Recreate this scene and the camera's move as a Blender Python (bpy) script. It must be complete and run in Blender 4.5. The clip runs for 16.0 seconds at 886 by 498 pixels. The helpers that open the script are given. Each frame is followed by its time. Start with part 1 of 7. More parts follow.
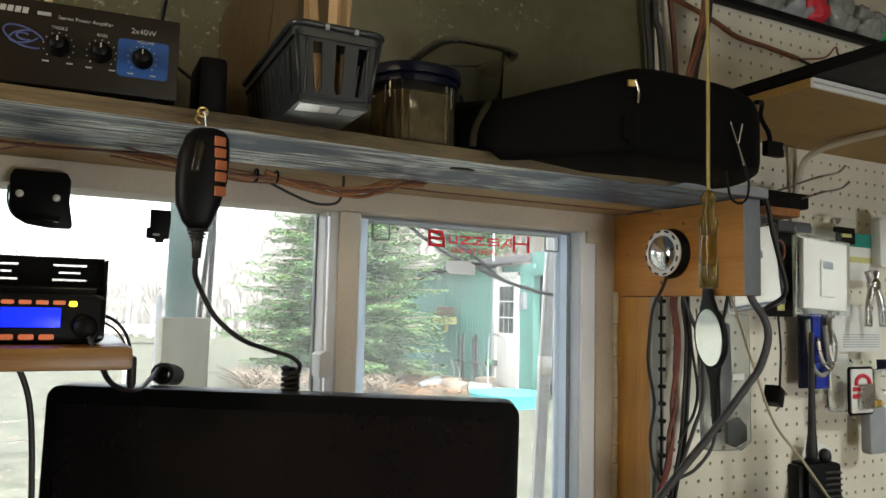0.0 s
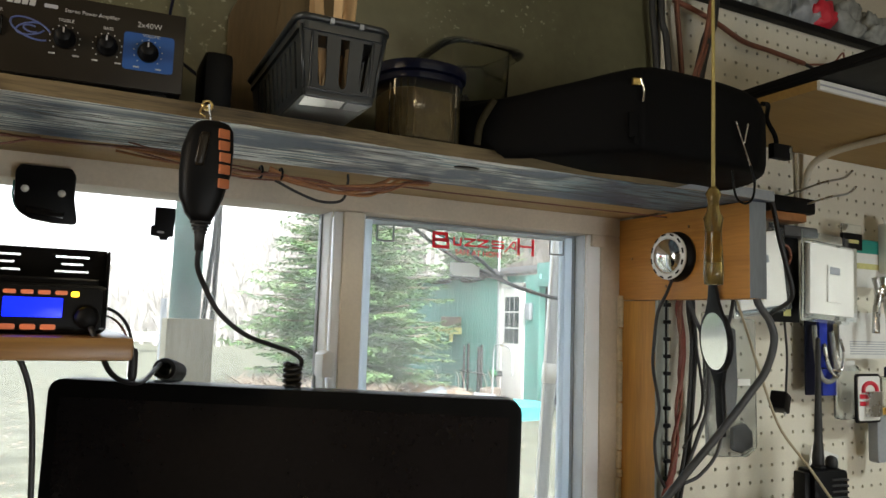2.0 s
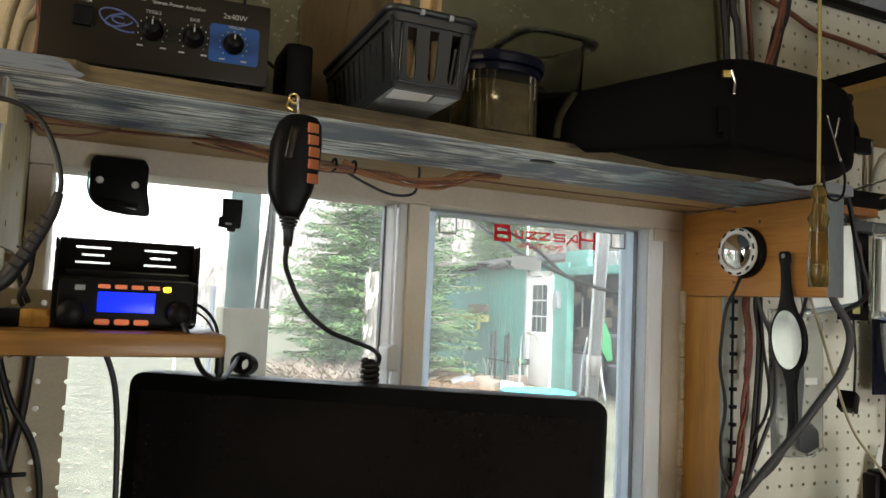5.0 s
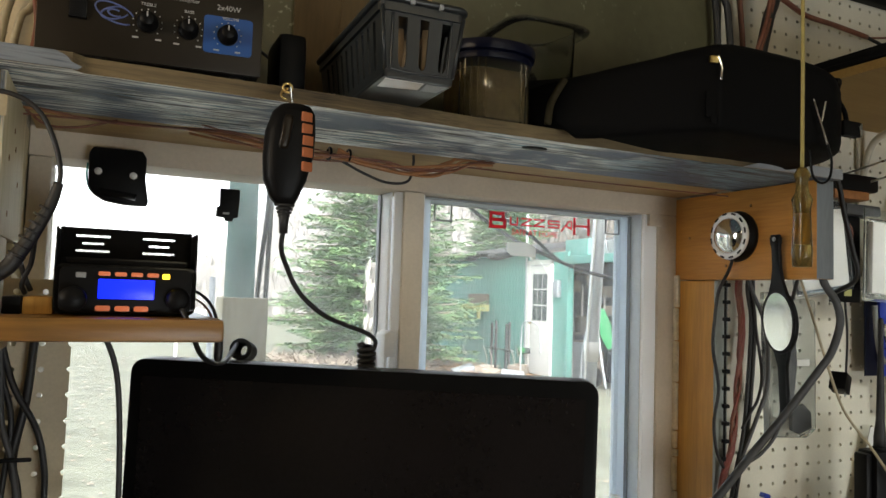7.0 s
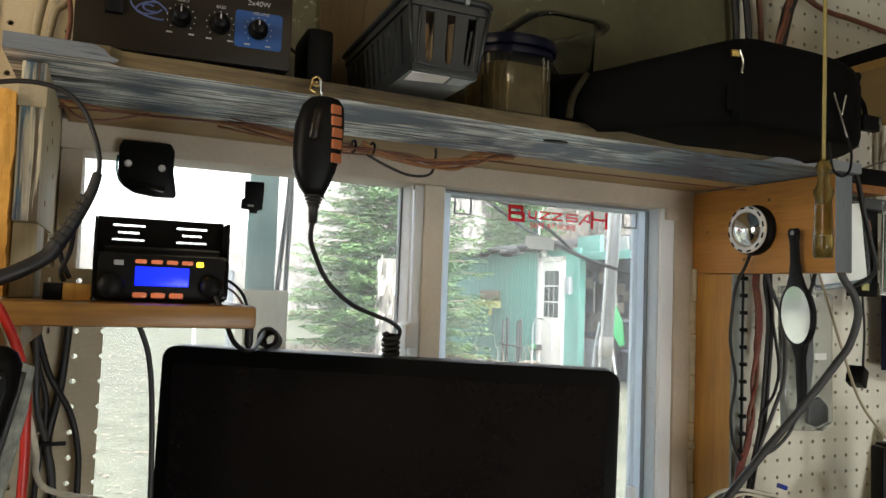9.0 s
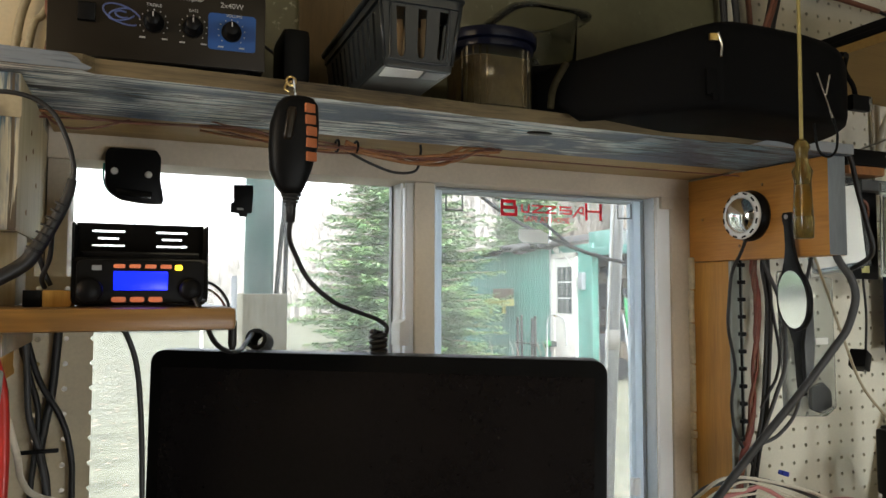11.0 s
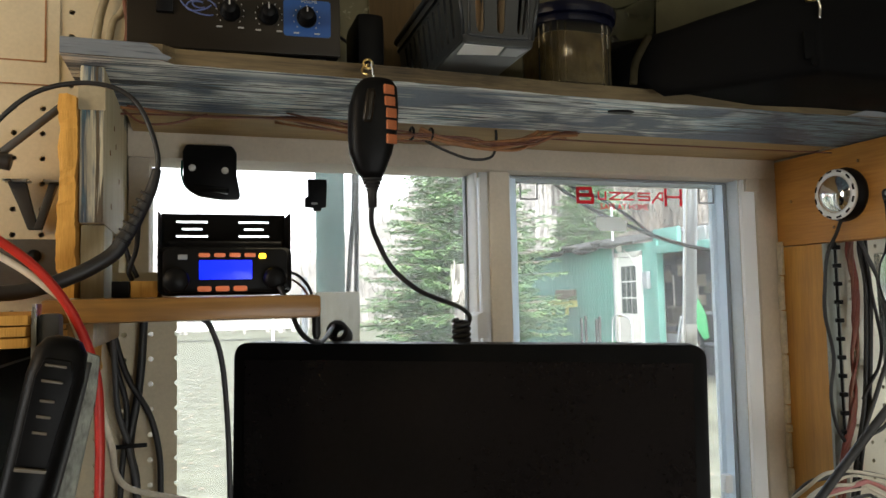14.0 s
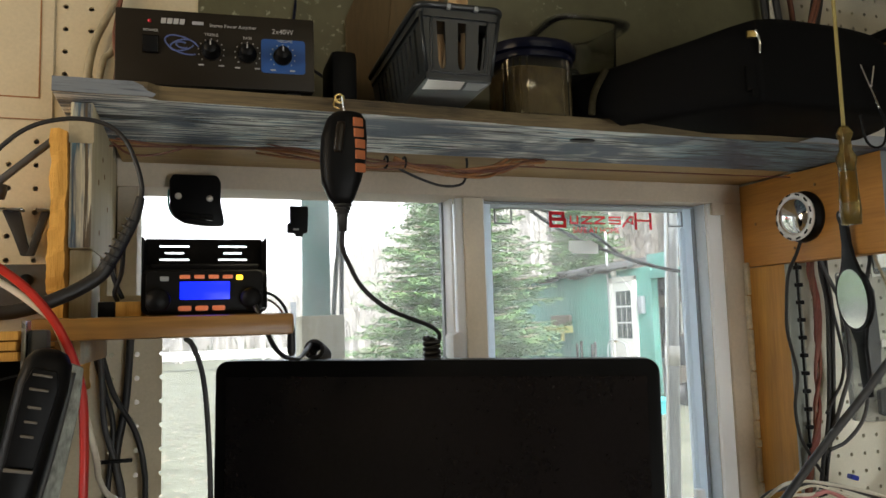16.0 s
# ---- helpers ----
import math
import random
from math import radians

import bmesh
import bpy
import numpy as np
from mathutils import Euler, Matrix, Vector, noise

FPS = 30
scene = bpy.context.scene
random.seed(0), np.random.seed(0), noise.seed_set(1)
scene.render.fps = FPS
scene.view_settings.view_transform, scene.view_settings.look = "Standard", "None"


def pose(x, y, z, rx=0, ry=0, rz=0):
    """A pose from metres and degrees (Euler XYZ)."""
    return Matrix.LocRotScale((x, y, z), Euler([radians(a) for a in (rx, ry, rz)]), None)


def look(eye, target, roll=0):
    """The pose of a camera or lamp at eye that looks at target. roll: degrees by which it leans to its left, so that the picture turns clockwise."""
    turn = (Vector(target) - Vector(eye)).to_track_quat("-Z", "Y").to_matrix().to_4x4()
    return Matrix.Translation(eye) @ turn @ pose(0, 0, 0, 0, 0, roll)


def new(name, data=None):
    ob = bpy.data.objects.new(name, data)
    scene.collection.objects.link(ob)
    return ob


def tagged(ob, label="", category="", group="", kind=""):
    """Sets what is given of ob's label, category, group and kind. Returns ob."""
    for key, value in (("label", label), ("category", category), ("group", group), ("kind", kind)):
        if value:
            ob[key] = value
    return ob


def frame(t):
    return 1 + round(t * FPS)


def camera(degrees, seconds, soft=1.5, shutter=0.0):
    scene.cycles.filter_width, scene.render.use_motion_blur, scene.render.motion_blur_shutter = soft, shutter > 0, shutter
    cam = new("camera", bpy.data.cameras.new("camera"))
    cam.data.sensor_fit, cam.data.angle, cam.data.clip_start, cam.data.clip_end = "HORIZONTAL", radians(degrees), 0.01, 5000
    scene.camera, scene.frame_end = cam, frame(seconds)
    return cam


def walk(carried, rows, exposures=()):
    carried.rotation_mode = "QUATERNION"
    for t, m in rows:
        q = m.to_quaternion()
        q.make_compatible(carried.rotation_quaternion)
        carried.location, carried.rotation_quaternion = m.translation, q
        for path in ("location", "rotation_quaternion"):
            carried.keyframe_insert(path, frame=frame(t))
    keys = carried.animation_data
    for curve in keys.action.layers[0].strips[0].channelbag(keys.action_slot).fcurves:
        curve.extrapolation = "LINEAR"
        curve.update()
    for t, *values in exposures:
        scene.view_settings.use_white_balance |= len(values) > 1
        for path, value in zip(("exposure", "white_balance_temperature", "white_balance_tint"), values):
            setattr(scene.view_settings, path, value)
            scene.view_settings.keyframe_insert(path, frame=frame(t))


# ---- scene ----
cam = camera(61.8, 16.0)
PATH = [
    (0, (0.216, 0.144, 1.463), (1.124, 1.919, 1.625), 1.3),
    (0.5, (0.21, 0.147, 1.448), (1.108, 1.926, 1.616), 1.6),
    (1, (0.209, 0.142, 1.449), (1.108, 1.919, 1.628), 2.5),
    (1.5, (0.217, 0.136, 1.452), (1.115, 1.913, 1.639), 1.8),
    (2, (0.22, 0.146, 1.45), (1.112, 1.926, 1.64), 1.8),
    (2.5, (0.211, 0.165, 1.444), (1.091, 1.952, 1.628), 1.7),
    (3, (0.203, 0.159, 1.448), (1.073, 1.951, 1.623), 2.1),
    (3.5, (0.204, 0.156, 1.447), (1.07, 1.951, 1.616), 1.8),
    (4, (0.198, 0.17, 1.449), (1.053, 1.971, 1.612), 2.4),
    (4.5, (0.172, 0.179, 1.458), (1.003, 1.992, 1.617), 2.8),
    (5, (0.177, 0.181, 1.458), (1.01, 1.993, 1.61), 2.5),
    (5.2, (0.178, 0.186, 1.452), (1.012, 1.998, 1.6), 2.5),
    (7.5, (0.177, 0.164, 1.453), (1.006, 1.98, 1.576), 1.6),
    (8, (0.165, 0.172, 1.45), (0.983, 1.993, 1.572), 1.6),
    (8.5, (0.153, 0.182, 1.443), (0.963, 2.007, 1.561), 2.0),
    (9, (0.161, 0.16, 1.446), (0.969, 1.986, 1.562), 2.1),
    (9.2, (0.166, 0.162, 1.449), (0.982, 1.985, 1.56), 1.8),
    (11.5, (0.189, 0.145, 1.44), (0.958, 1.987, 1.559), -0.1),
    (12, (0.176, 0.142, 1.437), (0.935, 1.988, 1.564), 0.0),
    (12.5, (0.165, 0.172, 1.42), (0.873, 2.038, 1.558), -1.2),
    (13, (0.162, 0.17, 1.42), (0.851, 2.043, 1.548), -1.7),
    (13.5, (0.161, 0.192, 1.408), (0.81, 2.08, 1.538), -3.3),
    (14, (0.176, 0.18, 1.425), (0.802, 2.075, 1.554), -1.2),
    (14.5, (0.181, 0.162, 1.432), (0.809, 2.055, 1.582), -2.0),
    (15, (0.185, 0.16, 1.432), (0.813, 2.051, 1.602), -1.8),
    (15.5, (0.183, 0.155, 1.431), (0.8, 2.048, 1.62), -3.0),
    (16, (0.188, 0.131, 1.416), (0.823, 2.017, 1.617), -1.7),
]
walk(cam, [(t, look(eye, target, roll)) for t, eye, target, roll in PATH], [(0.0, 2.19), (13.0, 2.18), (14.5, 2.1), (16.0, 2.1)])

# ---- world, sun and lights ----
world = bpy.data.worlds.new("overcast_sky")
scene.world = world
world.use_nodes = True
wn, wl = world.node_tree.nodes, world.node_tree.links
wn.clear()
sky = wn.new("ShaderNodeTexSky")
sky.sky_type, sky.sun_disc = "NISHITA", False
sky.sun_elevation, sky.sun_rotation = radians(48), radians(200)
sky.air_density, sky.dust_density, sky.ozone_density = 1.0, 1.0, 1.0
hazy = wn.new("ShaderNodeHueSaturation")
hazy.inputs["Saturation"].default_value = 0.28
wb = wn.new("ShaderNodeBackground")
wb.inputs["Strength"].default_value = 0.18
wo = wn.new("ShaderNodeOutputWorld")
wl.new(sky.outputs[0], hazy.inputs["Color"])
wl.new(hazy.outputs[0], wb.inputs[0])
wl.new(wb.outputs[0], wo.inputs[0])

sun = new("sun", bpy.data.lights.new("sun", "SUN"))
sun.data.energy, sun.data.angle, sun.data.color = 2.6, radians(20), (1.0, 0.97, 0.92)
sun.matrix_world = look((4, -6, 12), (4, 6, 0))


def lamp(name, eye, target, size, size_y, watts, colour):
    data = bpy.data.lights.new(name, "AREA")
    data.shape, data.size, data.size_y, data.energy, data.color = "RECTANGLE", size, size_y, watts, colour
    ob = new(name, data)
    ob.matrix_world = look(eye, target)
    return ob


# unseen lamps, added to light the room: a shaded shop light over the right-hand pegboard, a tube behind the camera,
# a warm work lamp by the other wall, and two fill lamps as daylight from made-up openings south and west
shop = new("shaded_shop_light", bpy.data.lights.new("shaded_shop_light", "SPOT"))
shop.data.energy, shop.data.color, shop.data.spot_size, shop.data.spot_blend, shop.data.shadow_soft_size = 9.8, (0.93, 1.0, 0.98), radians(46), 0.9, 0.12
shop.matrix_world = look((2.0, -0.35, 2.22), (1.40, 1.0, 1.00))
lamp("tube_light", (0.9, -1.2, 2.3), (0.9, 0.6, 1.0), 1.1, 0.12, 0.62, (1.0, 0.88, 0.60))
lamp("added_south_fill", (1.3, -2.57, 0.48), (1.0, 1.0, 1.4), 1.1, 0.85, 6.6, (0.94, 0.97, 0.98))
lamp("added_west_fill", (-1.68, 0.15, 1.4), (1.0, 0.9, 1.4), 0.8, 0.8, 2.4, (0.93, 0.97, 1.0))
lamp("work_light", (-0.62, 0.28, 1.74), (0.0, 0.98, 1.55), 0.16, 0.16, 0.66, (1.0, 0.74, 0.42))


# ---- materials ----
MATS = {}


def shader(name):
    m = bpy.data.materials.new(name)
    m.use_nodes = True
    MATS[name] = m
    return m, m.node_tree.nodes, m.node_tree.links, m.node_tree.nodes["Principled BSDF"]


def surface(name, colour, rough=0.5, metal=0.0, vary=0.25, scale=30.0, bump=0.15, fine=220.0, stretch=(1, 1, 1), dark=None, spec=0.5, coat=0.0):
    """A plain surface with stains at one scale and grain at another."""
    m, n, l, p = shader(name)
    co = n.new("ShaderNodeTexCoord")
    mp = n.new("ShaderNodeMapping")
    mp.inputs["Scale"].default_value = stretch
    l.new(co.outputs["Object"], mp.inputs[0])
    big, small = n.new("ShaderNodeTexNoise"), n.new("ShaderNodeTexNoise")
    big.inputs["Scale"].default_value, big.inputs["Detail"].default_value = scale, 5.0
    small.inputs["Scale"].default_value, small.inputs["Detail"].default_value = fine, 4.0
    l.new(mp.outputs[0], big.inputs["Vector"])
    l.new(mp.outputs[0], small.inputs["Vector"])
    ramp = n.new("ShaderNodeValToRGB")
    low = dark or tuple(c * (1 - vary) for c in colour)
    high = tuple(min(1.0, c * (1 + 0.5 * vary)) for c in colour)
    ramp.color_ramp.elements[0].position, ramp.color_ramp.elements[0].color = 0.32, (*low, 1)
    ramp.color_ramp.elements[1].position, ramp.color_ramp.elements[1].color = 0.68, (*high, 1)
    mix = n.new("ShaderNodeMath")
    mix.operation = "MULTIPLY_ADD"
    mix.inputs[1].default_value = 0.35
    half = n.new("ShaderNodeMath")
    half.operation = "MULTIPLY"
    half.inputs[1].default_value = 0.65
    l.new(big.outputs[0], half.inputs[0])
    l.new(small.outputs[0], mix.inputs[0])
    l.new(half.outputs[0], mix.inputs[2])
    l.new(mix.outputs[0], ramp.inputs[0])
    l.new(ramp.outputs[0], p.inputs["Base Color"])
    p.inputs["Metallic"].default_value = metal
    p.inputs["Specular IOR Level"].default_value = spec
    p.inputs["Coat Weight"].default_value = coat
    rr = n.new("ShaderNodeMapRange")
    rr.inputs["To Min"].default_value, rr.inputs["To Max"].default_value = max(0.02, rough - 0.12), min(1.0, rough + 0.12)
    l.new(big.outputs[0], rr.inputs[0])
    l.new(rr.outputs[0], p.inputs["Roughness"])
    if bump:
        bp = n.new("ShaderNodeBump")
        bp.inputs["Strength"].default_value, bp.inputs["Distance"].default_value = bump, 0.002
        l.new(small.outputs[0], bp.inputs["Height"])
        l.new(bp.outputs[0], p.inputs["Normal"])
    return m


def wood(name, light, dark, along="x", rough=0.6, rings=26.0, bump=0.3, knots=0.0):
    """Sawn wood: long grain lines, drifting in tone, with a fine rough relief."""
    m, n, l, p = shader(name)
    co, mp = n.new("ShaderNodeTexCoord"), n.new("ShaderNodeMapping")
    st = {"x": (0.06, 1, 1), "y": (1, 0.06, 1), "z": (1, 1, 0.06)}[along]
    mp.inputs["Scale"].default_value = st
    l.new(co.outputs["Object"], mp.inputs[0])
    warp = n.new("ShaderNodeTexNoise")
    warp.inputs["Scale"].default_value, warp.inputs["Detail"].default_value, warp.inputs["Distortion"].default_value = rings, 3.0, 1.2
    fine = n.new("ShaderNodeTexNoise")
    fine.inputs["Scale"].default_value, fine.inputs["Detail"].default_value = rings * 14, 4.0
    tone = n.new("ShaderNodeTexNoise")
    tone.inputs["Scale"].default_value, tone.inputs["Detail"].default_value = 6.0, 3.0
    l.new(mp.outputs[0], warp.inputs["Vector"])
    l.new(mp.outputs[0], fine.inputs["Vector"])
    l.new(co.outputs["Object"], tone.inputs["Vector"])
    a, b = n.new("ShaderNodeMath"), n.new("ShaderNodeMath")
    a.operation, b.operation = "MULTIPLY_ADD", "MULTIPLY_ADD"
    a.inputs[1].default_value, b.inputs[1].default_value = 0.4, 0.3
    c = n.new("ShaderNodeMath")
    c.operation = "MULTIPLY"
    c.inputs[1].default_value = 0.38
    l.new(tone.outputs[0], c.inputs[0])
    l.new(fine.outputs[0], b.inputs[0])
    l.new(c.outputs[0], b.inputs[2])
    l.new(warp.outputs[0], a.inputs[0])
    l.new(b.outputs[0], a.inputs[2])
    ramp = n.new("ShaderNodeValToRGB")
    e = ramp.color_ramp.elements
    e[0].position, e[0].color = 0.38, (*dark, 1)
    e[1].position, e[1].color = 0.66, (*light, 1)
    l.new(a.outputs[0], ramp.inputs[0])
    l.new(ramp.outputs[0], p.inputs["Base Color"])
    p.inputs["Roughness"].default_value = rough
    bp = n.new("ShaderNodeBump")
    bp.inputs["Strength"].default_value, bp.inputs["Distance"].default_value = bump, 0.0015
    l.new(a.outputs[0], bp.inputs["Height"])
    l.new(bp.outputs[0], p.inputs["Normal"])
    return m


def worn_paint(name, along, blue, pale, bare, cover=0.0):
    """Old blue paint dragged off along the grain: pale scratches in patches, dark cracks, plain paint between."""
    m, n, l, p = shader(name)
    co = n.new("ShaderNodeTexCoord")

    def grain_noise(squash, scale, detail, distort, across=1.0):
        mp, t = n.new("ShaderNodeMapping"), n.new("ShaderNodeTexNoise")
        mp.inputs["Scale"].default_value = {"x": (squash, across, 1), "z": (across, 1, squash)}[along]
        l.new(co.outputs["Object"], mp.inputs[0])
        l.new(mp.outputs[0], t.inputs["Vector"])
        t.inputs["Scale"].default_value, t.inputs["Detail"].default_value, t.inputs["Distortion"].default_value = scale, detail, distort
        return t.outputs[0]

    def band(value, low, high):
        r = n.new("ShaderNodeMapRange")
        r.inputs["From Min"].default_value, r.inputs["From Max"].default_value = low, high
        l.new(value, r.inputs[0])
        return r.outputs[0]

    def times(a, b):
        x = n.new("ShaderNodeMath")
        x.operation = "MULTIPLY"
        l.new(a, x.inputs[0])
        l.new(b, x.inputs[1])
        return x.outputs[0]

    def over(under, colour, mask):
        x = n.new("ShaderNodeMix")
        x.data_type = "RGBA"
        l.new(mask, x.inputs[0])
        if isinstance(under, tuple):
            x.inputs[6].default_value = (*under, 1)
        else:
            l.new(under, x.inputs[6])
        x.inputs[7].default_value = (*colour, 1)
        return x.outputs[2]

    patch = grain_noise(0.55, 15.0, 6.0, 0.9, 1.0)
    scratch = grain_noise(0.055, 190.0, 9.0, 0.7)
    hair = grain_noise(0.05, 520.0, 5.0, 0.4)
    crack = grain_noise(0.06, 120.0, 7.0, 1.2)
    hue = grain_noise(0.6, 14.0, 5.0, 0.6, 0.9)
    base = over(blue, tuple(0.42 * c for c in blue), times(band(hue, 0.44, 0.56), band(hair, 0.38, 0.52)))
    base = over(base, (0.20, 0.40, 0.50), times(band(patch, 0.50, 0.60), band(hair, 0.40, 0.60)))
    wear = times(times(band(scratch, 0.44, 0.525), band(patch, 0.41 - cover, 0.56 - cover)), band(hair, 0.28, 0.46))
    if along == "x":
        # rubbed bare along the front edge; the paint has stayed whole towards the far end
        xyz = n.new("ShaderNodeSeparateXYZ")
        l.new(co.outputs["Object"], xyz.inputs[0])
        rub = n.new("ShaderNodeMapRange")
        rub.inputs["From Min"].default_value, rub.inputs["From Max"].default_value = -0.062, -0.080
        l.new(xyz.outputs[1], rub.inputs[0])
        edge = times(rub.outputs[0], band(scratch, 0.38, 0.52))
        both = n.new("ShaderNodeMath")
        both.operation = "MAXIMUM"
        l.new(wear, both.inputs[0])
        l.new(edge, both.inputs[1])
        whole = n.new("ShaderNodeMapRange")
        whole.inputs["From Min"].default_value, whole.inputs["From Max"].default_value = 0.12, 0.24
        whole.inputs["To Min"].default_value, whole.inputs["To Max"].default_value = 1.0, 0.06
        l.new(xyz.outputs[0], whole.inputs[0])
        wear = times(both.outputs[0], whole.outputs[0])
    base = over(base, pale, wear)
    base = over(base, bare, times(band(crack, 0.575, 0.60), band(patch, 0.36 - cover, 0.50 - cover)))
    l.new(base, p.inputs["Base Color"])
    p.inputs["Roughness"].default_value = 0.42
    bp = n.new("ShaderNodeBump")
    bp.inputs["Strength"].default_value, bp.inputs["Distance"].default_value = 0.9, 0.0015
    l.new(hair, bp.inputs["Height"])
    bq = n.new("ShaderNodeBump")
    bq.invert = True
    bq.inputs["Strength"].default_value, bq.inputs["Distance"].default_value = 0.8, 0.002
    l.new(crack, bq.inputs["Height"])
    l.new(bp.outputs[0], bq.inputs["Normal"])
    l.new(bq.outputs[0], p.inputs["Normal"])
    return m


def glowing(name, colour, strength):
    m, n, l, p = shader(name)
    p.inputs["Base Color"].default_value = (*colour, 1)
    p.inputs["Emission Color"].default_value, p.inputs["Emission Strength"].default_value = (*colour, 1), strength
    p.inputs["Roughness"].default_value = 0.3
    return m


def clear(name, tint=(1, 1, 1), rough=0.0, ior=1.45, dirt=0.0):
    m, n, l, p = shader(name)
    p.inputs["Base Color"].default_value = (*tint, 1)
    p.inputs["Transmission Weight"].default_value, p.inputs["IOR"].default_value = 1.0, ior
    p.inputs["Roughness"].default_value = rough
    if dirt:
        co, t, r = n.new("ShaderNodeTexCoord"), n.new("ShaderNodeTexNoise"), n.new("ShaderNodeMapRange")
        t.inputs["Scale"].default_value, t.inputs["Detail"].default_value = 9.0, 6.0
        l.new(co.outputs["Object"], t.inputs["Vector"])
        l.new(t.outputs[0], r.inputs[0])
        r.inputs["From Min"].default_value, r.inputs["From Max"].default_value = 0.35, 0.75
        r.inputs["To Min"].default_value, r.inputs["To Max"].default_value = 1.0, 1.0 - dirt
        l.new(r.outputs[0], p.inputs["Transmission Weight"])
    return m


def dusty_glass(name, veil):
    """Window glass with a thin film of dust that scatters daylight."""
    m, n, l, p = shader(name)
    p.inputs["Base Color"].default_value = (0.96, 0.98, 0.97, 1)
    p.inputs["Transmission Weight"].default_value, p.inputs["IOR"].default_value, p.inputs["Roughness"].default_value = 1.0, 1.45, 0.0
    co, t, r = n.new("ShaderNodeTexCoord"), n.new("ShaderNodeTexNoise"), n.new("ShaderNodeMapRange")
    t.inputs["Scale"].default_value, t.inputs["Detail"].default_value = 9.0, 6.0
    l.new(co.outputs["Object"], t.inputs["Vector"])
    l.new(t.outputs[0], r.inputs[0])
    r.inputs["From Min"].default_value, r.inputs["From Max"].default_value = 0.3, 0.7
    r.inputs["To Min"].default_value, r.inputs["To Max"].default_value = veil * 0.55, veil * 1.4
    d, mix = n.new("ShaderNodeBsdfTranslucent"), n.new("ShaderNodeMixShader")
    d.inputs[0].default_value = (0.9, 0.9, 0.88, 1)
    l.new(r.outputs[0], mix.inputs[0])
    l.new(p.outputs[0], mix.inputs[1])
    l.new(d.outputs[0], mix.inputs[2])
    l.new(mix.outputs[0], n["Material Output"].inputs[0])


surface("pegboard_paint", (0.70, 0.665, 0.55), 0.62, vary=0.10, scale=9, bump=0.06, fine=300)
surface("pegboard_cream", (0.62, 0.535, 0.37), 0.62, vary=0.14, scale=9, bump=0.06, fine=300)
surface("vinyl", (0.92, 0.94, 0.95), 0.38, vary=0.08, scale=14, bump=0.03)
surface("mullion_paint", (0.80, 0.73, 0.61), 0.5, vary=0.12, scale=14, bump=0.06)
surface("trim_paint", (0.60, 0.525, 0.42), 0.55, vary=0.14, scale=12, bump=0.08)
surface("caulk", (0.70, 0.62, 0.46), 0.7, vary=0.3, scale=60, bump=0.5)
worn_paint("worn_blue_x", "x", (0.082, 0.120, 0.185), (0.93, 0.95, 0.92), (0.014, 0.016, 0.021))
worn_paint("worn_blue_end", "x", (0.075, 0.10, 0.145), (0.20, 0.225, 0.26), (0.025, 0.03, 0.038))
worn_paint("worn_blue_z", "z", (0.13, 0.165, 0.21), (0.66, 0.60, 0.44), (0.10, 0.075, 0.045), 0.05)
wood("weathered_edge", (0.21, 0.155, 0.078), (0.035, 0.025, 0.014), "x", 0.75, rings=45, bump=0.8)
wood("pine_y", (0.57, 0.26, 0.05), (0.34, 0.14, 0.024), "y", 0.5)
wood("pine_z", (0.58, 0.29, 0.05), (0.34, 0.15, 0.024), "z", 0.5)
wood("pine_x", (0.46, 0.32, 0.14), (0.24, 0.145, 0.055), "x", 0.6)
wood("pale_wood_z", (0.66, 0.58, 0.38), (0.42, 0.34, 0.19), "z", 0.6)
wood("raw_edge_z", (0.80, 0.44, 0.10), (0.52, 0.25, 0.04), "z", 0.85, rings=70, bump=1.0)
wood("plywood", (0.34, 0.215, 0.062), (0.24, 0.14, 0.035), "x", 0.6, rings=14)
wood("varnished_x", (0.31, 0.155, 0.036), (0.11, 0.052, 0.012), "x", 0.35)
surface("olive_sheet", (0.098, 0.093, 0.050), 0.34, vary=0.3, scale=4, bump=0.12, fine=60)


def speckle(name, colour, scale, low, high):
    """Adds pale flecks, in clusters, to a plain surface."""
    m = MATS[name]
    n, l = m.node_tree.nodes, m.node_tree.links
    p = n["Principled BSDF"]
    old = p.inputs["Base Color"].links[0].from_socket
    co, v, c, r1, r2, a, x = (n.new("ShaderNode" + k) for k in ("TexCoord", "TexNoise", "TexNoise", "MapRange", "MapRange", "Math", "Mix"))
    v.inputs["Scale"].default_value, v.inputs["Detail"].default_value = scale, 3.0
    c.inputs["Scale"].default_value = 7.0
    l.new(co.outputs["Object"], v.inputs["Vector"])
    l.new(co.outputs["Object"], c.inputs["Vector"])
    r1.inputs["From Min"].default_value, r1.inputs["From Max"].default_value = low, high
    r2.inputs["From Min"].default_value, r2.inputs["From Max"].default_value = 0.5, 0.6
    l.new(v.outputs[0], r1.inputs[0])
    l.new(c.outputs[0], r2.inputs[0])
    a.operation = "MULTIPLY"
    l.new(r1.outputs[0], a.inputs[0])
    l.new(r2.outputs[0], a.inputs[1])
    x.data_type = "RGBA"
    l.new(a.outputs[0], x.inputs[0])
    l.new(old, x.inputs[6])
    x.inputs[7].default_value = (*colour, 1)
    l.new(x.outputs[2], p.inputs["Base Color"])


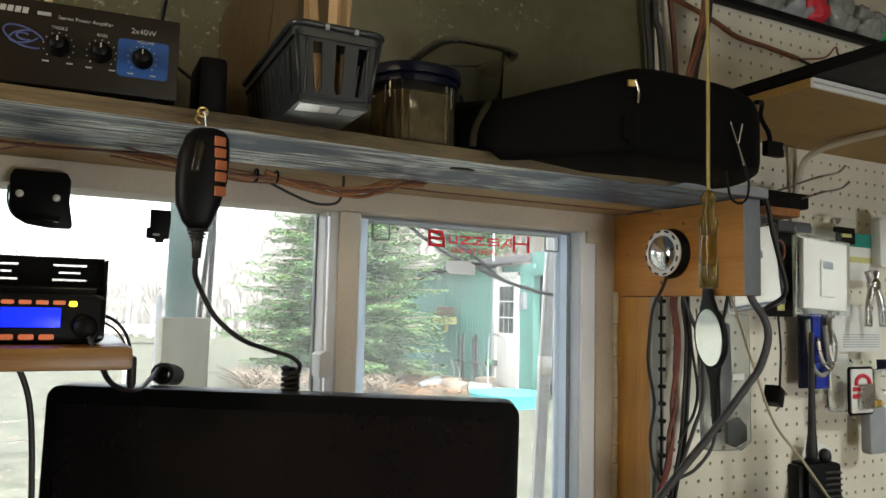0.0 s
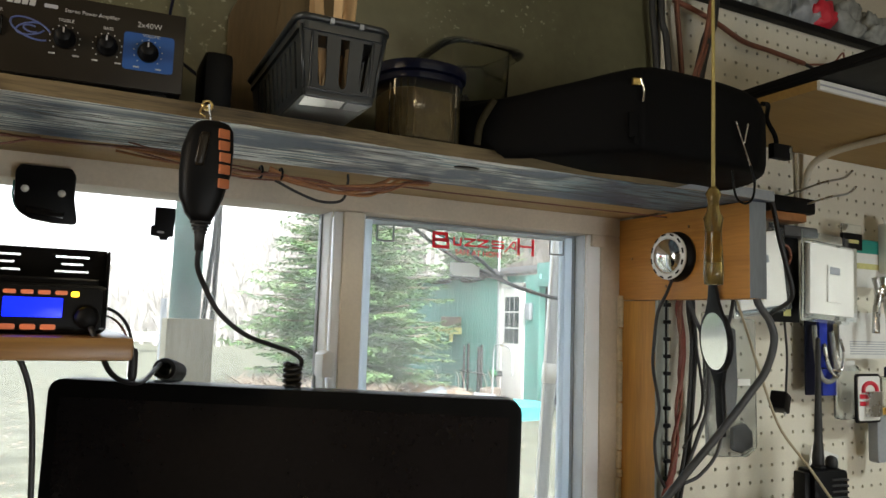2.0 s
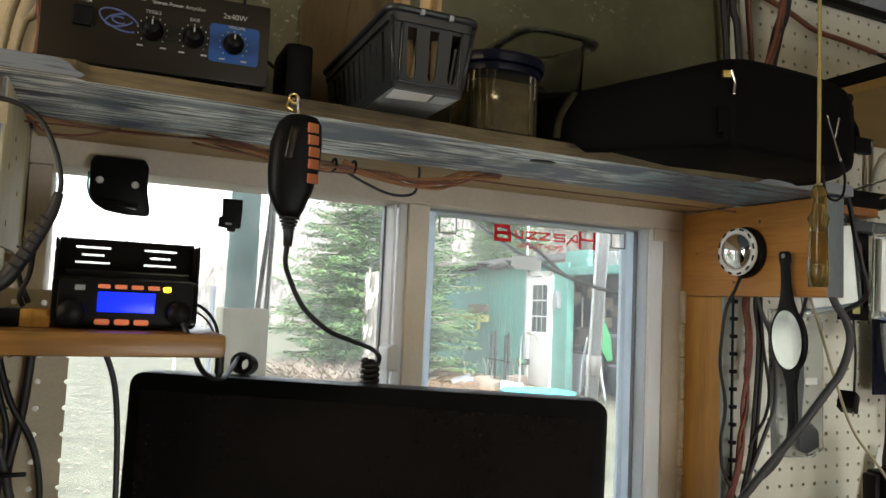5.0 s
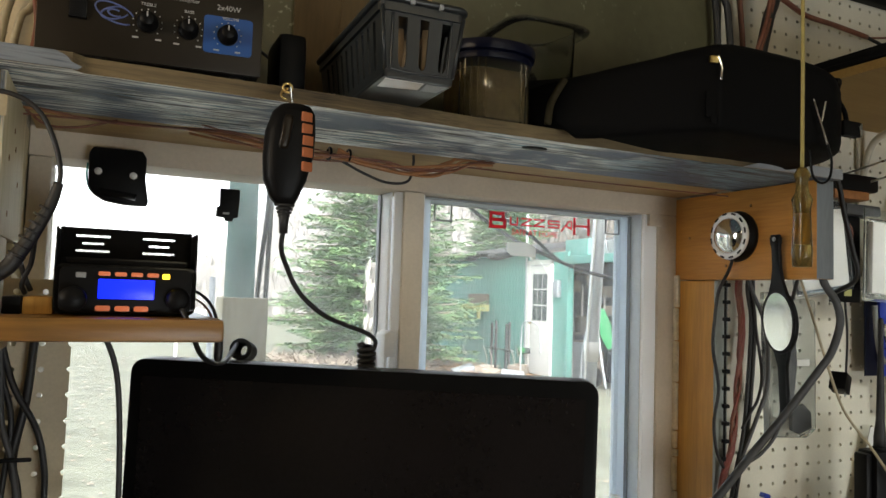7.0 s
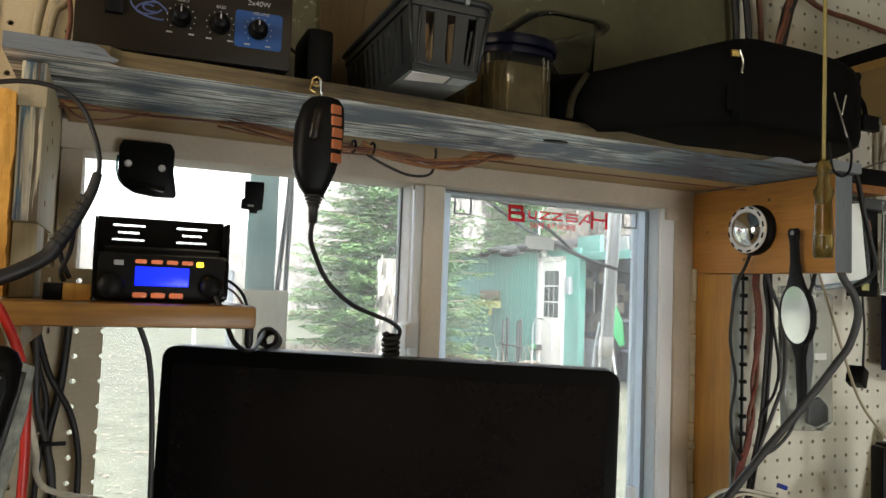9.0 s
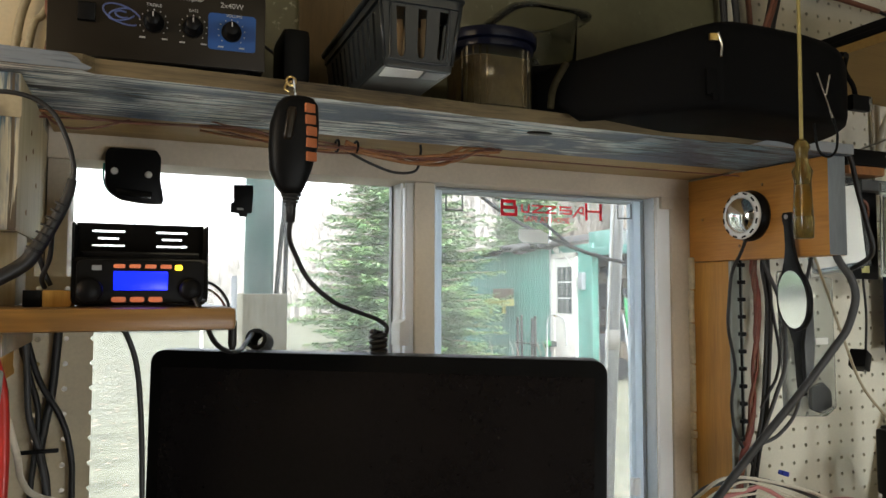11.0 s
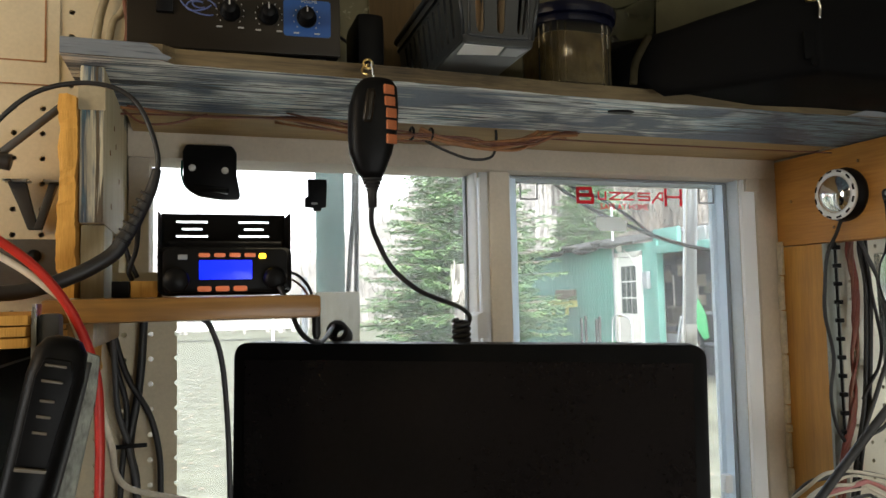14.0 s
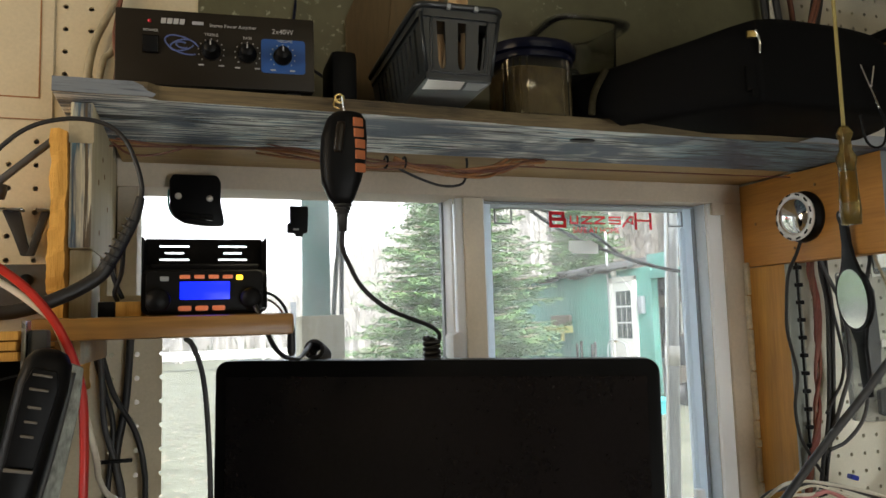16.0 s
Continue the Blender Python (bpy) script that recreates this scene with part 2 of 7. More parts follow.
# pale specks and scuffs on the sheet, with its glints painted in as well
speckle("olive_sheet", (0.30, 0.30, 0.22), 130, 0.62, 0.72)
surface("black_plastic", (0.0045, 0.0045, 0.005), 0.45, vary=0.3, scale=40, bump=0.05, spec=0.14)
surface("black_gloss", (0.004, 0.004, 0.0045), 0.16, vary=0.3, scale=20, bump=0.0, spec=0.3)
surface("black_cloth", (0.0030, 0.0030, 0.0032), 0.7, vary=0.35, scale=14, bump=0.12, fine=500, spec=0.08)
surface("grey_rubber", (0.055, 0.057, 0.06), 0.5, vary=0.25, scale=60, bump=0.05)
surface("black_rubber", (0.014, 0.014, 0.015), 0.5, vary=0.25, scale=60, bump=0.05)
surface("amp_face", (0.016, 0.012, 0.008), 0.34, vary=0.2, scale=18, bump=0.08, fine=600, spec=0.3)
surface("amp_blue", (0.013, 0.075, 0.28), 0.4, vary=0.1, bump=0.0)
surface("print_white", (0.42, 0.42, 0.42), 0.6, vary=0.05, bump=0.0)
surface("print_grey", (0.35, 0.36, 0.40), 0.6, vary=0.05, bump=0.0)
surface("print_blue", (0.08, 0.11, 0.28), 0.5, vary=0.05, bump=0.0)
surface("print_red", (0.55, 0.02, 0.04), 0.5, vary=0.1, bump=0.0)

surface("basket_grey", (0.021, 0.025, 0.028), 0.33, vary=0.15, scale=25, bump=0.03)
surface("stick_wood", (0.48, 0.32, 0.16), 0.6, vary=0.3, scale=40, stretch=(1, 1, 0.1))
surface("orange_key", (0.52, 0.16, 0.058), 0.5, vary=0.15, bump=0.0)
surface("brass", (0.80, 0.60, 0.25), 0.25, metal=1.0, vary=0.2, bump=0.05)
surface("steel", (0.62, 0.62, 0.60), 0.28, metal=1.0, vary=0.2, scale=50, bump=0.05)
surface("chrome", (0.85, 0.85, 0.85), 0.06, metal=1.0, vary=0.05, bump=0.0)
surface("mirror_silver", (0.92, 0.92, 0.92), 0.015, metal=1.0, vary=0.02, bump=0.0)
surface("copper_wire", (0.36, 0.155, 0.055), 0.4, vary=0.35, scale=40, bump=0.05)
surface("red_brown_wire", (0.21, 0.052, 0.036), 0.45, vary=0.35, scale=40, bump=0.05)
surface("brown_wire", (0.20, 0.075, 0.045), 0.45, vary=0.35, scale=40, bump=0.05)
surface("red_wire", (0.55, 0.03, 0.02), 0.35, vary=0.2, bump=0.03)
surface("white_wire", (0.74, 0.69, 0.57), 0.5, vary=0.2, bump=0.03)
surface("pink_wire", (0.62, 0.25, 0.24), 0.5, vary=0.2, bump=0.03)
surface("blue_plastic", (0.014, 0.035, 0.34), 0.35, vary=0.2, bump=0.02)
surface("white_plastic", (0.74, 0.72, 0.66), 0.4, vary=0.06, bump=0.02)
surface("grey_plastic", (0.30, 0.32, 0.34), 0.4, vary=0.15, bump=0.02)
surface("paper_white", (0.70, 0.70, 0.66), 0.7, vary=0.08, bump=0.03)
surface("bracket_paint", (0.52, 0.49, 0.40), 0.45, vary=0.12, bump=0.04)
clear("amber_plastic", (0.30, 0.215, 0.065), 0.14, 1.35, dirt=0.55)
surface("slate_paint", (0.17, 0.19, 0.205), 0.55, vary=0.25, scale=25, bump=0.2, stretch=(1, 1, 0.2))
surface("yellow_plastic", (0.72, 0.42, 0.06), 0.4, vary=0.15, bump=0.03)
surface("green_plastic", (0.02, 0.42, 0.10), 0.4, vary=0.15, bump=0.03)
surface("navy_plastic", (0.0025, 0.0038, 0.016), 0.35, vary=0.2, bump=0.02, spec=0.25)
surface("tan_rod", (0.42, 0.36, 0.24), 0.5, vary=0.25, bump=0.04)
surface("room_paint", (0.40, 0.36, 0.28), 0.7, vary=0.15, scale=4, bump=0.1)
surface("floor_boards", (0.20, 0.15, 0.10), 0.6, vary=0.3, scale=10, bump=0.2)
surface("silver_bag", (0.27, 0.28, 0.265), 0.2, vary=0.4, scale=25, bump=0.3, fine=90)


def film_colour(name, colour, through_light=0.7):
    """Thin coloured plastic that lets light through."""
    m, n, l, p = shader(name)
    p.inputs["Base Color"].default_value = (*colour, 1)
    t, mix = n.new("ShaderNodeBsdfTranslucent"), n.new("ShaderNodeMixShader")
    t.inputs[0].default_value = (*colour, 1)
    mix.inputs[0].default_value = through_light
    l.new(p.outputs[0], mix.inputs[1])
    l.new(t.outputs[0], mix.inputs[2])
    l.new(mix.outputs[0], n["Material Output"].inputs[0])


film_colour("thin_vinyl", (0.97, 0.97, 0.96), 0.55)
film_colour("sash_vinyl", (0.79, 0.845, 0.885), 0.78)
surface("track_vinyl", (0.70, 0.78, 0.84), 0.4, vary=0.12, scale=14, bump=0.03)
film_colour("decal_red", (0.85, 0.04, 0.07))
film_colour("film_white", (0.90, 0.90, 0.87), 0.85)
surface("white_gloss", (0.82, 0.82, 0.80), 0.16, vary=0.06, bump=0.0, coat=0.6)
surface("teal_trim", (0.02, 0.25, 0.20), 0.4, vary=0.1, bump=0.0)
surface("rib_tan", (0.16, 0.14, 0.11), 0.5, vary=0.1, bump=0.0)
glowing("screen_blue", (0.003, 0.012, 0.90), 0.6)
glowing("key_glow", (0.62, 0.17, 0.07), 0.10)
glowing("key_yellow", (1.0, 0.60, 0.02), 1.0)
surface("birch_bark", (0.21, 0.195, 0.17), 0.9, dark=(0.03, 0.027, 0.024), vary=0.7, scale=7, bump=0.8, fine=40, stretch=(1.6, 1.6, 0.6))
surface("brass_dull", (0.45, 0.33, 0.12), 0.35, metal=1.0, vary=0.3, bump=0.05)
surface("monitor_black", (0.005, 0.005, 0.0052), 0.4, vary=0.2, scale=40, bump=0.02, spec=0.08)
surface("panel_black", (0.0100, 0.0086, 0.0088), 0.16, vary=0.4, scale=6, bump=0.0, spec=0.28)
surface("barrow_green", (0.02, 0.22, 0.07), 0.5, vary=0.2, bump=0.0)
surface("straw_paint", (0.55, 0.52, 0.20), 0.6, vary=0.2, bump=0.0)
surface("jar_filling", (0.19, 0.14, 0.062), 0.6, vary=0.5, scale=60, bump=0.4)
dusty_glass("pane_glass", 0.10)
clear("jar_plastic", (0.80, 0.73, 0.52), 0.05, 1.40, dirt=0.06)
clear("bag_film", (0.62, 0.64, 0.63), 0.10, 1.15, dirt=0.22)
clear("tub_clear", (0.86, 0.88, 0.83), 0.03, 1.40, dirt=0.05)
clear("film_plastic", (0.92, 0.96, 0.97), 0.04, 1.15, dirt=0.07)
surface("tan_card", (0.10, 0.066, 0.026), 0.8, vary=0.35, scale=20, bump=0.2, stretch=(1, 1, 0.15))
surface("netting", (0.34, 0.36, 0.32), 0.5, vary=0.7, scale=160, bump=0.8, fine=500, stretch=(1, 1, 0.4))
surface("khaki_cord", (0.36, 0.29, 0.09), 0.5, vary=0.25, bump=0.04)
surface("khaki_cloth", (0.045, 0.038, 0.022), 0.9, vary=0.4, scale=60, bump=0.2, spec=0.05)
surface("grey_green_paint", (0.30, 0.33, 0.30), 0.6, vary=0.15, scale=20, bump=0.1)

# ---- building helpers ----


def mesh_of(bm, name, material):
    data = bpy.data.meshes.new(name)
    bm.to_mesh(data)
    bm.free()
    for m in material if isinstance(material, (tuple, list)) else (material,):
        data.materials.append(MATS[m])
    return data


def part(name, bm, material, parent, label=""):
    """Links bm as one mesh under a thing or a part; bm is in the thing's own space."""
    ob = new(name, mesh_of(bm, name, material))
    ob.parent = parent
    return tagged(ob, label)


def thing(name, place, label, category, group="", kind="", turn=(0, 0, 0)):
    ob = new(name)
    ob.empty_display_size = 0.02
    ob.matrix_world = pose(*place, *turn)
    return tagged(ob, label, category, group, kind)


def solid(name, bm, material, label, category="", group="", kind="", at=None):
    ob = new(name, mesh_of(bm, name, material))
    if at is not None:
        ob.matrix_world = at
    return tagged(ob, label, category, group, kind)


def smooth(bm, angle=35):
    for f in bm.faces:
        f.smooth = True
    for e in bm.edges:
        if len(e.link_faces) == 2 and e.calc_face_angle(0) > radians(angle):
            e.smooth = False
    return bm


def box(x0, x1, y0, y1, z0, z1, bevel=0.0, into=None, segments=2):
    bm = bmesh.new()
    bmesh.ops.create_cube(bm, size=1)
    bmesh.ops.scale(bm, vec=(x1 - x0, y1 - y0, z1 - z0), verts=bm.verts)
    bmesh.ops.translate(bm, vec=((x0 + x1) / 2, (y0 + y1) / 2, (z0 + z1) / 2), verts=bm.verts)
    if bevel:
        bmesh.ops.bevel(bm, geom=bm.edges[:], offset=bevel, segments=segments, profile=0.6, affect="EDGES")
        smooth(bm, 40)
    return join(into, bm)


def join(into, bm):
    if into is None:
        return bm
    data = bpy.data.meshes.new("tmp")
    bm.to_mesh(data)
    bm.free()
    into.from_mesh(data)
    bpy.data.meshes.remove(data)
    return into


def moved(bm, m):
    bmesh.ops.transform(bm, matrix=m, verts=bm.verts)
    return bm


def disc_stack(profile, segments=24, into=None, close=True):
    """A lathe round z: profile is (radius, z) from bottom to top."""
    bm = bmesh.new()
    rings = []
    for r, z in profile:
        rings.append([bm.verts.new((r * math.cos(2 * math.pi * k / segments), r * math.sin(2 * math.pi * k / segments), z)) for k in range(segments)])
    for a, b in zip(rings, rings[1:]):
        for k in range(segments):
            bm.faces.new((a[k], a[(k + 1) % segments], b[(k + 1) % segments], b[k]))
    if close:
        bm.faces.new(rings[0][::-1])
        bm.faces.new(rings[-1])
    smooth(bm, 40)
    return join(into, bm)


def spline(points, steps=8):
    """A smooth line through the points (Catmull-Rom)."""
    p = [Vector(q) for q in points]
    p = [2 * p[0] - p[1]] + p + [2 * p[-1] - p[-2]]
    out = []
    for i in range(1, len(p) - 2):
        a, b, c, d = p[i - 1 : i + 3]
        for k in range(steps):
            t = k / steps
            out.append(0.5 * (2 * b + (c - a) * t + (2 * a - 5 * b + 4 * c - d) * t * t + (3 * b - a - 3 * c + d) * t**3))
    return out + [p[-2]]


def tube(points, radius, sides=10, into=None, raw=False, ends=True):
    """A round cord of one radius, or of a radius for each point of the raw line."""
    line = [Vector(q) for q in points] if raw else spline(points)
    rs = radius if isinstance(radius, (list, tuple)) else [radius] * len(line)
    bm = bmesh.new()
    rings, up = [], None
    for i, q in enumerate(line):
        d = (line[min(i + 1, len(line) - 1)] - line[max(i - 1, 0)]).normalized()
        if up is None:
            up = d.orthogonal().normalized()
        up = (up - d * up.dot(d)).normalized()
        side = d.cross(up)
        rings.append([bm.verts.new(q + rs[i] * (math.cos(2 * math.pi * k / sides) * up + math.sin(2 * math.pi * k / sides) * side)) for k in range(sides)])
    for a, b in zip(rings, rings[1:]):
        for k in range(sides):
            bm.faces.new((a[k], a[(k + 1) % sides], b[(k + 1) % sides], b[k]))
    if ends:
        bm.faces.new(rings[0][::-1])
        bm.faces.new(rings[-1])
    smooth(bm, 50)
    return join(into, bm)


def coil(start, end, radius, wire, turns):
    """A coiled cord from start to end."""
    a, b = Vector(start), Vector(end)
    d = (b - a).normalized()
    u = d.orthogonal().normalized()
    v = d.cross(u)
    line = [a + (b - a) * (k / (turns * 12)) + radius * (math.cos(k * math.pi / 6) * u + math.sin(k * math.pi / 6) * v) for k in range(turns * 12 + 1)]
    return tube(line, wire, 7, raw=True)


def prism(outline, z0, z1, bevel=0.0, into=None, segments=2):
    """A flat outline in x and y, raised from z0 to z1."""
    bm = bmesh.new()
    low = [bm.verts.new((x, y, z0)) for x, y in outline]
    high = [bm.verts.new((x, y, z1)) for x, y in outline]
    n = len(outline)
    bm.faces.new(low[::-1])
    bm.faces.new(high)
    for k in range(n):
        bm.faces.new((low[k], low[(k + 1) % n], high[(k + 1) % n], high[k]))
    bmesh.ops.recalc_face_normals(bm, faces=bm.faces[:])
    if bevel:
        bmesh.ops.bevel(bm, geom=bm.edges[:], offset=bevel, segments=segments, profile=0.6, affect="EDGES")
        smooth(bm, 40)
    return join(into, bm)


def rounded(w, h, r, k=5):
    """The outline of a rectangle with round corners, centred."""
    out = []
    for cx, cy, a0 in ((w / 2 - r, h / 2 - r, 0), (-w / 2 + r, h / 2 - r, 90), (-w / 2 + r, -h / 2 + r, 180), (w / 2 - r, -h / 2 + r, 270)):
        out += [(cx + r * math.cos(radians(a0 + 90 * i / k)), cy + r * math.sin(radians(a0 + 90 * i / k))) for i in range(k + 1)]
    return out


FRONT = pose(0, 0, 0, 90, 0, 0)  # lays a flat outline up against a face that looks to -y


def upright(outline, y_front, y_back, bevel=0.0, segments=2):
    """An outline in x and z, from y_front back to y_back."""
    return moved(prism(outline, -y_back, -y_front, bevel, segments=segments), FRONT)


def word(text, size, material, parent, m, name="lettering", thick=0.0002):
    """Letters in the built-in font as a mesh; m places them in the parent's space."""
    curve = bpy.data.curves.new(name, "FONT")
    curve.body, curve.size, curve.extrude, curve.align_x, curve.align_y = text, size, thick, "CENTER", "CENTER"
    tmp = bpy.data.objects.new("tmp", curve)
    scene.collection.objects.link(tmp)
    data = bpy.data.meshes.new_from_object(tmp.evaluated_get(bpy.context.evaluated_depsgraph_get()))
    bpy.data.objects.remove(tmp)
    bpy.data.curves.remove(curve)
    data.materials.clear()
    data.materials.append(MATS[material])
    data.transform(m @ FRONT)
    ob = new(name, data)
    ob.parent = parent
    return ob

# ---- the room ----
GX0, GZ0, PITCH = 0.129, 1.393, 0.0254


def pegboard(name, x0, x1, z0, z1, gx, gz, y, label, notch_right=False, paint="pegboard_paint"):
    """Hardboard with real holes on an inch grid; cells round each hole."""
    verts, faces, index = [], [], {}
    t, r, k = 0.0048, 0.0029, 8

    def vert(x, yy, z):
        key = (round(x, 5), round(yy, 5), round(z, 5))
        if key not in index:
            index[key] = len(verts)
            verts.append((x, yy, z))
        return index[key]

    i0, i1 = math.ceil((x0 - gx) / PITCH - 0.5), math.floor((x1 - gx) / PITCH + 0.5)
    j0, j1 = math.ceil((z0 - gz) / PITCH - 0.5), math.floor((z1 - gz) / PITCH + 0.5)
    h = PITCH / 2
    for i in range(i0, i1 + 1):
        for j in range(j0, j1 + 1):
            cx, cz = gx + i * PITCH, gz + j * PITCH
            last = notch_right and i == i1
            ring = [(cx + r * math.cos(2 * math.pi * a / k), cz + r * math.sin(2 * math.pi * a / k)) for a in range(k)]
            if last:
                # the board is sawn through this column: half holes along its edge
                edge = [(cx, cz - h), (cx, cz - r), *[ring[a] for a in (5, 4, 3)], (cx, cz + r), (cx, cz + h), (cx - h, cz + h), (cx - h, cz - h)]
                front = [vert(x, y, z) for x, z in edge]
                back = [vert(x, y + t, z) for x, z in edge]
                faces.append((front[8], front[0], front[1], front[2], front[3]))
                faces.append((front[8], front[3], front[7]))
                faces.append((front[7], front[3], front[4], front[5], front[6]))
                faces.append((back[3], back[2], back[1], back[0], back[8]))
                faces.append((back[7], back[3], back[8]))
                faces.append((back[6], back[5], back[4], back[3], back[7]))
                for a in range(6):
                    faces.append((front[a], back[a], back[a + 1], front[a + 1]))
                continue
            sq = [(cx + h, cz), (cx + h, cz + h), (cx, cz + h), (cx - h, cz + h), (cx - h, cz), (cx - h, cz - h), (cx, cz - h), (cx + h, cz - h)]
            for yy, flip in ((y, False), (y + t, True)):
                o, n = [vert(a, yy, b) for a, b in sq], [vert(a, yy, b) for a, b in ring]
                for a in range(k):
                    f = (o[a], n[a], n[(a + 1) % k], o[(a + 1) % k])
                    faces.append(f[::-1] if flip else f)
            for a in range(k):
                p, q = ring[a], ring[(a + 1) % k]
                faces.append((vert(p[0], y, p[1]), vert(p[0], y + t, p[1]), vert(q[0], y + t, q[1]), vert(q[0], y, q[1])))
    data = bpy.data.meshes.new(name)
    data.from_pydata(verts, [], faces)
    data.materials.append(MATS[paint])
    return tagged(new(name, data), label, "pegboard", "", "structure")


solid("floor", box(-1.7, 3.2, -2.6, 1.06, 0.05, 0.115), "floor_boards", "worn brown wooden shed floor boards", "floor", "", "structure")
solid("ceiling", box(-1.7, 3.2, -2.6, 1.3, 2.36, 2.42), "room_paint", "dull painted board ceiling of the shed", "ceiling", "", "structure")
# the gap in this wall is made up, to hold the west fill lamp
west = box(-1.76, -1.7, -2.6, -0.28, 0, 2.36)
box(-1.76, -1.7, 0.58, 1.3, 0, 2.36, 0, west)
box(-1.76, -1.7, -0.28, 0.58, 0, 0.97, 0, west)
box(-1.76, -1.7, -0.28, 0.58, 1.83, 2.36, 0, west)
solid("wall_west", west, "room_paint", "plain painted board wall of the workshop", "wall", "", "structure")
solid("wall_east", box(3.2, 3.26, -2.6, 1.3, 0, 2.36), "room_paint", "plain painted board wall of the workshop", "wall", "", "structure")
# the low gap here is made up, to hold the south fill lamp
south = box(-1.76, 0.72, -2.66, -2.6, 0, 2.36)
box(1.88, 3.26, -2.66, -2.6, 0, 2.36, 0, south)
box(0.72, 1.88, -2.66, -2.6, 0.93, 2.36, 0, south)
solid("wall_south", south, "room_paint", "plain painted board wall behind the bench", "wall", "", "structure")
WX0, WX1, WZ0, WZ1 = 0.098, 1.012, 0.62, 1.64
north = box(-1.7, WX0, 1.06, 1.17, 0, 2.36)
box(WX1 + 0.004, 3.2, 1.06, 1.17, 0, 2.36, 0, north)
box(WX0, WX1 + 0.004, 1.06, 1.17, WZ1 + 0.02, 2.36, 0, north)
box(WX0, WX1 + 0.004, 1.06, 1.17, 0, WZ0, 0, north)
solid("wall_north", north, "room_paint", "timber shed wall round the sliding window", "wall", "", "structure")
solid("stud_right", box(WX1, WX1 + 0.038, 1.004, 1.088, 0, 1.489, 0.002), "pine_z", "golden pine wall stud beside the window", "stud", "", "structure")
kn = bmesh.new()
for y, z in ((1.04, 1.36), (1.03, 1.245), (1.05, 1.19)):
    join(kn, moved(disc_stack([(0.004, 0), (0.004, 0.0006)], 12), pose(1.0195 + 0.001, 1.0042, z, 90)))
solid("stud_knots", kn, "varnished_x", "dark knots in the wall stud", "knot", "", "structure")
solid("stud_left", box(WX0 - 0.038, WX0, 1.006, 1.088, 0, 1.62, 0.002), "pale_wood_z", "pale pine wall stud at the window's edge", "stud", "", "structure")
pegboard("pegboard_left", -0.95, GX0 - 3 * PITCH, 0.75, 2.2, GX0, GZ0, 0.999, "cream painted pegboard wall panel with rows of holes", paint="pegboard_cream")
pegboard("pegboard_upper", GX0 - 2 * PITCH, GX0 + 3 * PITCH, 1.66, 2.2, GX0, GZ0, 0.999, "cream pegboard above the shelf, behind the amplifier", paint="pegboard_cream")
pegboard("pegboard_strip", GX0 - 2 * PITCH, GX0 + PITCH, 0.75, 1.455, GX0, GZ0, 0.999, "cream pegboard strip, sawn through its holes at the window", True, "pegboard_cream")
pegboard("pegboard_right", 1.022, 2.2, 0.85, 1.975, 1.236, 1.257, 1.003, "cream painted pegboard wall panel with rows of holes")

solid("edge_strip", box(1.0108, 1.0340, 0.9985, 1.0030, 0.85, 1.489, 0.0005), "grey_green_paint", "grey-green painted strip beside the stud", "trim", "", "structure")
# head board over the window, under the shelf
solid("header_board", box(0.104, WX1 - 0.002, 0.9725, 1.0845, 1.6215, 1.6385, 0.0015), "pine_x", "rough pine plank behind the shelf, over the window", "board", "", "structure")
kn = moved(disc_stack([(0.010, 0), (0.010, 0.0008)], 16), pose(0.586, 1.030, 1.6208) @ Matrix.Diagonal((1.3, 0.7, 1, 1)))
solid("header_knot", kn, "varnished_x", "dark knot in the rough pine plank", "knot", "", "structure")
solid("olive_panel", box(0.19, 1.0, 0.990, 0.996, 1.64, 2.2, 0.001), "olive_sheet", "dull olive plastic sheet on the wall above the shelf", "panel", "", "structure")
solid("pegboard_trim", box(1.02, 2.2, 0.985, 1.0, 1.9765, 1.987, 0.002), "black_plastic", "black edging strip along the pegboard's top", "trim", "", "structure")

# ---- the sliding window ----
window = thing("window_1", (0, 0, 0), "white vinyl sliding window with two panes", "window", "", "structure")
fr = box(WX0, WX1, 1.085, 1.155, 1.592, 1.64, 0.003)
part("head_frame", fr, "trim_paint", window, "cream painted head of the window frame")
part("jamb_frame", box(0.974, WX1 - 0.001, 1.084, 1.155, WZ0, 1.592, 0.003), "trim_paint", window)
part("jamb_frame", box(WX0 + 0.001, 0.122, 1.084, 1.17, WZ0, 1.592, 0.003), "trim_paint", window)
part("sill", box(WX0, WX1, 1.07, 1.17, WZ0 - 0.02, WZ0 + 0.02, 0.003), "vinyl", window)
part("jamb_liner", box(0.9495, 0.9738, 1.088, 1.0950, WZ0 + 0.02, 1.5915, 0.0015), "thin_vinyl", window)
part("corner_trim", box(0.953, 0.9765, 1.0805, 1.0868, 1.573, 1.5918, 0.001), "trim_paint", window)
part("jamb_track", box(0.9472, 0.9494, 1.095, 1.15, WZ0 + 0.02, 1.5915, 0.0006), "track_vinyl", window)
part("mullion", box(0.533, 0.577, 1.098, 1.1045, WZ0 + 0.02, 1.5915, 0.0015), "thin_vinyl", window)
part("mullion_core", box(0.546, 0.574, 1.105, 1.165, WZ0 + 0.02, 1.5915, 0.003), "vinyl", window)
part("mullion_cover", box(0.5435, 0.5725, 1.090, 1.0978, WZ0 + 0.02, 1.5915, 0.002), "mullion_paint", window)
sash = part("sash", box(0.5785, 0.598, 1.125, 1.145, WZ0 + 0.02, 1.596, 0.002), "sash_vinyl", window, "grey aluminium sliding sash")
part("sash_stile", box(0.932, 0.9468, 1.125, 1.145, WZ0 + 0.02, 1.596, 0.002), "sash_vinyl", sash)
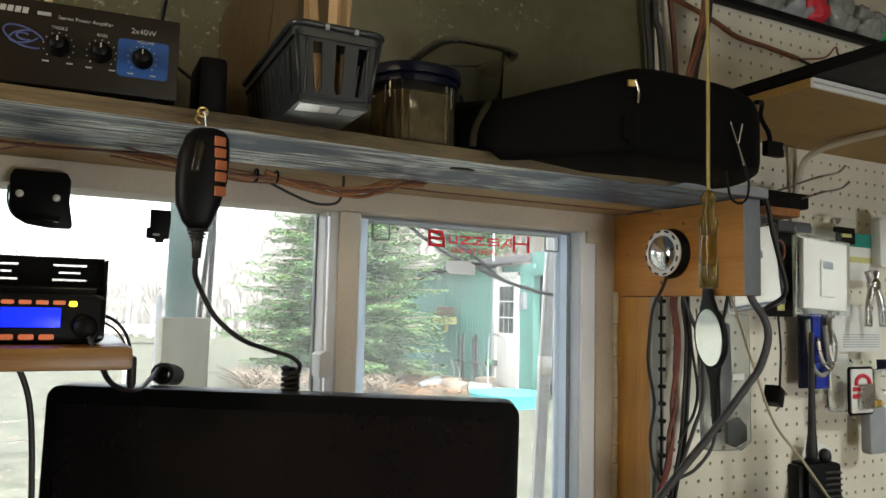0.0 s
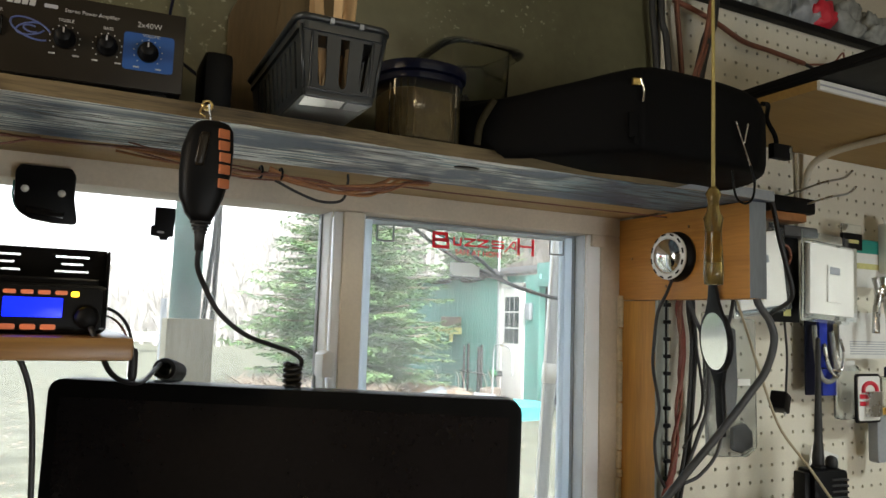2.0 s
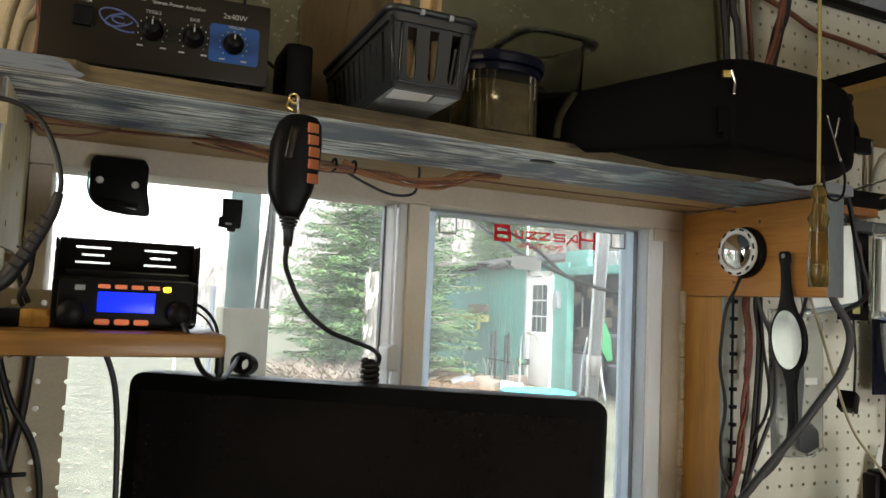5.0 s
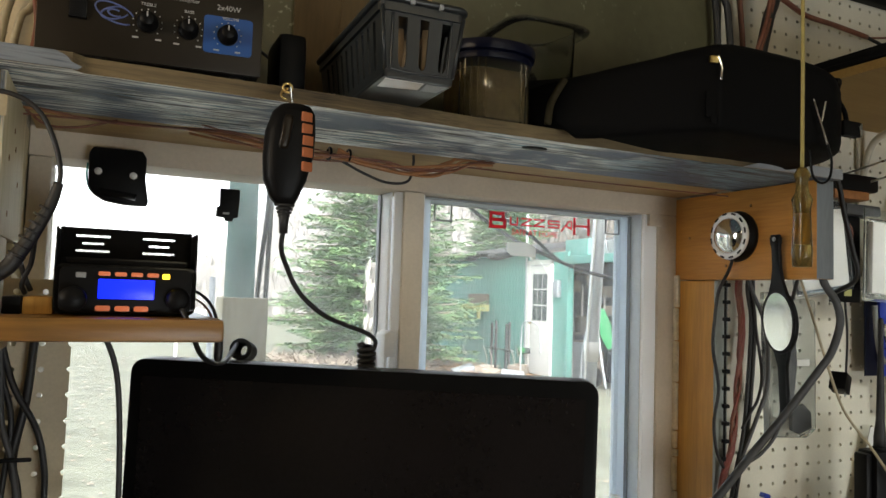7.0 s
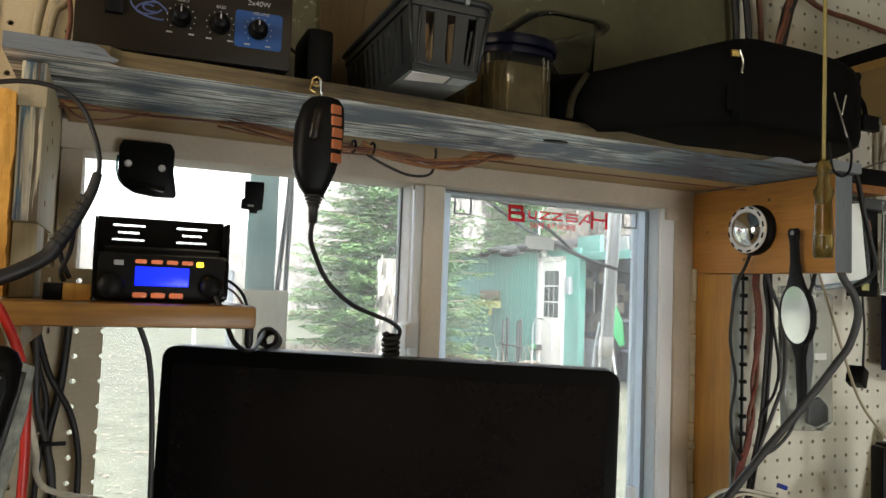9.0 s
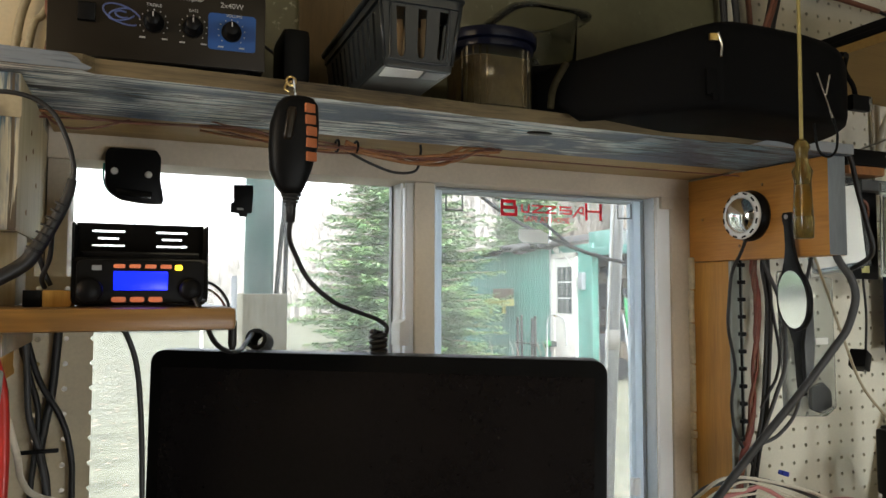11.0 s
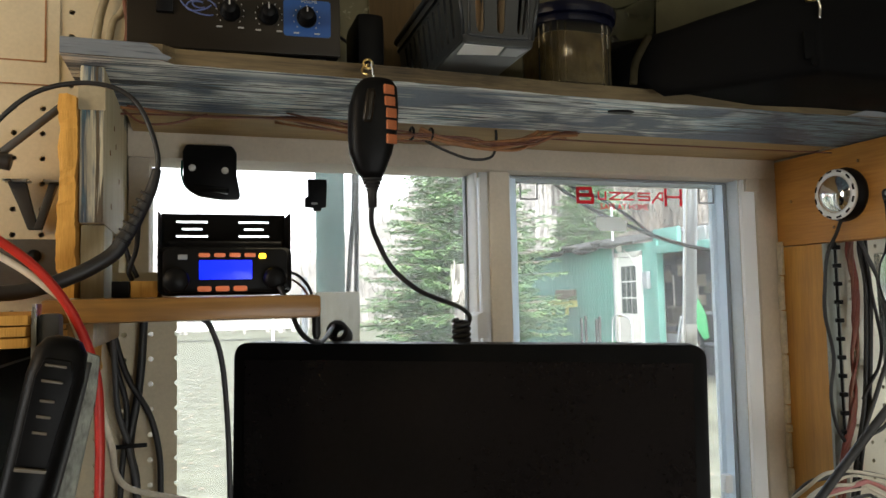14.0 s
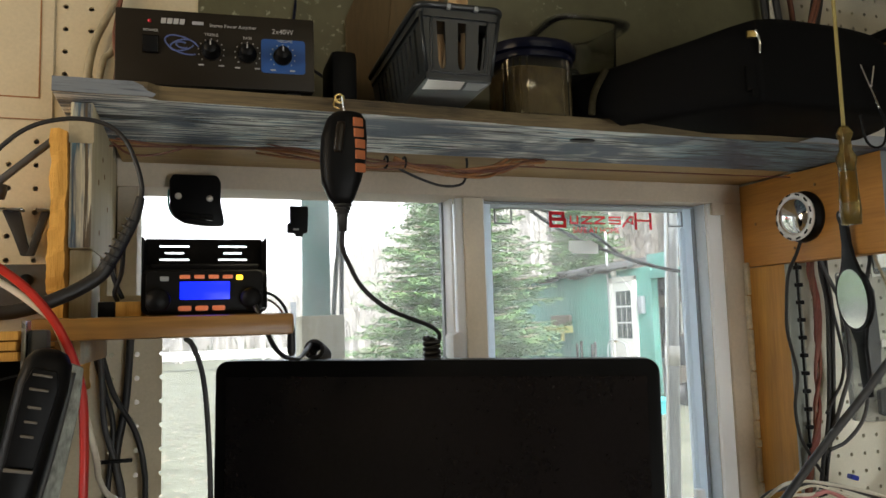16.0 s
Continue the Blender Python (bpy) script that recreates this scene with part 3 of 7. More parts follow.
part("sash_rail", box(0.598, 0.932, 1.126, 1.144, 1.584, 1.596, 0.002), "sash_vinyl", sash)
part("sash_rail", box(0.598, 0.932, 1.126, 1.144, WZ0 + 0.02, WZ0 + 0.05, 0.002), "sash_vinyl", sash)
part("sash_gasket", box(0.9452, 0.9471, 1.117, 1.1248, WZ0 + 0.02, 1.590, 0.0005), "grey_plastic", sash, "dark rubber seal")
part("sash_gasket", box(0.580, 0.9450, 1.117, 1.1248, 1.5885, 1.5912, 0.0005), "grey_plastic", sash, "dark rubber seal")
pr = part("pane", box(0.597, 0.933, 1.133, 1.137, WZ0 + 0.04, 1.586), "pane_glass", sash, "slightly dirty clear glass")
part("pane_bead", box(0.5285, 0.5322, 1.106, 1.149, WZ0 + 0.02, 1.5915, 0.001), "vinyl", window)
part("pane_gasket", box(0.5262, 0.5284, 1.138, 1.149, WZ0 + 0.02, 1.5915, 0.0006), "grey_plastic", window)
pl = part("pane", box(0.121, 0.533, 1.150, 1.154, WZ0 + 0.02, 1.599), "pane_glass", window, "slightly dirty clear glass")
for g in (pr, pl):
    g.visible_shadow = False
part("sash_latch", box(0.918, 0.9318, 1.112, 1.1249, 1.125, 1.152, 0.003), "vinyl", sash, "small white plastic sash latch")
part("latch_keeper", upright([(0.520, 1.37), (0.536, 1.37), (0.536, 1.402), (0.528, 1.405), (0.520, 1.40)], 1.085, 1.12, 0.002), "vinyl", window, "small white plastic sash latch")

# ---- shelf over the window ----
SH_Y, SH_Z0, SH_Z1 = 0.807, 1.620, 1.6335
shelf = thing("wall_shelf", (0.56, 0.9, SH_Z0), "weathered shelf board with worn blue paint underneath, over the window", "shelf")
# the front edge is uneven and runs back a little towards the far end
rng = random.Random(17)
front_line = [(0.073, 0.807), (0.148, 0.807), (0.157, 0.815), (0.30, 0.8155), (0.42, 0.817), (0.51, 0.8225), (0.70, 0.8235), (0.87, 0.8235), (0.95, 0.820), (1.046, 0.819)]
edge_low = []
for (xa, ya), (xb, yb) in zip(front_line, front_line[1:]):
    n = max(1, int((xb - xa) / 0.008))
    edge_low += [(xa + (xb - xa) * k / n, ya + (yb - ya) * k / n) for k in range(n)]
edge_low.append(front_line[-1])
bm = bmesh.new()
low, high = [], []
for x, y in edge_low:
    d = 0.0007 * noise.noise(Vector((x * 90, 2.1, 0.3))) + 0.0007 * noise.noise(Vector((x * 31, 7.7, 0.9)))
    low.append(bm.verts.new((x - 0.56, y - 0.9 + d, 0.0004 * noise.noise(Vector((x * 60, 0.4, 4.4))))))
    high.append(bm.verts.new((x - 0.56, y - 0.9 + 0.4 * d, SH_Z1 - SH_Z0 + 0.0004 * noise.noise(Vector((x * 25, 3.4, 1.1))))))
rear = [bm.verts.new((x - 0.56, 0.07, z)) for x, z in ((1.046, 0), (0.073, 0), (1.046, SH_Z1 - SH_Z0), (0.073, SH_Z1 - SH_Z0))]
for k in range(len(low) - 1):
    bm.faces.new((low[k], low[k + 1], high[k + 1], high[k])).material_index = 1
bm.faces.new(low[::-1] + [rear[1], rear[0]])
bm.faces.new(high + [rear[2], rear[3]])
bm.faces.new((rear[0], rear[1], rear[3], rear[2]))
bm.faces.new((low[-1], rear[0], rear[2], high[-1]))
bm.faces.new((rear[1], low[0], high[0], rear[3]))
bmesh.ops.recalc_face_normals(bm, faces=bm.faces[:])
bmesh.ops.triangulate(bm, faces=[f for f in bm.faces if len(f.verts) > 4])
part("board", bm, ("worn_blue_x", "weathered_edge"), shelf)
part("painted_end", upright([(-0.4868, 0.0004), (-0.408, 0.0004), (-0.405, 0.003), (-0.4125, 0.0058), (-0.416, 0.010), (-0.4235, 0.0132), (-0.4868, 0.0132)], SH_Y - 0.9 - 0.0014, SH_Y - 0.9 + 0.001), "worn_blue_end", shelf, "blue paint left at the end of the edge")
kn = disc_stack([(0.0105, -0.0008), (0.0105, 0.0003)], 14)
moved(kn, pose(0.607 - 0.56, 0.865 - 0.9, 0) @ Matrix.Diagonal((1.5, 0.75, 1, 1)))
part("knot_hole", kn, "black_plastic", shelf, "dark knot hole")
sup = thing("shelf_support", (1.011, 0.95, 1.49), "golden pine board carrying the shelf's end", "shelf support")
bm = box(0, 0.032, -0.122, 0.137, 0, 0.129, 0.0015)
bm.normal_update()
for f in bm.faces:
    f.material_index = 1 if f.normal.y < -0.6 else 0
part("board", bm, ("pine_y", "slate_paint"), sup)
for y, z in ((-0.015, 0.105), (0.03, 0.02), (0.105, 0.065)):
    part("knot", moved(disc_stack([(0.0024, 0), (0.0024, 0.0005)], 14), pose(0.0002, y, z, 0, -90)), "varnished_x", sup, "dark knot in the pine")
sup2 = thing("shelf_support", (0.0845, 0.83, 1.49), "weathered upright board under the shelf's end", "shelf support")
bm = box(0, 0.018, 0, 0.165, 0, 0.129, 0.0015)
bm.normal_update()
for f in bm.faces:
    f.material_index = 1 if f.normal.y < -0.6 else 0
part("board", bm, ("pale_wood_z", "worn_blue_z"), sup2)
for y, z in ((0.075, 0.094), (0.090, 0.080), (0.045, 0.066), (0.055, 0.020), (0.12, 0.052)):
    part("knot", moved(disc_stack([(0.0028, 0), (0.0024, 0.0005)], 10), pose(0.0181, y, z, 0, 90)), "varnished_x", sup2, "small dark knot")
part("label", box(-0.001, 0.019, -0.0012, 0, 0.092, 0.112, 0.0), "tan_rod", sup2, "square of beige tape")


def ragged_plank(x0, x1, y0, y1, z0, z1, levels=60):
    """A rough-sawn plank with splintered edges."""
    bm = bmesh.new()
    rings = []
    for k in range(levels + 1):
        z = z0 + (z1 - z0) * k / levels
        ring = []
        for c, (x, y) in enumerate(((x0, y0), ((x0 + x1) / 2, y0 - 0.0006), (x1, y0), (x1, y1), (x0, y1))):
            d = 0.0022 * noise.noise(Vector((c * 7.3, z * 60, 1.7))) + 0.0012 * noise.noise(Vector((c * 3.1, z * 240, 5.2)))
            ring.append(bm.verts.new((x + d, y + (0.8 * d if c < 3 else 0), z + (0.004 * noise.noise(Vector((c * 2.2, 3, 1))) if k == levels else 0))))
        rings.append(ring)
    for a, b in zip(rings, rings[1:]):
        for k in range(5):
            bm.faces.new((a[k], a[(k + 1) % 5], b[(k + 1) % 5], b[k]))
    bm.faces.new(rings[0][::-1])
    bm.faces.new(rings[-1])
    return bm


plank = solid("wooden_plank", ragged_plank(0.0705, 0.0838, 0.822, 0.998, 1.36, 1.592), "raw_edge_z", "raw sawn plank standing against the shelf support", "plank")

# ---- small shelf with the mobile radio ----
ls = thing("radio_shelf", (0.17, 0.86, 1.411), "brown varnished little wooden shelf under the radio", "shelf")
part("board", box(-0.1, 0.097, -0.1, 0.135, 0, 0.018, 0.004), "varnished_x", ls)
part("cleat", box(-0.1, -0.07, -0.06, 0.134, -0.02, 0.0, 0.002), "varnished_x", ls)
for y in (-0.05, 0.08):
    part("screw", moved(disc_stack([(0.0035, 0), (0.003, 0.001)], 12), pose(-0.085, y, 0.0178)), "steel", ls)

radio = thing("mobile_radio", (0.1965, 0.787, 1.4288), "black mobile two-way radio with lit blue screen", "radio")
part("body", upright(rounded(0.102, 0.038, 0.006), 0.002, 0.12, 0.0015), "black_gloss", radio).location.z = 0.0205
part("face", upright(rounded(0.094, 0.034, 0.005), -0.002, 0.004, 0.001), "black_plastic", radio).location.z = 0.0205
part("screen", box(-0.0205, 0.0195, -0.0032, 0, 0.0135, 0.0285, 0.0008), "screen_blue", radio, "bright blue backlit display")
for k in range(4):
    part("key", upright(rounded(0.0085, 0.0032, 0.0012), -0.0032, 0.0, 0.0004), "key_glow", radio, "orange lit key").location = (-0.0165 + 0.0115 * k, 0, 0.0325)
for k in range(3):
    part("key", upright(rounded(0.0105, 0.0042, 0.0016), -0.0036, 0.0, 0.0004), "key_glow", radio, "orange lit key").location = (-0.0165 + 0.0135 * k, 0, 0.0062)
part("power_key", upright(rounded(0.0056, 0.0042, 0.0014), -0.0036, 0.0, 0.0004), "key_yellow", radio, "yellow lit key").location = (0.0275, 0, 0.0318)
kn = disc_stack([(0.0095, 0), (0.0095, 0.012), (0.0085, 0.0135)], 20)
part("tuning_knob", moved(kn, pose(-0.037, -0.002, 0.013, 90)), "black_plastic", radio)
part("mic_socket", moved(disc_stack([(0.009, 0), (0.009, 0.006), (0.006, 0.009)], 18), pose(0.037, -0.002, 0.014, 90)), "black_plastic", radio)
part("side_key", box(-0.036, -0.029, -0.003, 0, 0.029, 0.033, 0.0006), "grey_plastic", radio)

bracket = thing("radio_bracket", (0.1965, 0.83, 1.4745), "black slotted metal bracket standing over the radio", "bracket")


def slotted_plate(w, h, slots, t):
    """A plate in x and z with long slots cut through it, built of strips."""
    xs = sorted({-w / 2, w / 2, *[a for s in slots for a in s[:2]]})
    zs = sorted({0.0, h, *[a for s in slots for a in s[2:]]})
    bm = bmesh.new()
    for xa, xb in zip(xs, xs[1:]):
        for za, zb in zip(zs, zs[1:]):
            cx, cz = (xa + xb) / 2, (za + zb) / 2
            if not any(s[0] < cx < s[1] and s[2] < cz < s[3] for s in slots):
                box(xa, xb, 0, t, za, zb, 0, bm)
    bmesh.ops.remove_doubles(bm, verts=bm.verts[:], dist=1e-5)
    return bm


slots = [(c - w + s * 0.002, c + w + s * 0.002, z, z + 0.0017) for s, c in ((-1, -0.024), (1, 0.022)) for z, w in ((0.0045, 0.0125), (0.0105, 0.008), (0.0165, 0.0125))]
part("plate", slotted_plate(0.1, 0.024, slots, 0.0015), "black_gloss", bracket)
part("lower_plate", box(-0.05, 0.05, 0.0003, 0.0012, -0.018, 0.002), "black_plastic", bracket)
part("fin_block", box(-0.044, 0.044, -0.035, -0.004, -0.008, -0.001, 0.0015), "black_gloss", bracket)
part("side_flange", box(-0.0512, -0.0496, -0.035, 0.0013, -0.018, 0.0215, 0.0005), "black_plastic", bracket)
part("side_flange", box(0.0496, 0.0512, -0.035, 0.0013, -0.018, 0.0215, 0.0005), "black_plastic", bracket)
bb = thing("adapter_block", (0.1185, 0.83, 1.4292), "small black plastic block on the radio shelf", "block")
part("body", box(-0.0065, 0.0062, -0.03, 0.03, 0, 0.0130, 0.001), "black_plastic", bb)
solid("wooden_block", box(0.1255, 0.1455, 0.80, 0.86, 1.4292, 1.4422, 0.001), "raw_edge_z", "little pine offcut on the radio shelf", "block")

# ---- computer monitor ----
MON = pose(0.403, 0.829, 1.3815, 0, 0.85, -27.6)
mon = thing("monitor", (0, 0, 0), "black flat-screen monitor, switched off", "monitor")
mon.matrix_world = MON
part("case", upright(rounded(0.440, 0.27, 0.013), 0.0, 0.032, 0.002), "monitor_black", mon).location.z = -0.135
part("panel", box(-0.208, 0.208, -0.0012, 0.0, -0.252, -0.016), "panel_black", mon, "dark glossy screen")
part("neck", box(-0.03, 0.03, 0.033, 0.055, -0.387, -0.1, 0.004), "black_plastic", mon)
part("foot", box(-0.12, 0.12, -0.06, 0.12, -0.397, -0.385, 0.004), "black_plastic", mon)
bench = thing("workbench", (0.6, 0.6, 0.99), "plain plywood workbench top below the window", "workbench")
part("top", box(-1.5, 1.6, -0.12, 0.38, -0.035, 0.0, 0.003), "plywood", bench)
for x in (-1.4, 1.5):
    for y in (-0.08, 0.34):
        part("leg", box(x - 0.04, x + 0.04, y - 0.04, y + 0.04, -0.875, -0.035, 0.003), "pine_z", bench)

# ---- things on the shelf ----
TOP = SH_Z1
amp = thing("stereo_amplifier", (0.207, 0.829, TOP), "small black stereo amplifier with three knobs on the shelf", "amplifier", turn=(0, 0, -4.5))
part("cabinet", box(-0.088, 0.088, 0.004, 0.115, 0.008, 0.076, 0.0015), "black_plastic", amp)
part("faceplate", box(-0.089, 0.089, 0.0, 0.005, 0.007, 0.078, 0.0012), "amp_face", amp, "dark brushed faceplate")
for x in (-0.07, 0.07):
    for y in (0.015, 0.1):
        part("foot", moved(disc_stack([(0.006, 0), (0.007, 0.008)], 12), pose(x, y, 0)), "black_rubber", amp)
part("blue_field", upright(rounded(0.041, 0.033, 0.003), -0.0006, 0.001), "amp_blue", amp, "printed blue field").location = (0.0600, 0, 0.0395)
for x, z in ((-0.0055, 0.041), (0.0270, 0.040), (0.0595, 0.0395)):
    kb = part("knob", moved(disc_stack([(0.0088, 0), (0.0085, 0.004), (0.0068, 0.0045), (0.0062, 0.013), (0.0055, 0.0138)], 22), pose(x, -0.0002, z, 90)), "black_plastic", amp)
    part("pointer", box(x - 0.0006, x + 0.0006, -0.0146, -0.0138, z + 0.001, z + 0.005), "print_white", kb)
    for a in range(11):
        an = radians(225 - 27 * a)
        cx, cz = x + 0.0115 * math.cos(an), z + 0.0115 * math.sin(an)
        part("dial_mark", box(cx - 0.0005, cx + 0.0005, -0.0011, -0.0002, cz - 0.0005, cz + 0.0005), "print_white", amp)
    for dx in (-0.009, 0.009):
        part("small_print", box(x + dx - 0.0024, x + dx + 0.0024, -0.0011, -0.0002, z - 0.0142, z - 0.0130), "print_white", amp)
word("TREBLE", 0.0038, "print_white", amp, pose(-0.0055, -0.0009, 0.0565))
word("BASS", 0.0038, "print_white", amp, pose(0.0270, -0.0009, 0.0555))
word("VOLUME", 0.0036, "print_white", amp, pose(0.0615, -0.0009, 0.0545))
word("POWER", 0.0038, "print_white", amp, pose(-0.0585, -0.0009, 0.0575))
word("2x40W", 0.0066, "print_white", amp, pose(0.0595, -0.0009, 0.0635))
word("Stereo Power Amplifier", 0.0044, "print_white", amp, pose(0.014, -0.0009, 0.0655))
for k in range(4):
    part("maker_mark", upright([(-0.050 + 0.0054 * k, 0.0650), (-0.0458 + 0.0054 * k, 0.0650), (-0.0450 + 0.0054 * k, 0.0700), (-0.0492 + 0.0054 * k, 0.0700)], -0.0009, 0.0), "print_white", amp, "white block of the maker's mark")
part("small_print", box(-0.0225, -0.0125, -0.0009, 0.0, 0.0655, 0.0685), "print_grey", amp)
sw = part("rocker_switch", box(-0.0655, -0.0515, -0.002, 0.001, 0.036, 0.053, 0.0008), "black_gloss", amp)
part("rocker", moved(box(-0.0065, 0.0065, -0.0035, 0, -0.007, 0.007, 0.0006), pose(-0.0585, -0.0005, 0.0445, 8)), "black_plastic", sw)
part("pilot_lamp", moved(disc_stack([(0.0016, 0), (0.0016, 0.001)], 10), pose(-0.0595, -0.0002, 0.0665, 90)), "print_red", amp)
for k, (rx, rz, tilt) in enumerate(((0.016, 0.0075, 20), (0.011, 0.005, -15), (0.0055, 0.0028, 10))):
    ring = [(rx * math.cos(a * math.pi / 12), 0, rz * math.sin(a * math.pi / 12)) for a in range(2 + k, 23)]
    part("swirl", moved(tube(ring, 0.0008, 6, raw=True), pose(-0.031, -0.0002, 0.0455) @ pose(0, 0, 0, 0, tilt, 0)), "print_blue", amp, "printed blue swirl")

ad = thing("power_adapter", (0.345, 0.875, TOP), "black plug-in power adapter lying on the shelf", "power adapter")
part("body", box(-0.026, 0.0015, -0.015, 0.045, 0, 0.066, 0.007), "black_plastic", ad)
part("cord", tube([(0.0, 0.03, 0.03), (-0.02, 0.06, 0.06), (-0.05, 0.09, 0.10), (-0.045, 0.11, 0.17)], 0.0018), "navy_plastic", ad)


def basket(place, turn):
    """An open basket with slotted walls that lean outwards; its front end hangs over the shelf's edge."""
    ob = thing("plastic_basket", place, "grey slotted plastic basket holding wooden sticks", "basket", turn=(0, 0, turn))
    w0, w1, d0, d1, h, t = 0.062, 0.075, 0.190, 0.203, 0.064, 0.0024

    def wall(wa, wb, off, cols, za, zb):
        """A leaning wall with upright slots that are round at their feet."""
        bm = bmesh.new()

        def at(u, v, k):  # u across, v up, k in or out
            half = (wa + (wb - wa) * v) / 2
            return (u * half, off[0] + (off[1] - off[0]) * v + k * t, h * v)

        def slab(corners):
            q = [bm.verts.new(at(*p, k)) for k in (0, 1) for p in corners]
            n = len(corners)
            bm.faces.new(q[:n])
            bm.faces.new(q[n:][::-1])
            for i in range(n):
                bm.faces.new((q[i], q[n + i], q[n + (i + 1) % n], q[(i + 1) % n]))

        us = [-1.0]
        for c in range(cols):
            m = -0.84 + 1.68 * (c + 0.62) / cols
            us += [m - 0.34 / cols, m + 0.34 / cols]
        us.append(1.0)
        for i in range(len(us) - 1):
            a, b = us[i], us[i + 1]
            if i % 2 == 0:
                slab([(a, 0), (b, 0), (b, 1), (a, 1)])
                continue
            m, r = (a + b) / 2, (b - a) / 2
            slab([(a, zb), (b, zb), (b, 1), (a, 1)])
            foot = [(m + r * math.cos(math.pi * (1 + j / 6)), za + 0.10 * math.sin(math.pi * (1 + j / 6)) + 0.10) for j in range(7)]
            slab([(a, 0), (m, 0)] + foot[3::-1])
            slab([(m, 0), (b, 0)] + foot[:2:-1])
        bmesh.ops.recalc_face_normals(bm, faces=bm.faces[:])
        return bm

    for s in (0, 180):
        part("end_wall", moved(wall(w0, w1, (-d0 / 2, -d1 / 2), 3, 0.14, 0.80), pose(0, 0, 0, 0, 0, s)), "basket_grey", ob)
    for s in (90, -90):
        part("side_wall", moved(wall(d0, d1, (-w0 / 2, -w1 / 2), 10, 0.14, 0.80), pose(0, 0, 0, 0, 0, s)), "basket_grey", ob)
    part("bottom", prism(rounded(w0 + 0.001, d0 + 0.001, 0.004), -0.0005, 0.0035, 0.0012), "basket_grey", ob)
    for x in (-w0 / 2, w0 / 2):
        part("corner_rib", tube([(x, -d0 / 2 - 0.0004, 0.006), (x * w1 / w0, -d1 / 2 - 0.0004, h * 0.9)], 0.0017, 6, raw=True), "basket_grey", ob)
    lb = prism([(-0.029, -0.092), (0.006, -0.092), (0.008, -0.072), (-0.027, -0.066)], -0.0012, -0.0006)
    part("paper_label", lb, "white_gloss", ob, "white paper label underneath")
    part("paper_label", prism([(0.009, -0.091), (0.029, -0.091), (0.026, -0.072), (0.011, -0.071)], -0.0012, -0.0006), "grey_plastic", ob, "grey paper label underneath")
    part("rim_band", moved(prism(rounded(w1 + 0.004, d1 + 0.004, 0.008), h - 0.010, h - 0.0015, 0.0), pose(0, 0, 0)), "basket_grey", ob)
    rim = [(x, y, h) for x, y in rounded(w1 + 0.006, d1 + 0.006, 0.010)]
    part("rim", tube(rim + rim[:1], 0.0030, 8, raw=True), "basket_grey", ob, "thick rolled rim")
    for x in (-0.012, 0.014):
        part("rim_stud", box(x - 0.0018, x + 0.0018, -d1 / 2 - 0.0070, -d1 / 2 - 0.003, h - 0.004, h + 0.001, 0.0008), "grey_plastic", ob)
    part("slot_frame", tube([(-0.0270, -0.1022, 0.053), (-0.0262, -0.0972, 0.012), (-0.0225, -0.0965, 0.0062), (0.0225, -0.0965, 0.0062), (0.0262, -0.0972, 0.012), (0.0270, -0.1022, 0.053)], 0.0011, 6), "basket_grey", ob, "raised rib round the slots")
    rng = random.Random(4)
    for k in range(9):
        x, y = rng.uniform(-0.012, 0.02), rng.uniform(-0.075, -0.02)
        st = box(-0.004, 0.004, -0.001, 0.001, 0.0, 0.125 + rng.uniform(-0.02, 0.02), 0.0008)
        moved(st, pose(x, y, 0.004, rng.uniform(-8, 8), rng.uniform(-6, 6), rng.uniform(-50, 50)))
        solid("wooden_stick", st, "stick_wood", "flat pale wooden stick standing in the basket", "stick", "sticks in the basket", at=pose(*place, 0, 0, turn))
    return ob


basket((0.4155, 0.836, TOP + 0.0012), -1)

jar = thing("storage_jar", (0.546, 0.870, TOP), "clear plastic jar with a dark blue lid, half full", "jar")
part("body", prism(rounded(0.083, 0.080, 0.024), 0.0, 0.074, 0.005), "jar_plastic", jar)
part("contents", prism(rounded(0.075, 0.072, 0.020), 0.004, 0.058, 0.004), "jar_filling", jar, "brown contents")
lid = part("lid", prism(rounded(0.104, 0.100, 0.046), 0.074, 0.086, 0.004), "navy_plastic", jar, "dark blue snap lid")
part("lid_skirt", prism(rounded(0.096, 0.092, 0.042), 0.066, 0.0738, 0.002), "navy_plastic", lid)
wrap = thing("clear_wrap", (0.603, 0.872, TOP), "crumpled scrap of clear plastic wrap beside the jar", "plastic wrap")
bm = bmesh.new()
bmesh.ops.create_icosphere(bm, subdivisions=4, radius=1.0)
for v in bm.verts:
    c = v.co.copy()
    v.co = Vector((c.x * 0.011, c.y * 0.016, 0.0362 + c.z * 0.036)) + 0.0058 * Vector((noise.noise(c * 2.6), noise.noise(c * 2.6 + Vector((7, 1, 2))), 0.3 * noise.noise(c * 2.6 + Vector((3, 9, 4)))))
    v.co.z = max(v.co.z, 0.0004)
part("film", bm, "bag_film", wrap)

jug = thing("glass_jug", (0.638, 0.928, TOP), "clear square plastic container standing behind the jar", "container")


def square_tub(sections, sides=32):
    """An open tub with rounded corners, outside up and inside down."""
    bm = bmesh.new()
    rings = []
    for z, rx, ry in sections:
        ring = []
        for k in range(sides):
            c, s = math.cos(2 * math.pi * k / sides), math.sin(2 * math.pi * k / sides)
            ring.append(bm.verts.new((rx * math.copysign(abs(c) ** 0.42, c), ry * math.copysign(abs(s) ** 0.42, s), z)))
        rings.append(ring)
    for a, b in zip(rings, rings[1:]):
        for k in range(sides):
            bm.faces.new((a[k], a[(k + 1) % sides], b[(k + 1) % sides], b[k]))
    bm.faces.new(rings[0][::-1])
    bm.faces.new(rings[-1])
    return smooth(bm, 40)


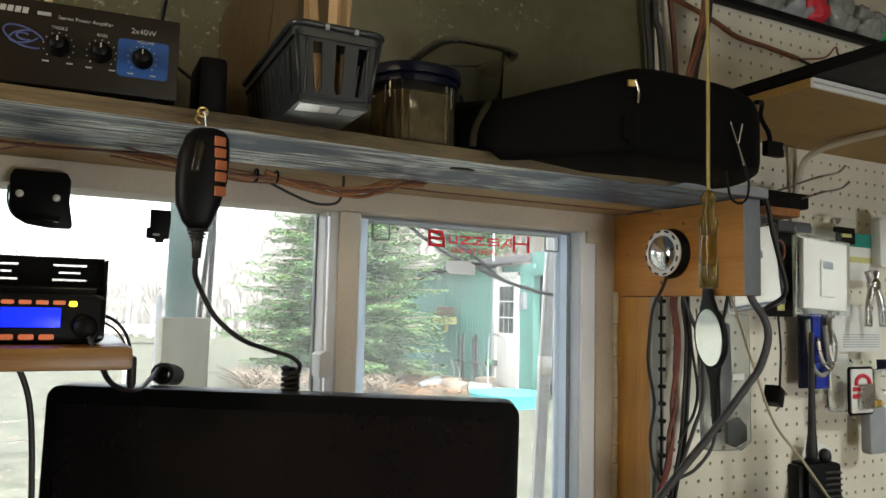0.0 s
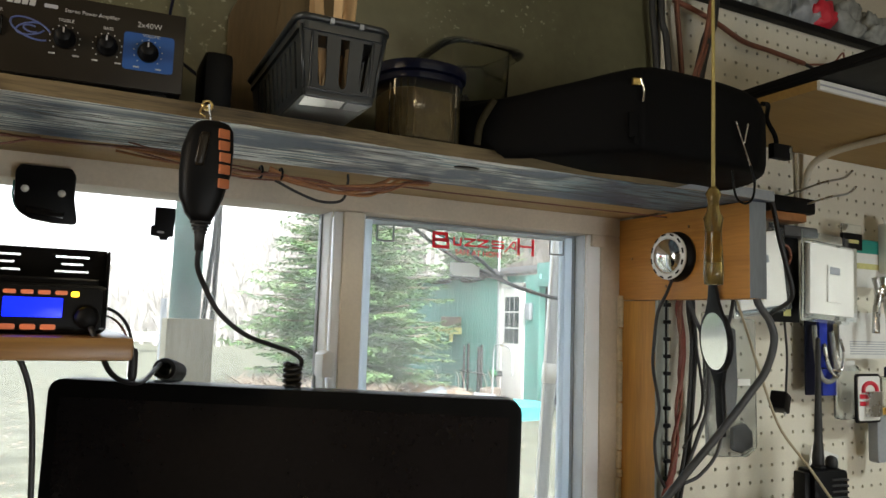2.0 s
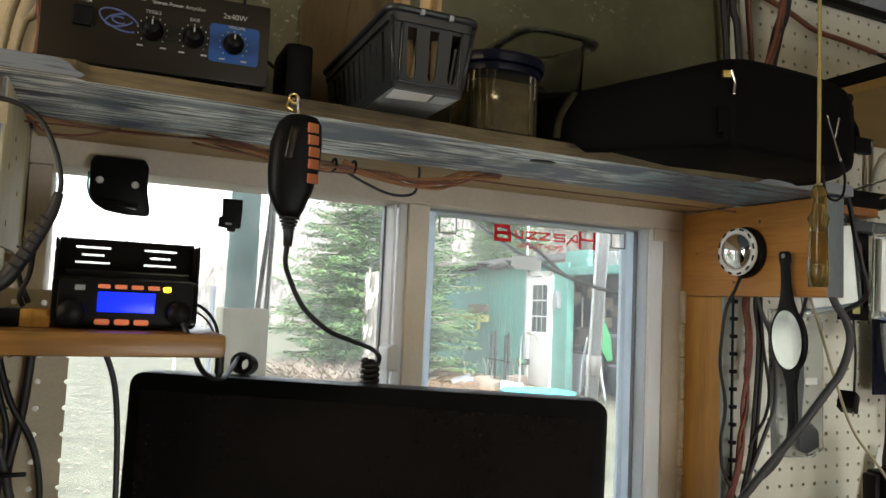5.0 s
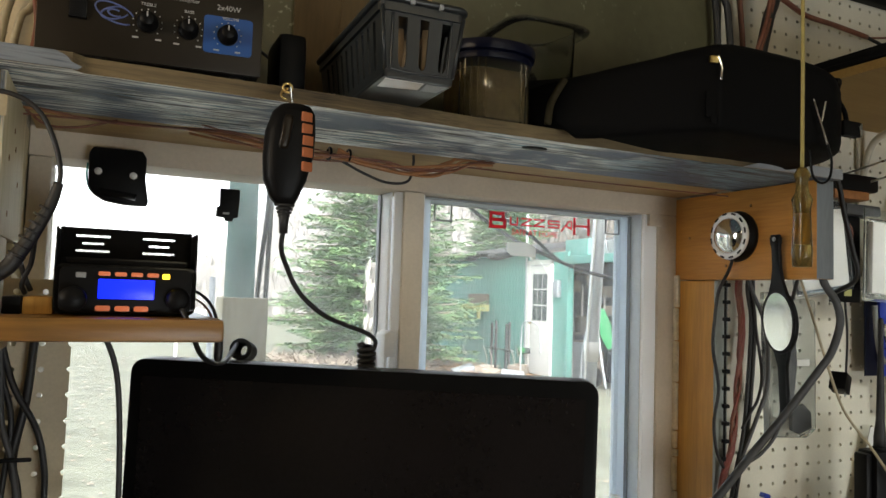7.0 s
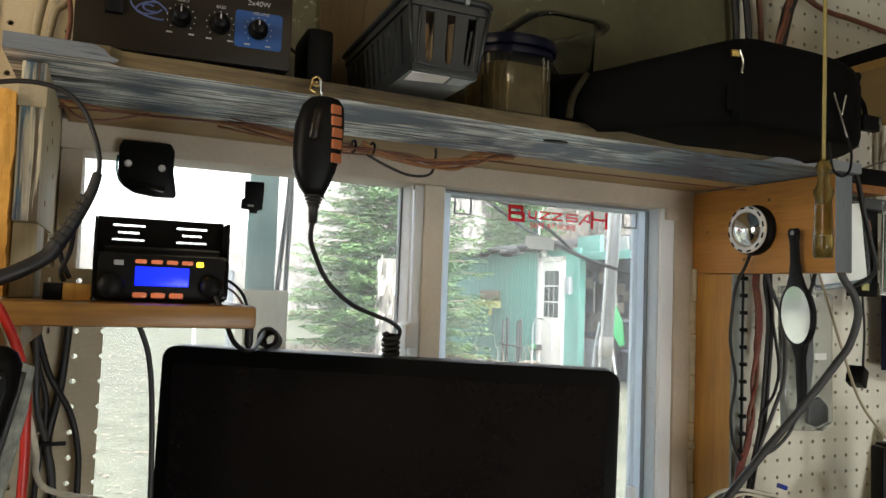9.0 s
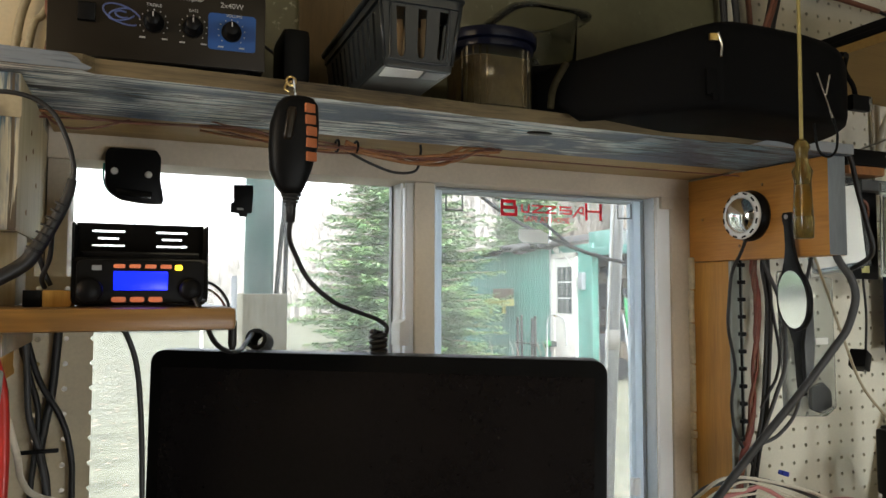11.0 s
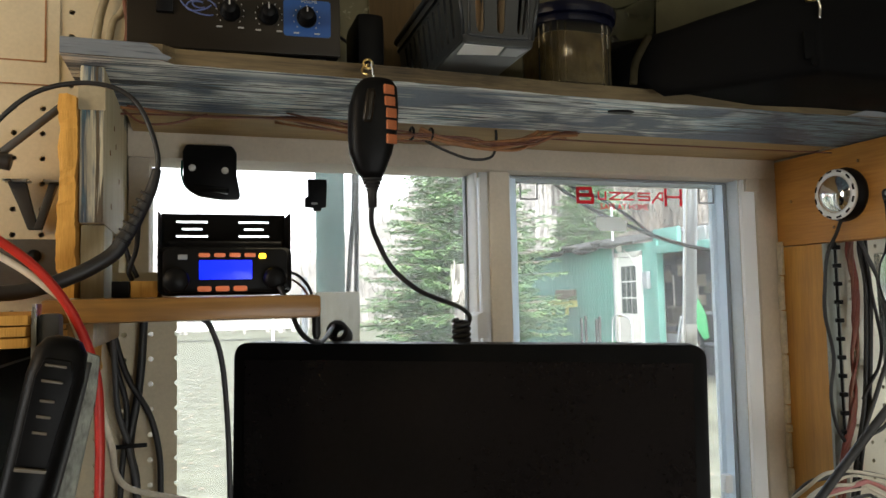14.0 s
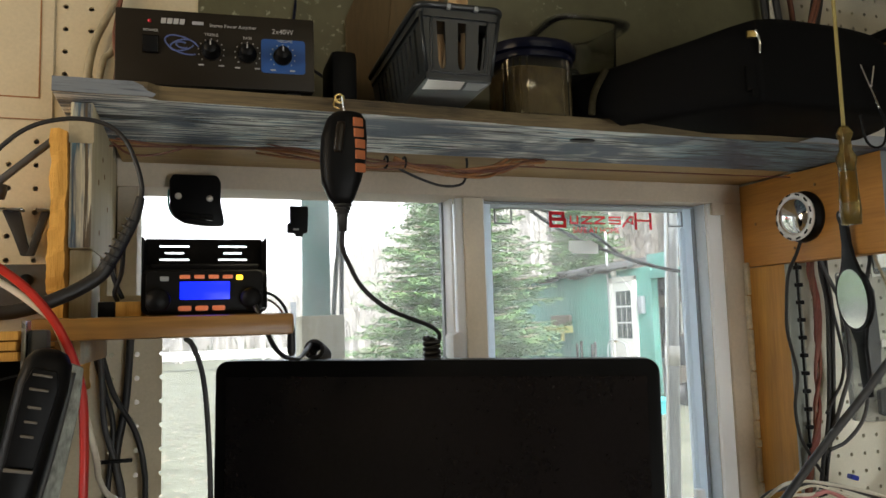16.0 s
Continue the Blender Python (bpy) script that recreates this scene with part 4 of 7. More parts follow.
part("rim", tube([(0.0555 * math.copysign(abs(math.cos(a * math.pi / 16)) ** 0.42, math.cos(a * math.pi / 16)), 0.0555 * math.copysign(abs(math.sin(a * math.pi / 16)) ** 0.42, math.sin(a * math.pi / 16)), 0.1375) for a in range(33)], 0.0022, 6, raw=True), "tub_clear", jug, "rolled clear rim")
part("body", square_tub([(0.0, 0.034, 0.040), (0.004, 0.036, 0.042), (0.133, 0.041, 0.047), (0.135, 0.055, 0.055), (0.138, 0.055, 0.055), (0.138, 0.0392, 0.0452), (0.006, 0.0342, 0.040)]), "tub_clear", jug)

def case_latch(parent, x, y, z, turn):
    bm = box(-0.005, 0.004, -0.003, 0.001, -0.003, 0.004, 0.001)
    m = pose(x, y, z, 0, 0, turn)
    lt = part("latch", moved(bm, m), "brass_dull", parent, "worn brass latch")
    part("latch_bar", moved(tube([(0.003, -0.0035, 0.004), (0.006, -0.004, -0.008), (0.0055, -0.0035, -0.02)], 0.0012, 8), m), "chrome", lt)
    part("catch_plate", moved(box(-0.003, 0.003, -0.0015, 0.001, -0.062, -0.054, 0.001), m), "black_cloth", lt)


case = thing("instrument_case", (0.75, 0.85, TOP), "black soft instrument case with metal latches, hanging over the shelf's edge", "instrument case")
outline = [(-0.168, 0.03), (-0.156, -0.022), (-0.100, -0.085), (-0.046, -0.146), (-0.018, -0.153), (0.10, -0.153), (0.140, -0.145), (0.168, -0.124), (0.190, -0.085), (0.203, -0.01), (0.198, 0.120), (0.06, 0.128), (-0.10, 0.124), (-0.152, 0.09)]
ring = spline(outline + outline[:1], 5)[:-1]


def case_top(p):
    """Height of the lid's edge: a hump by the latch, sinking to both ends."""
    hump = 0.079 - 0.20 * max(0.0, -0.02 - p.x) - 1.6 * max(0.0, p.x - 0.075) ** 2
    return hump + (0.010 if p.y > 0 else 0.0) + 0.0012 * noise.noise(Vector((p.x * 30, p.y * 30, 0.5)))


bm = bmesh.new()
rows = []
for inset, level in ((0.955, 0.0), (0.99, 0.005), (1.0, 0.014), (1.002, 0.5), (1.0, 0.82), (0.985, 0.93), (0.955, 0.985), (0.90, 1.02)):
    row = []
    for p in ring:
        foot = -0.013 if p.y < -0.05 else -0.013 * max(0.0, (0.0 - p.y) / 0.05) if p.y < 0 else 0.0005
        if p.y >= -0.045:
            foot = 0.0005
        top = case_top(p)
        z = foot + level if level < 0.1 else foot + (top - foot) * level
        row.append(bm.verts.new(((p.x - 0.02) * inset + 0.02, p.y * inset, z)))
    rows.append(row)
for a, b in zip(rows, rows[1:]):
    for k in range(len(a)):
        bm.faces.new((a[k], a[(k + 1) % len(a)], b[(k + 1) % len(a)], b[k]))
bm.faces.new(rows[0][::-1])
mid = bm.verts.new((0.02, 0.0, 0.096))
for k in range(len(ring)):
    bm.faces.new((rows[-1][k], rows[-1][(k + 1) % len(ring)], mid))
smooth(bm, 50)
part("shell", bm, "black_cloth", case)
case_latch(case, -0.044, -0.150, 0.056, -20)
part("lower_catch", moved(box(-0.005, 0.005, -0.002, 0.002, -0.016, 0.010, 0.0012), pose(-0.046, -0.1475, 0.016, 0, 0, -20)), "black_cloth", case)
part("end_band", tube([(-0.157, -0.032, 0.002), (-0.154, -0.034, 0.025), (-0.143, -0.042, 0.050)], 0.0040, 8), "khaki_cloth", case, "worn khaki edge binding")
part("strap", tube([(0.150, -0.12, 0.064), (0.162, -0.116, 0.045), (0.163, -0.114, 0.02), (0.156, -0.116, 0.0)], 0.0035, 8), "black_cloth", case)
part("strap_ring", tube([(0.146, -0.128, 0.066), (0.152, -0.128, 0.069), (0.156, -0.124, 0.064), (0.15, -0.124, 0.06), (0.146, -0.128, 0.066)], 0.001, 6), "steel", case)
tab = part("carry_strap", tube([(0.206, -0.09, 0.090), (0.240, -0.07, 0.098), (0.262, -0.05, 0.088), (0.276, -0.05, 0.070), (0.280, -0.05, 0.056)], 0.003, 8), "black_cloth", case, "black webbing strap with a metal tipped end")
part("strap_end", box(0.268, 0.300, -0.056, -0.046, 0.038, 0.058, 0.002), "black_plastic", tab)
part("strap_tip", box(0.2965, 0.3015, -0.057, -0.045, 0.039, 0.057, 0.001), "steel", tab)
part("paint_chip", upright([(0.315, 0.0006), (0.335, 0.006), (0.350, 0.0115), (0.358, 0.0132), (0.4858, 0.0132), (0.4858, 0.0004)], -0.0828, -0.0765), "grey_plastic", shelf, "bare white end of the front edge")
cs = thing("cardboard_sheet", (0.41, 0.978, TOP), "tan cardboard sheet standing against the wall panel", "cardboard")
part("sheet", upright([(-0.046, 0.0), (0.07, 0.0), (0.075, 0.20), (0.03, 0.235), (-0.02, 0.225), (-0.052, 0.15), (-0.05, 0.06)], 0.0, 0.006, 0.0015), "tan_card", cs)
part("fold", upright([(-0.012, 0.002), (0.03, 0.002), (0.034, 0.21), (0.008, 0.215)], -0.004, 0.0, 0.001), "tan_card", cs)


def loft(sections, sides=20):
    """A closed skin over level sections (z, cx, cy, rx, ry, squareness)."""
    bm = bmesh.new()
    rings = []
    for z, cx, cy, rx, ry, p in sections:
        ring = []
        for k in range(sides):
            c, s = math.cos(2 * math.pi * k / sides), math.sin(2 * math.pi * k / sides)
            ring.append(bm.verts.new((cx + rx * math.copysign(abs(c) ** p, c), cy + ry * math.copysign(abs(s) ** p, s), z)))
        rings.append(ring)
    for a, b in zip(rings, rings[1:]):
        for k in range(sides):
            bm.faces.new((a[k], a[(k + 1) % sides], b[(k + 1) % sides], b[k]))
    bm.faces.new(rings[0][::-1])
    bm.faces.new(rings[-1])
    return smooth(bm, 50)


# ---- hand microphone on its hook, with the coiled cord ----
mic = thing("hand_microphone", (0.314, 0.775, 1.524), "black radio hand microphone with orange keys, hung from the shelf", "microphone", turn=(0, 0, -4))
part("body", loft([(0.0, -0.002, 0, 0.008, 0.008, 0.8), (0.006, -0.003, 0, 0.012, 0.010, 0.7), (0.02, -0.003, 0, 0.0175, 0.012, 0.65), (0.04, -0.001, 0, 0.0205, 0.0135, 0.6), (0.06, 0.0, 0, 0.0205, 0.0135, 0.6), (0.076, 0.002, 0, 0.0175, 0.0125, 0.6), (0.082, 0.003, 0, 0.013, 0.010, 0.7), (0.084, 0.003, 0, 0.008, 0.006, 0.8)], 24), "black_plastic", mic)
part("talk_bar", loft([(0.044, -0.007, -0.0125, 0.0028, 0.0022, 0.7), (0.047, -0.007, -0.0134, 0.004, 0.0022, 0.7), (0.068, -0.004, -0.0134, 0.004, 0.0022, 0.7), (0.072, -0.0035, -0.0122, 0.003, 0.002, 0.7)], 12), "amp_face", mic)
for k in range(5):
    z = 0.031 + 0.0098 * k + (0.002 if k else 0)
    part("key", moved(box(-0.0046, 0.0050, -0.0016, 0.001, -0.0039, 0.0039, 0.0006), pose(0.0122 + (0.0004 if k < 3 else -0.0006 * (k - 2)), -0.0117, z, 0, 0, 26)), "orange_key", mic, "orange rubber key")
for k in range(5):
    part("relief_ring", moved(disc_stack([(0.0085 - 0.0011 * k, 0), (0.0085 - 0.0011 * k, 0.0016)], 16), pose(-0.002, 0, -0.0028 * (k + 1) + 0.001)), "black_rubber", mic)
part("relief", moved(disc_stack([(0.0036, -0.024), (0.0042, -0.012), (0.0055, 0.0)], 14), pose(-0.002, 0, 0)), "black_rubber", mic)
part("hang_loop", tube([(0.002, 0.004, 0.083), (0.0, 0.002, 0.092), (-0.001, 0.0, 0.099)], 0.0009, 8), "steel", mic)
mc = thing("microphone_cord", (0, 0, 0), "black cord that ends in a tight coil behind the monitor", "cable")
part("cord", tube([(0.312, 0.776, 1.502), (0.3125, 0.782, 1.488), (0.320, 0.794, 1.474), (0.335, 0.803, 1.451), (0.360, 0.812, 1.432), (0.389, 0.832, 1.422), (0.414, 0.852, 1.4145), (0.4285, 0.866, 1.406), (0.4295, 0.872, 1.397)], 0.0022, 10), "black_rubber", mc)
part("coil", coil((0.4225, 0.874, 1.402), (0.423, 0.874, 1.30), 0.0074, 0.0026, 19), "black_rubber", mc)
hook = thing("screw_hook", (0.3145, 0.80, 1.627), "small brass screw eye in the shelf's edge", "hook")
part("eye", tube([(0.004 * math.cos(a * math.pi / 8), -0.005, 0.004 * math.sin(a * math.pi / 8)) for a in range(17)], 0.0011, 8, raw=True), "brass", hook)
part("shank", moved(disc_stack([(0.0013, 0), (0.0013, 0.024)], 8), pose(0.0, 0.020, 0.0, 90)), "brass", hook)
part("swivel", tube([(-0.004, -0.005, -0.002), (-0.006, -0.008, -0.008), (-0.002, -0.012, -0.012)], 0.0009, 6), "brass", hook)
rc = thing("coiled_cord", (0, 0, 0), "grey cord from the radio, coiled behind the monitor", "cable")
part("cord", tube([(0.236, 0.776, 1.436), (0.243, 0.772, 1.421), (0.252, 0.786, 1.402), (0.265, 0.82, 1.391), (0.282, 0.86, 1.3865), (0.297, 0.905, 1.393), (0.305, 0.93, 1.398)], 0.0022, 10), "black_rubber", rc)
part("coil", moved(coil((0, 0, 0.0), (0, 0.0, -0.1), 0.0088, 0.0026, 16), pose(0.3085, 0.928, 1.393, 84, 0, -14)), "black_rubber", rc)
pw = thing("power_lead", (0, 0, 0), "grey lead hanging from the radio shelf", "cable")
part("cord", tube([(0.180, 0.885, 1.409), (0.186, 0.897, 1.402), (0.195, 0.9, 1.375), (0.2, 0.9, 1.331), (0.203, 0.9, 1.255), (0.203, 0.9, 1.15)], 0.0026, 10), "grey_rubber", pw)
sp = thing("adapter_lead", (0, 0, 0), "short black lead with a barrel plug beside the radio", "cable")
part("cord", tube([(0.246, 0.86, 1.452), (0.257, 0.835, 1.447), (0.266, 0.822, 1.435), (0.271, 0.82, 1.416)], 0.0014, 8), "black_rubber", sp)
part("cord", tube([(0.247, 0.86, 1.446), (0.256, 0.835, 1.441), (0.263, 0.822, 1.432), (0.27, 0.82, 1.416)], 0.0010, 8), "brown_wire", sp)
part("barrel", moved(disc_stack([(0.0022, 0), (0.0038, 0.004), (0.0036, 0.024), (0.0026, 0.027)], 12), pose(0.2715, 0.82, 1.391)), "black_rubber", sp)

# ---- clips on the window ----
cl = thing("face_mount", (0.188, 1.07, 1.5755), "black plastic radio mounting plate with two bright screws", "mounting plate")
out = [(-0.030, 0.022), (-0.026, 0.030), (0.025, 0.030), (0.030, 0.022), (0.0295, -0.004), (0.034, -0.028), (0.032, -0.033), (0.010, -0.033), (-0.012, -0.030), (-0.024, -0.023), (-0.029, -0.012)]
part("plate", upright(out, -0.006, 0.004, 0.003), "black_plastic", cl)
part("lip", upright([(-0.018, -0.024), (0.02, -0.028), (0.021, -0.020), (-0.018, -0.016)], -0.009, -0.004, 0.001), "black_gloss", cl)
for x in (-0.0195, 0.0165):
    sc = part("screw", moved(disc_stack([(0.0042, 0), (0.0036, 0.0014), (0.001, 0.002)], 16), pose(x, -0.006, 0.0015 - 0.06 * x, 90)), "white_gloss", cl, "bright screw head")
part("edge", tube([(-0.0305, 0.002, 0.012), (-0.0308, 0.002, -0.004), (-0.027, 0.002, -0.017), (-0.02, 0.002, -0.0235)], 0.0012, 6), "teal_trim", cl, "teal edge")
cl2 = thing("cable_clip", (0.319, 1.128, 1.557), "small black plastic clip on the window pane", "clip")
part("plate", upright([(-0.011, 0.022), (0.013, 0.022), (0.0135, 0.012), (0.012, -0.014), (0.006, -0.015), (0.006, -0.019), (-0.004, -0.019), (-0.004, -0.015), (-0.0145, -0.014), (-0.0145, -0.002), (-0.0105, 0.0)], -0.004, 0.003, 0.001), "black_plastic", cl2)
part("slot", upright(rounded(0.008, 0.0026, 0.001), -0.0046, -0.003), "print_white", cl2).location = (-0.003, 0, -0.0095)

# ---- wires under the shelf, along the header ----
wr = thing("wire_bundle", (0, 0, 0), "bundle of brown and copper wires tied under the shelf", "cable")
rng = random.Random(8)
for k in range(8):
    o = Vector((rng.uniform(-0.012, 0.012), rng.uniform(-0.012, 0.003), rng.uniform(-0.004, 0.003)))
    sway = [Vector((0, rng.uniform(-0.004, 0.002), rng.uniform(-0.0030, 0.0022))) for _ in range(16)]
    dip = 0.003 + 0.011 * (k / 7)
    left = [(0.10, 0.958, 1.617), (0.17, 0.958, 1.6135)] if k < 3 else []
    right = [(0.66, 0.958, 1.612), (0.85, 0.958, 1.613), (1.0, 0.958, 1.613)] if k < 1 else [(0.60, 0.97, 1.619)]
    pts = left + [(0.255, 0.958, 1.617), (0.29, 0.958, 1.614), (0.335, 0.958, 1.608), (0.384, 0.958, 1.604), (0.412, 0.958, 1.604), (0.455, 0.958, 1.606 - 0.5 * dip), (0.485, 0.958, 1.606 - dip), (0.53, 0.958, 1.607 - 0.8 * dip), (0.565, 0.958, 1.614)] + right
    part("wire", tube([Vector(p) + o + w for p, w in zip(pts, sway)], 0.0010 + 0.0004 * (k % 2), 6), "copper_wire" if k % 2 else "brown_wire", wr)
part("wire", tube([(0.406, 0.95, 1.608), (0.425, 0.95, 1.599), (0.455, 0.95, 1.594), (0.489, 0.95, 1.591), (0.515, 0.95, 1.596), (0.535, 0.95, 1.604), (0.551, 0.952, 1.615)], 0.0022, 8), "copper_wire", wr)
part("wire", tube([(0.406, 0.947, 1.610), (0.43, 0.947, 1.601), (0.47, 0.947, 1.597), (0.505, 0.947, 1.600), (0.55, 0.947, 1.607), (0.6, 0.95, 1.612)], 0.0018, 8), "copper_wire", wr)
part("wire", tube([(0.105, 0.958, 1.615), (0.123, 0.958, 1.603), (0.15, 0.958, 1.604), (0.184, 0.958, 1.615)], 0.0012, 6), "brown_wire", wr)
part("wire", tube([(0.412, 0.958, 1.600), (0.44, 0.958, 1.588), (0.469, 0.958, 1.580), (0.494, 0.958, 1.584), (0.50, 0.958, 1.604), (0.50, 0.958, 1.615)], 0.0016, 8), "black_rubber", wr)
for x in (0.398, 0.420):
    part("cable_tie", tube([(x, 0.954 + 0.009 * math.cos(a * math.pi / 6), 1.605 + 0.0065 * math.sin(a * math.pi / 6)) for a in range(13)], 0.0014, 6, raw=True), "black_plastic", wr)

# ---- decal on the sliding pane ----
dec = thing("window_decal", (0.78, 1.1325, 1.568), "red stylised word decal stuck on the glass", "decal")


def stroke(name, pts, w, mat):
    """Flat strokes of one width along a line of corners, on the glass."""
    bm = bmesh.new()
    for k, ((xa, za), (xb, zb)) in enumerate(zip(pts, pts[1:])):
        d = Vector((xb - xa, zb - za))
        n = Vector((-d.y, d.x)).normalized() * w / 2
        e = d.normalized() * w / 2
        q = [(xa - e.x + n.x, za - e.y + n.y), (xb + e.x + n.x, zb + e.y + n.y), (xb + e.x - n.x, zb + e.y - n.y), (xa - e.x - n.x, za - e.y - n.y)]
        join(bm, upright(q, -0.0004 - 0.00008 * k, -0.00008 * k))
    return part(name, bm, mat, dec)


stroke("letter", [(-0.0815, -0.0095), (-0.0815, 0.0105), (-0.0605, 0.0105), (-0.0605, 0.001), (-0.0815, 0.001), (-0.0580, 0.0005), (-0.0580, -0.0095), (-0.0815, -0.0095)], 0.0046, "decal_red")
stroke("letter", [(-0.0475, 0.0055), (-0.0475, -0.0045), (-0.0360, -0.0045), (-0.0360, 0.0055)], 0.0023, "decal_red")
for x in (-0.0285, -0.006):
    stroke("letter", [(x, 0.0055), (x + 0.0175, 0.0055), (x, -0.0045), (x + 0.0175, -0.0045)], 0.0023, "decal_red")
stroke("letter", [(0.0390, 0.0055), (0.0200, 0.0055), (0.0200, 0.0006), (0.0390, 0.0006), (0.0390, -0.0045), (0.0200, -0.0045)], 0.0023, "decal_red")
stroke("letter", [(0.0440, -0.0085), (0.0570, 0.0065), (0.0620, 0.0065), (0.0620, -0.0045), (0.0530, -0.0010)], 0.0023, "decal_red")
stroke("letter", [(0.0675, 0.0115), (0.0675, -0.0110)], 0.0042, "decal_red")
stroke("letter", [(0.0945, 0.0115), (0.0945, -0.0110)], 0.0042, "decal_red")
stroke("letter", [(0.0675, 0.001), (0.0945, 0.001)], 0.0030, "decal_red")
word("SAFE AT HOME", 0.0122, "decal_red", dec, pose(-0.004, -0.0002, -0.0158), "small_print", 0.0001)
lab = thing("paper_label", (0.752, 1.1315, 1.5265), "small blank whitish sticker on the glass", "sticker")
part("sheet", upright([(-0.025, 0.010), (0.012, 0.0105), (0.0255, 0.004), (0.025, -0.0105), (-0.018, -0.010), (-0.026, -0.004)], -0.0004, 0.0), "film_white", lab)
for x in (0.6185, 0.9175):
    sq = thing("window_clip", (x, 1.128, 1.572), "thin wire clip on the sash corner", "clip", "sash clips")
    part("wire", tube([(-0.013, 0, 0.011), (-0.013, 0, -0.010), (-0.010, 0, -0.0115), (0.011, 0, -0.0115), (0.0128, 0, -0.009), (0.0128, 0, 0.012)], 0.0013, 6), "grey_plastic", sq)

# caulk squeezed out beside the window
ck = bmesh.new()
rng = random.Random(3)
z = 1.10
while z < 1.482:
    dz = rng.uniform(0.012, 0.075)
    w = rng.uniform(0.004, 0.009)
    box(1.0055 + 0.3 * (w - 0.006), 1.0122, 1.080 - 0.6 * w, 1.0855, z, z + dz - 0.0012, 0.0022, ck)
    z += dz
solid("trim_caulk", ck, "caulk", "crumbling beige foam strip beside the frame", "caulk", "", "structure")

# ---- round light, mirror and pull cord by the shelf support ----
puck = thing("puck_light", (1.011, 0.957, 1.552), "round chrome puck light on the wooden support", "light", turn=(0, -90, 0))
part("base", disc_stack([(0.036, 0.0), (0.037, 0.004), (0.034, 0.014), (0.032, 0.016)], 32), "black_plastic", puck)
part("bezel", disc_stack([(0.033, 0.014), (0.0345, 0.018), (0.0335, 0.0205), (0.0290, 0.0215), (0.0265, 0.019)], 32), "white_gloss", puck, "white ring with dark notches")
part("lens", disc_stack([(0.0275, 0.016), (0.0266, 0.0205), (0.0225, 0.0255), (0.0160, 0.029), (0.0080, 0.0308), (0.001, 0.0312)], 28), "chrome", puck, "shiny chrome dome")
for k in range(12):
    a = k * math.pi / 6 + 0.2
    part("notch", moved(box(-0.0040, 0.0040, -0.0013, 0.0013, 0.0190, 0.0216, 0.0003), pose(0.0316 * math.cos(a), 0.0316 * math.sin(a), 0, 0, 0, 90 + math.degrees(a))), "black_plastic", puck)
lead = thing("puck_light_lead", (0, 0, 0), "thin black lead hanging from the round light", "cable")
part("cord", tube([(1.0, 0.957, 1.518), (0.992, 0.958, 1.50), (0.978, 0.962, 1.47), (0.975, 0.966, 1.428), (0.977, 0.97, 1.389), (0.993, 0.975, 1.333), (0.988, 0.978, 1.285), (0.995, 0.98, 1.245), (1.013, 0.985, 1.219), (1.04, 0.985, 1.18)], 0.0024, 8), "black_rubber", lead)

mir = thing("hand_mirror", (1.005, 0.878, 1.433), "small oval mirror in a grey plastic frame hung by its handle", "mirror", turn=(0, -3.8, -6))
ov = [(0.030 * math.cos(a * math.pi / 16), 0.043 * math.sin(a * math.pi / 16)) for a in range(32)]
SIDE = pose(0, 0, 0, 90, 0, -90)
part("frame", moved(prism(ov, -0.002, 0.005, 0.002), SIDE), "black_plastic", mir)
ov2 = [(0.0255 * math.cos(a * math.pi / 16), 0.0385 * math.sin(a * math.pi / 16)) for a in range(32)]
part("glass", moved(prism(ov2, 0.005, 0.0056), SIDE), "mirror_silver", mir, "clear mirror glass")
grip = part("handle", moved(prism([(-0.019, 0.030), (0.019, 0.030), (0.0105, 0.052), (0.0068, 0.072), (0.0064, 0.098), (0.0085, 0.106), (0.0088, 0.112), (0.006, 0.1165), (-0.006, 0.1165), (-0.0088, 0.112), (-0.0085, 0.106), (-0.0064, 0.098), (-0.0068, 0.072), (-0.0105, 0.052)], -0.001, 0.0046, 0.0012), SIDE), "black_plastic", mir)
part("hanging_hole", moved(disc_stack([(0.0032, 0.0046), (0.0032, 0.0052)], 14), SIDE @ pose(0, 0.1105, 0)), "grey_plastic", grip)
part("lower_grip", moved(prism([(-0.015, -0.036), (0.013, -0.036), (0.0065, -0.060), (0.0055, -0.11), (0.004, -0.128), (-0.006, -0.128), (-0.0075, -0.11), (-0.0075, -0.060)], -0.004, 0.003, 0.002), SIDE), "black_plastic", mir)

pull = thing("pull_cord", (0.684, 0.582, 1.497), "amber plastic pull handle on a long khaki cord", "pull cord")
part("handle", loft([(-0.012, 0, 0, 0.00680, 0.00680, 0.8), (0.0, 0, 0, 0.00736, 0.00736, 0.75), (0.02, 0, 0, 0.00640, 0.00640, 0.75), (0.034, 0, 0, 0.00608, 0.00608, 0.8), (0.042, 0, 0, 0.00760, 0.00760, 0.85), (0.048, 0, 0, 0.00480, 0.00480, 0.9), (0.056, 0, 0, 0.00440, 0.00440, 1), (0.062, 0, 0, 0.00624, 0.00624, 0.9), (0.068, 0, 0, 0.00320, 0.00320, 1)], 16), "amber_plastic", pull)
part("core", loft([(0.006, 0, 0, 0.0036, 0.0036, 0.6), (0.016, 0, 0, 0.0046, 0.0046, 0.6), (0.031, 0, 0, 0.0036, 0.0036, 0.6)], 12), "yellow_plastic", pull, "yellow core")
part("cord", tube([(0, 0, 0.066), (0.0005, 0, 0.2), (-0.001, 0.0, 0.5), (-0.002, 0, 0.86)], 0.0015, 8), "khaki_cord", pull)
wh = thing("wire_hook", (0, 0, 0), "bent steel wire hook hanging on the case", "hook")
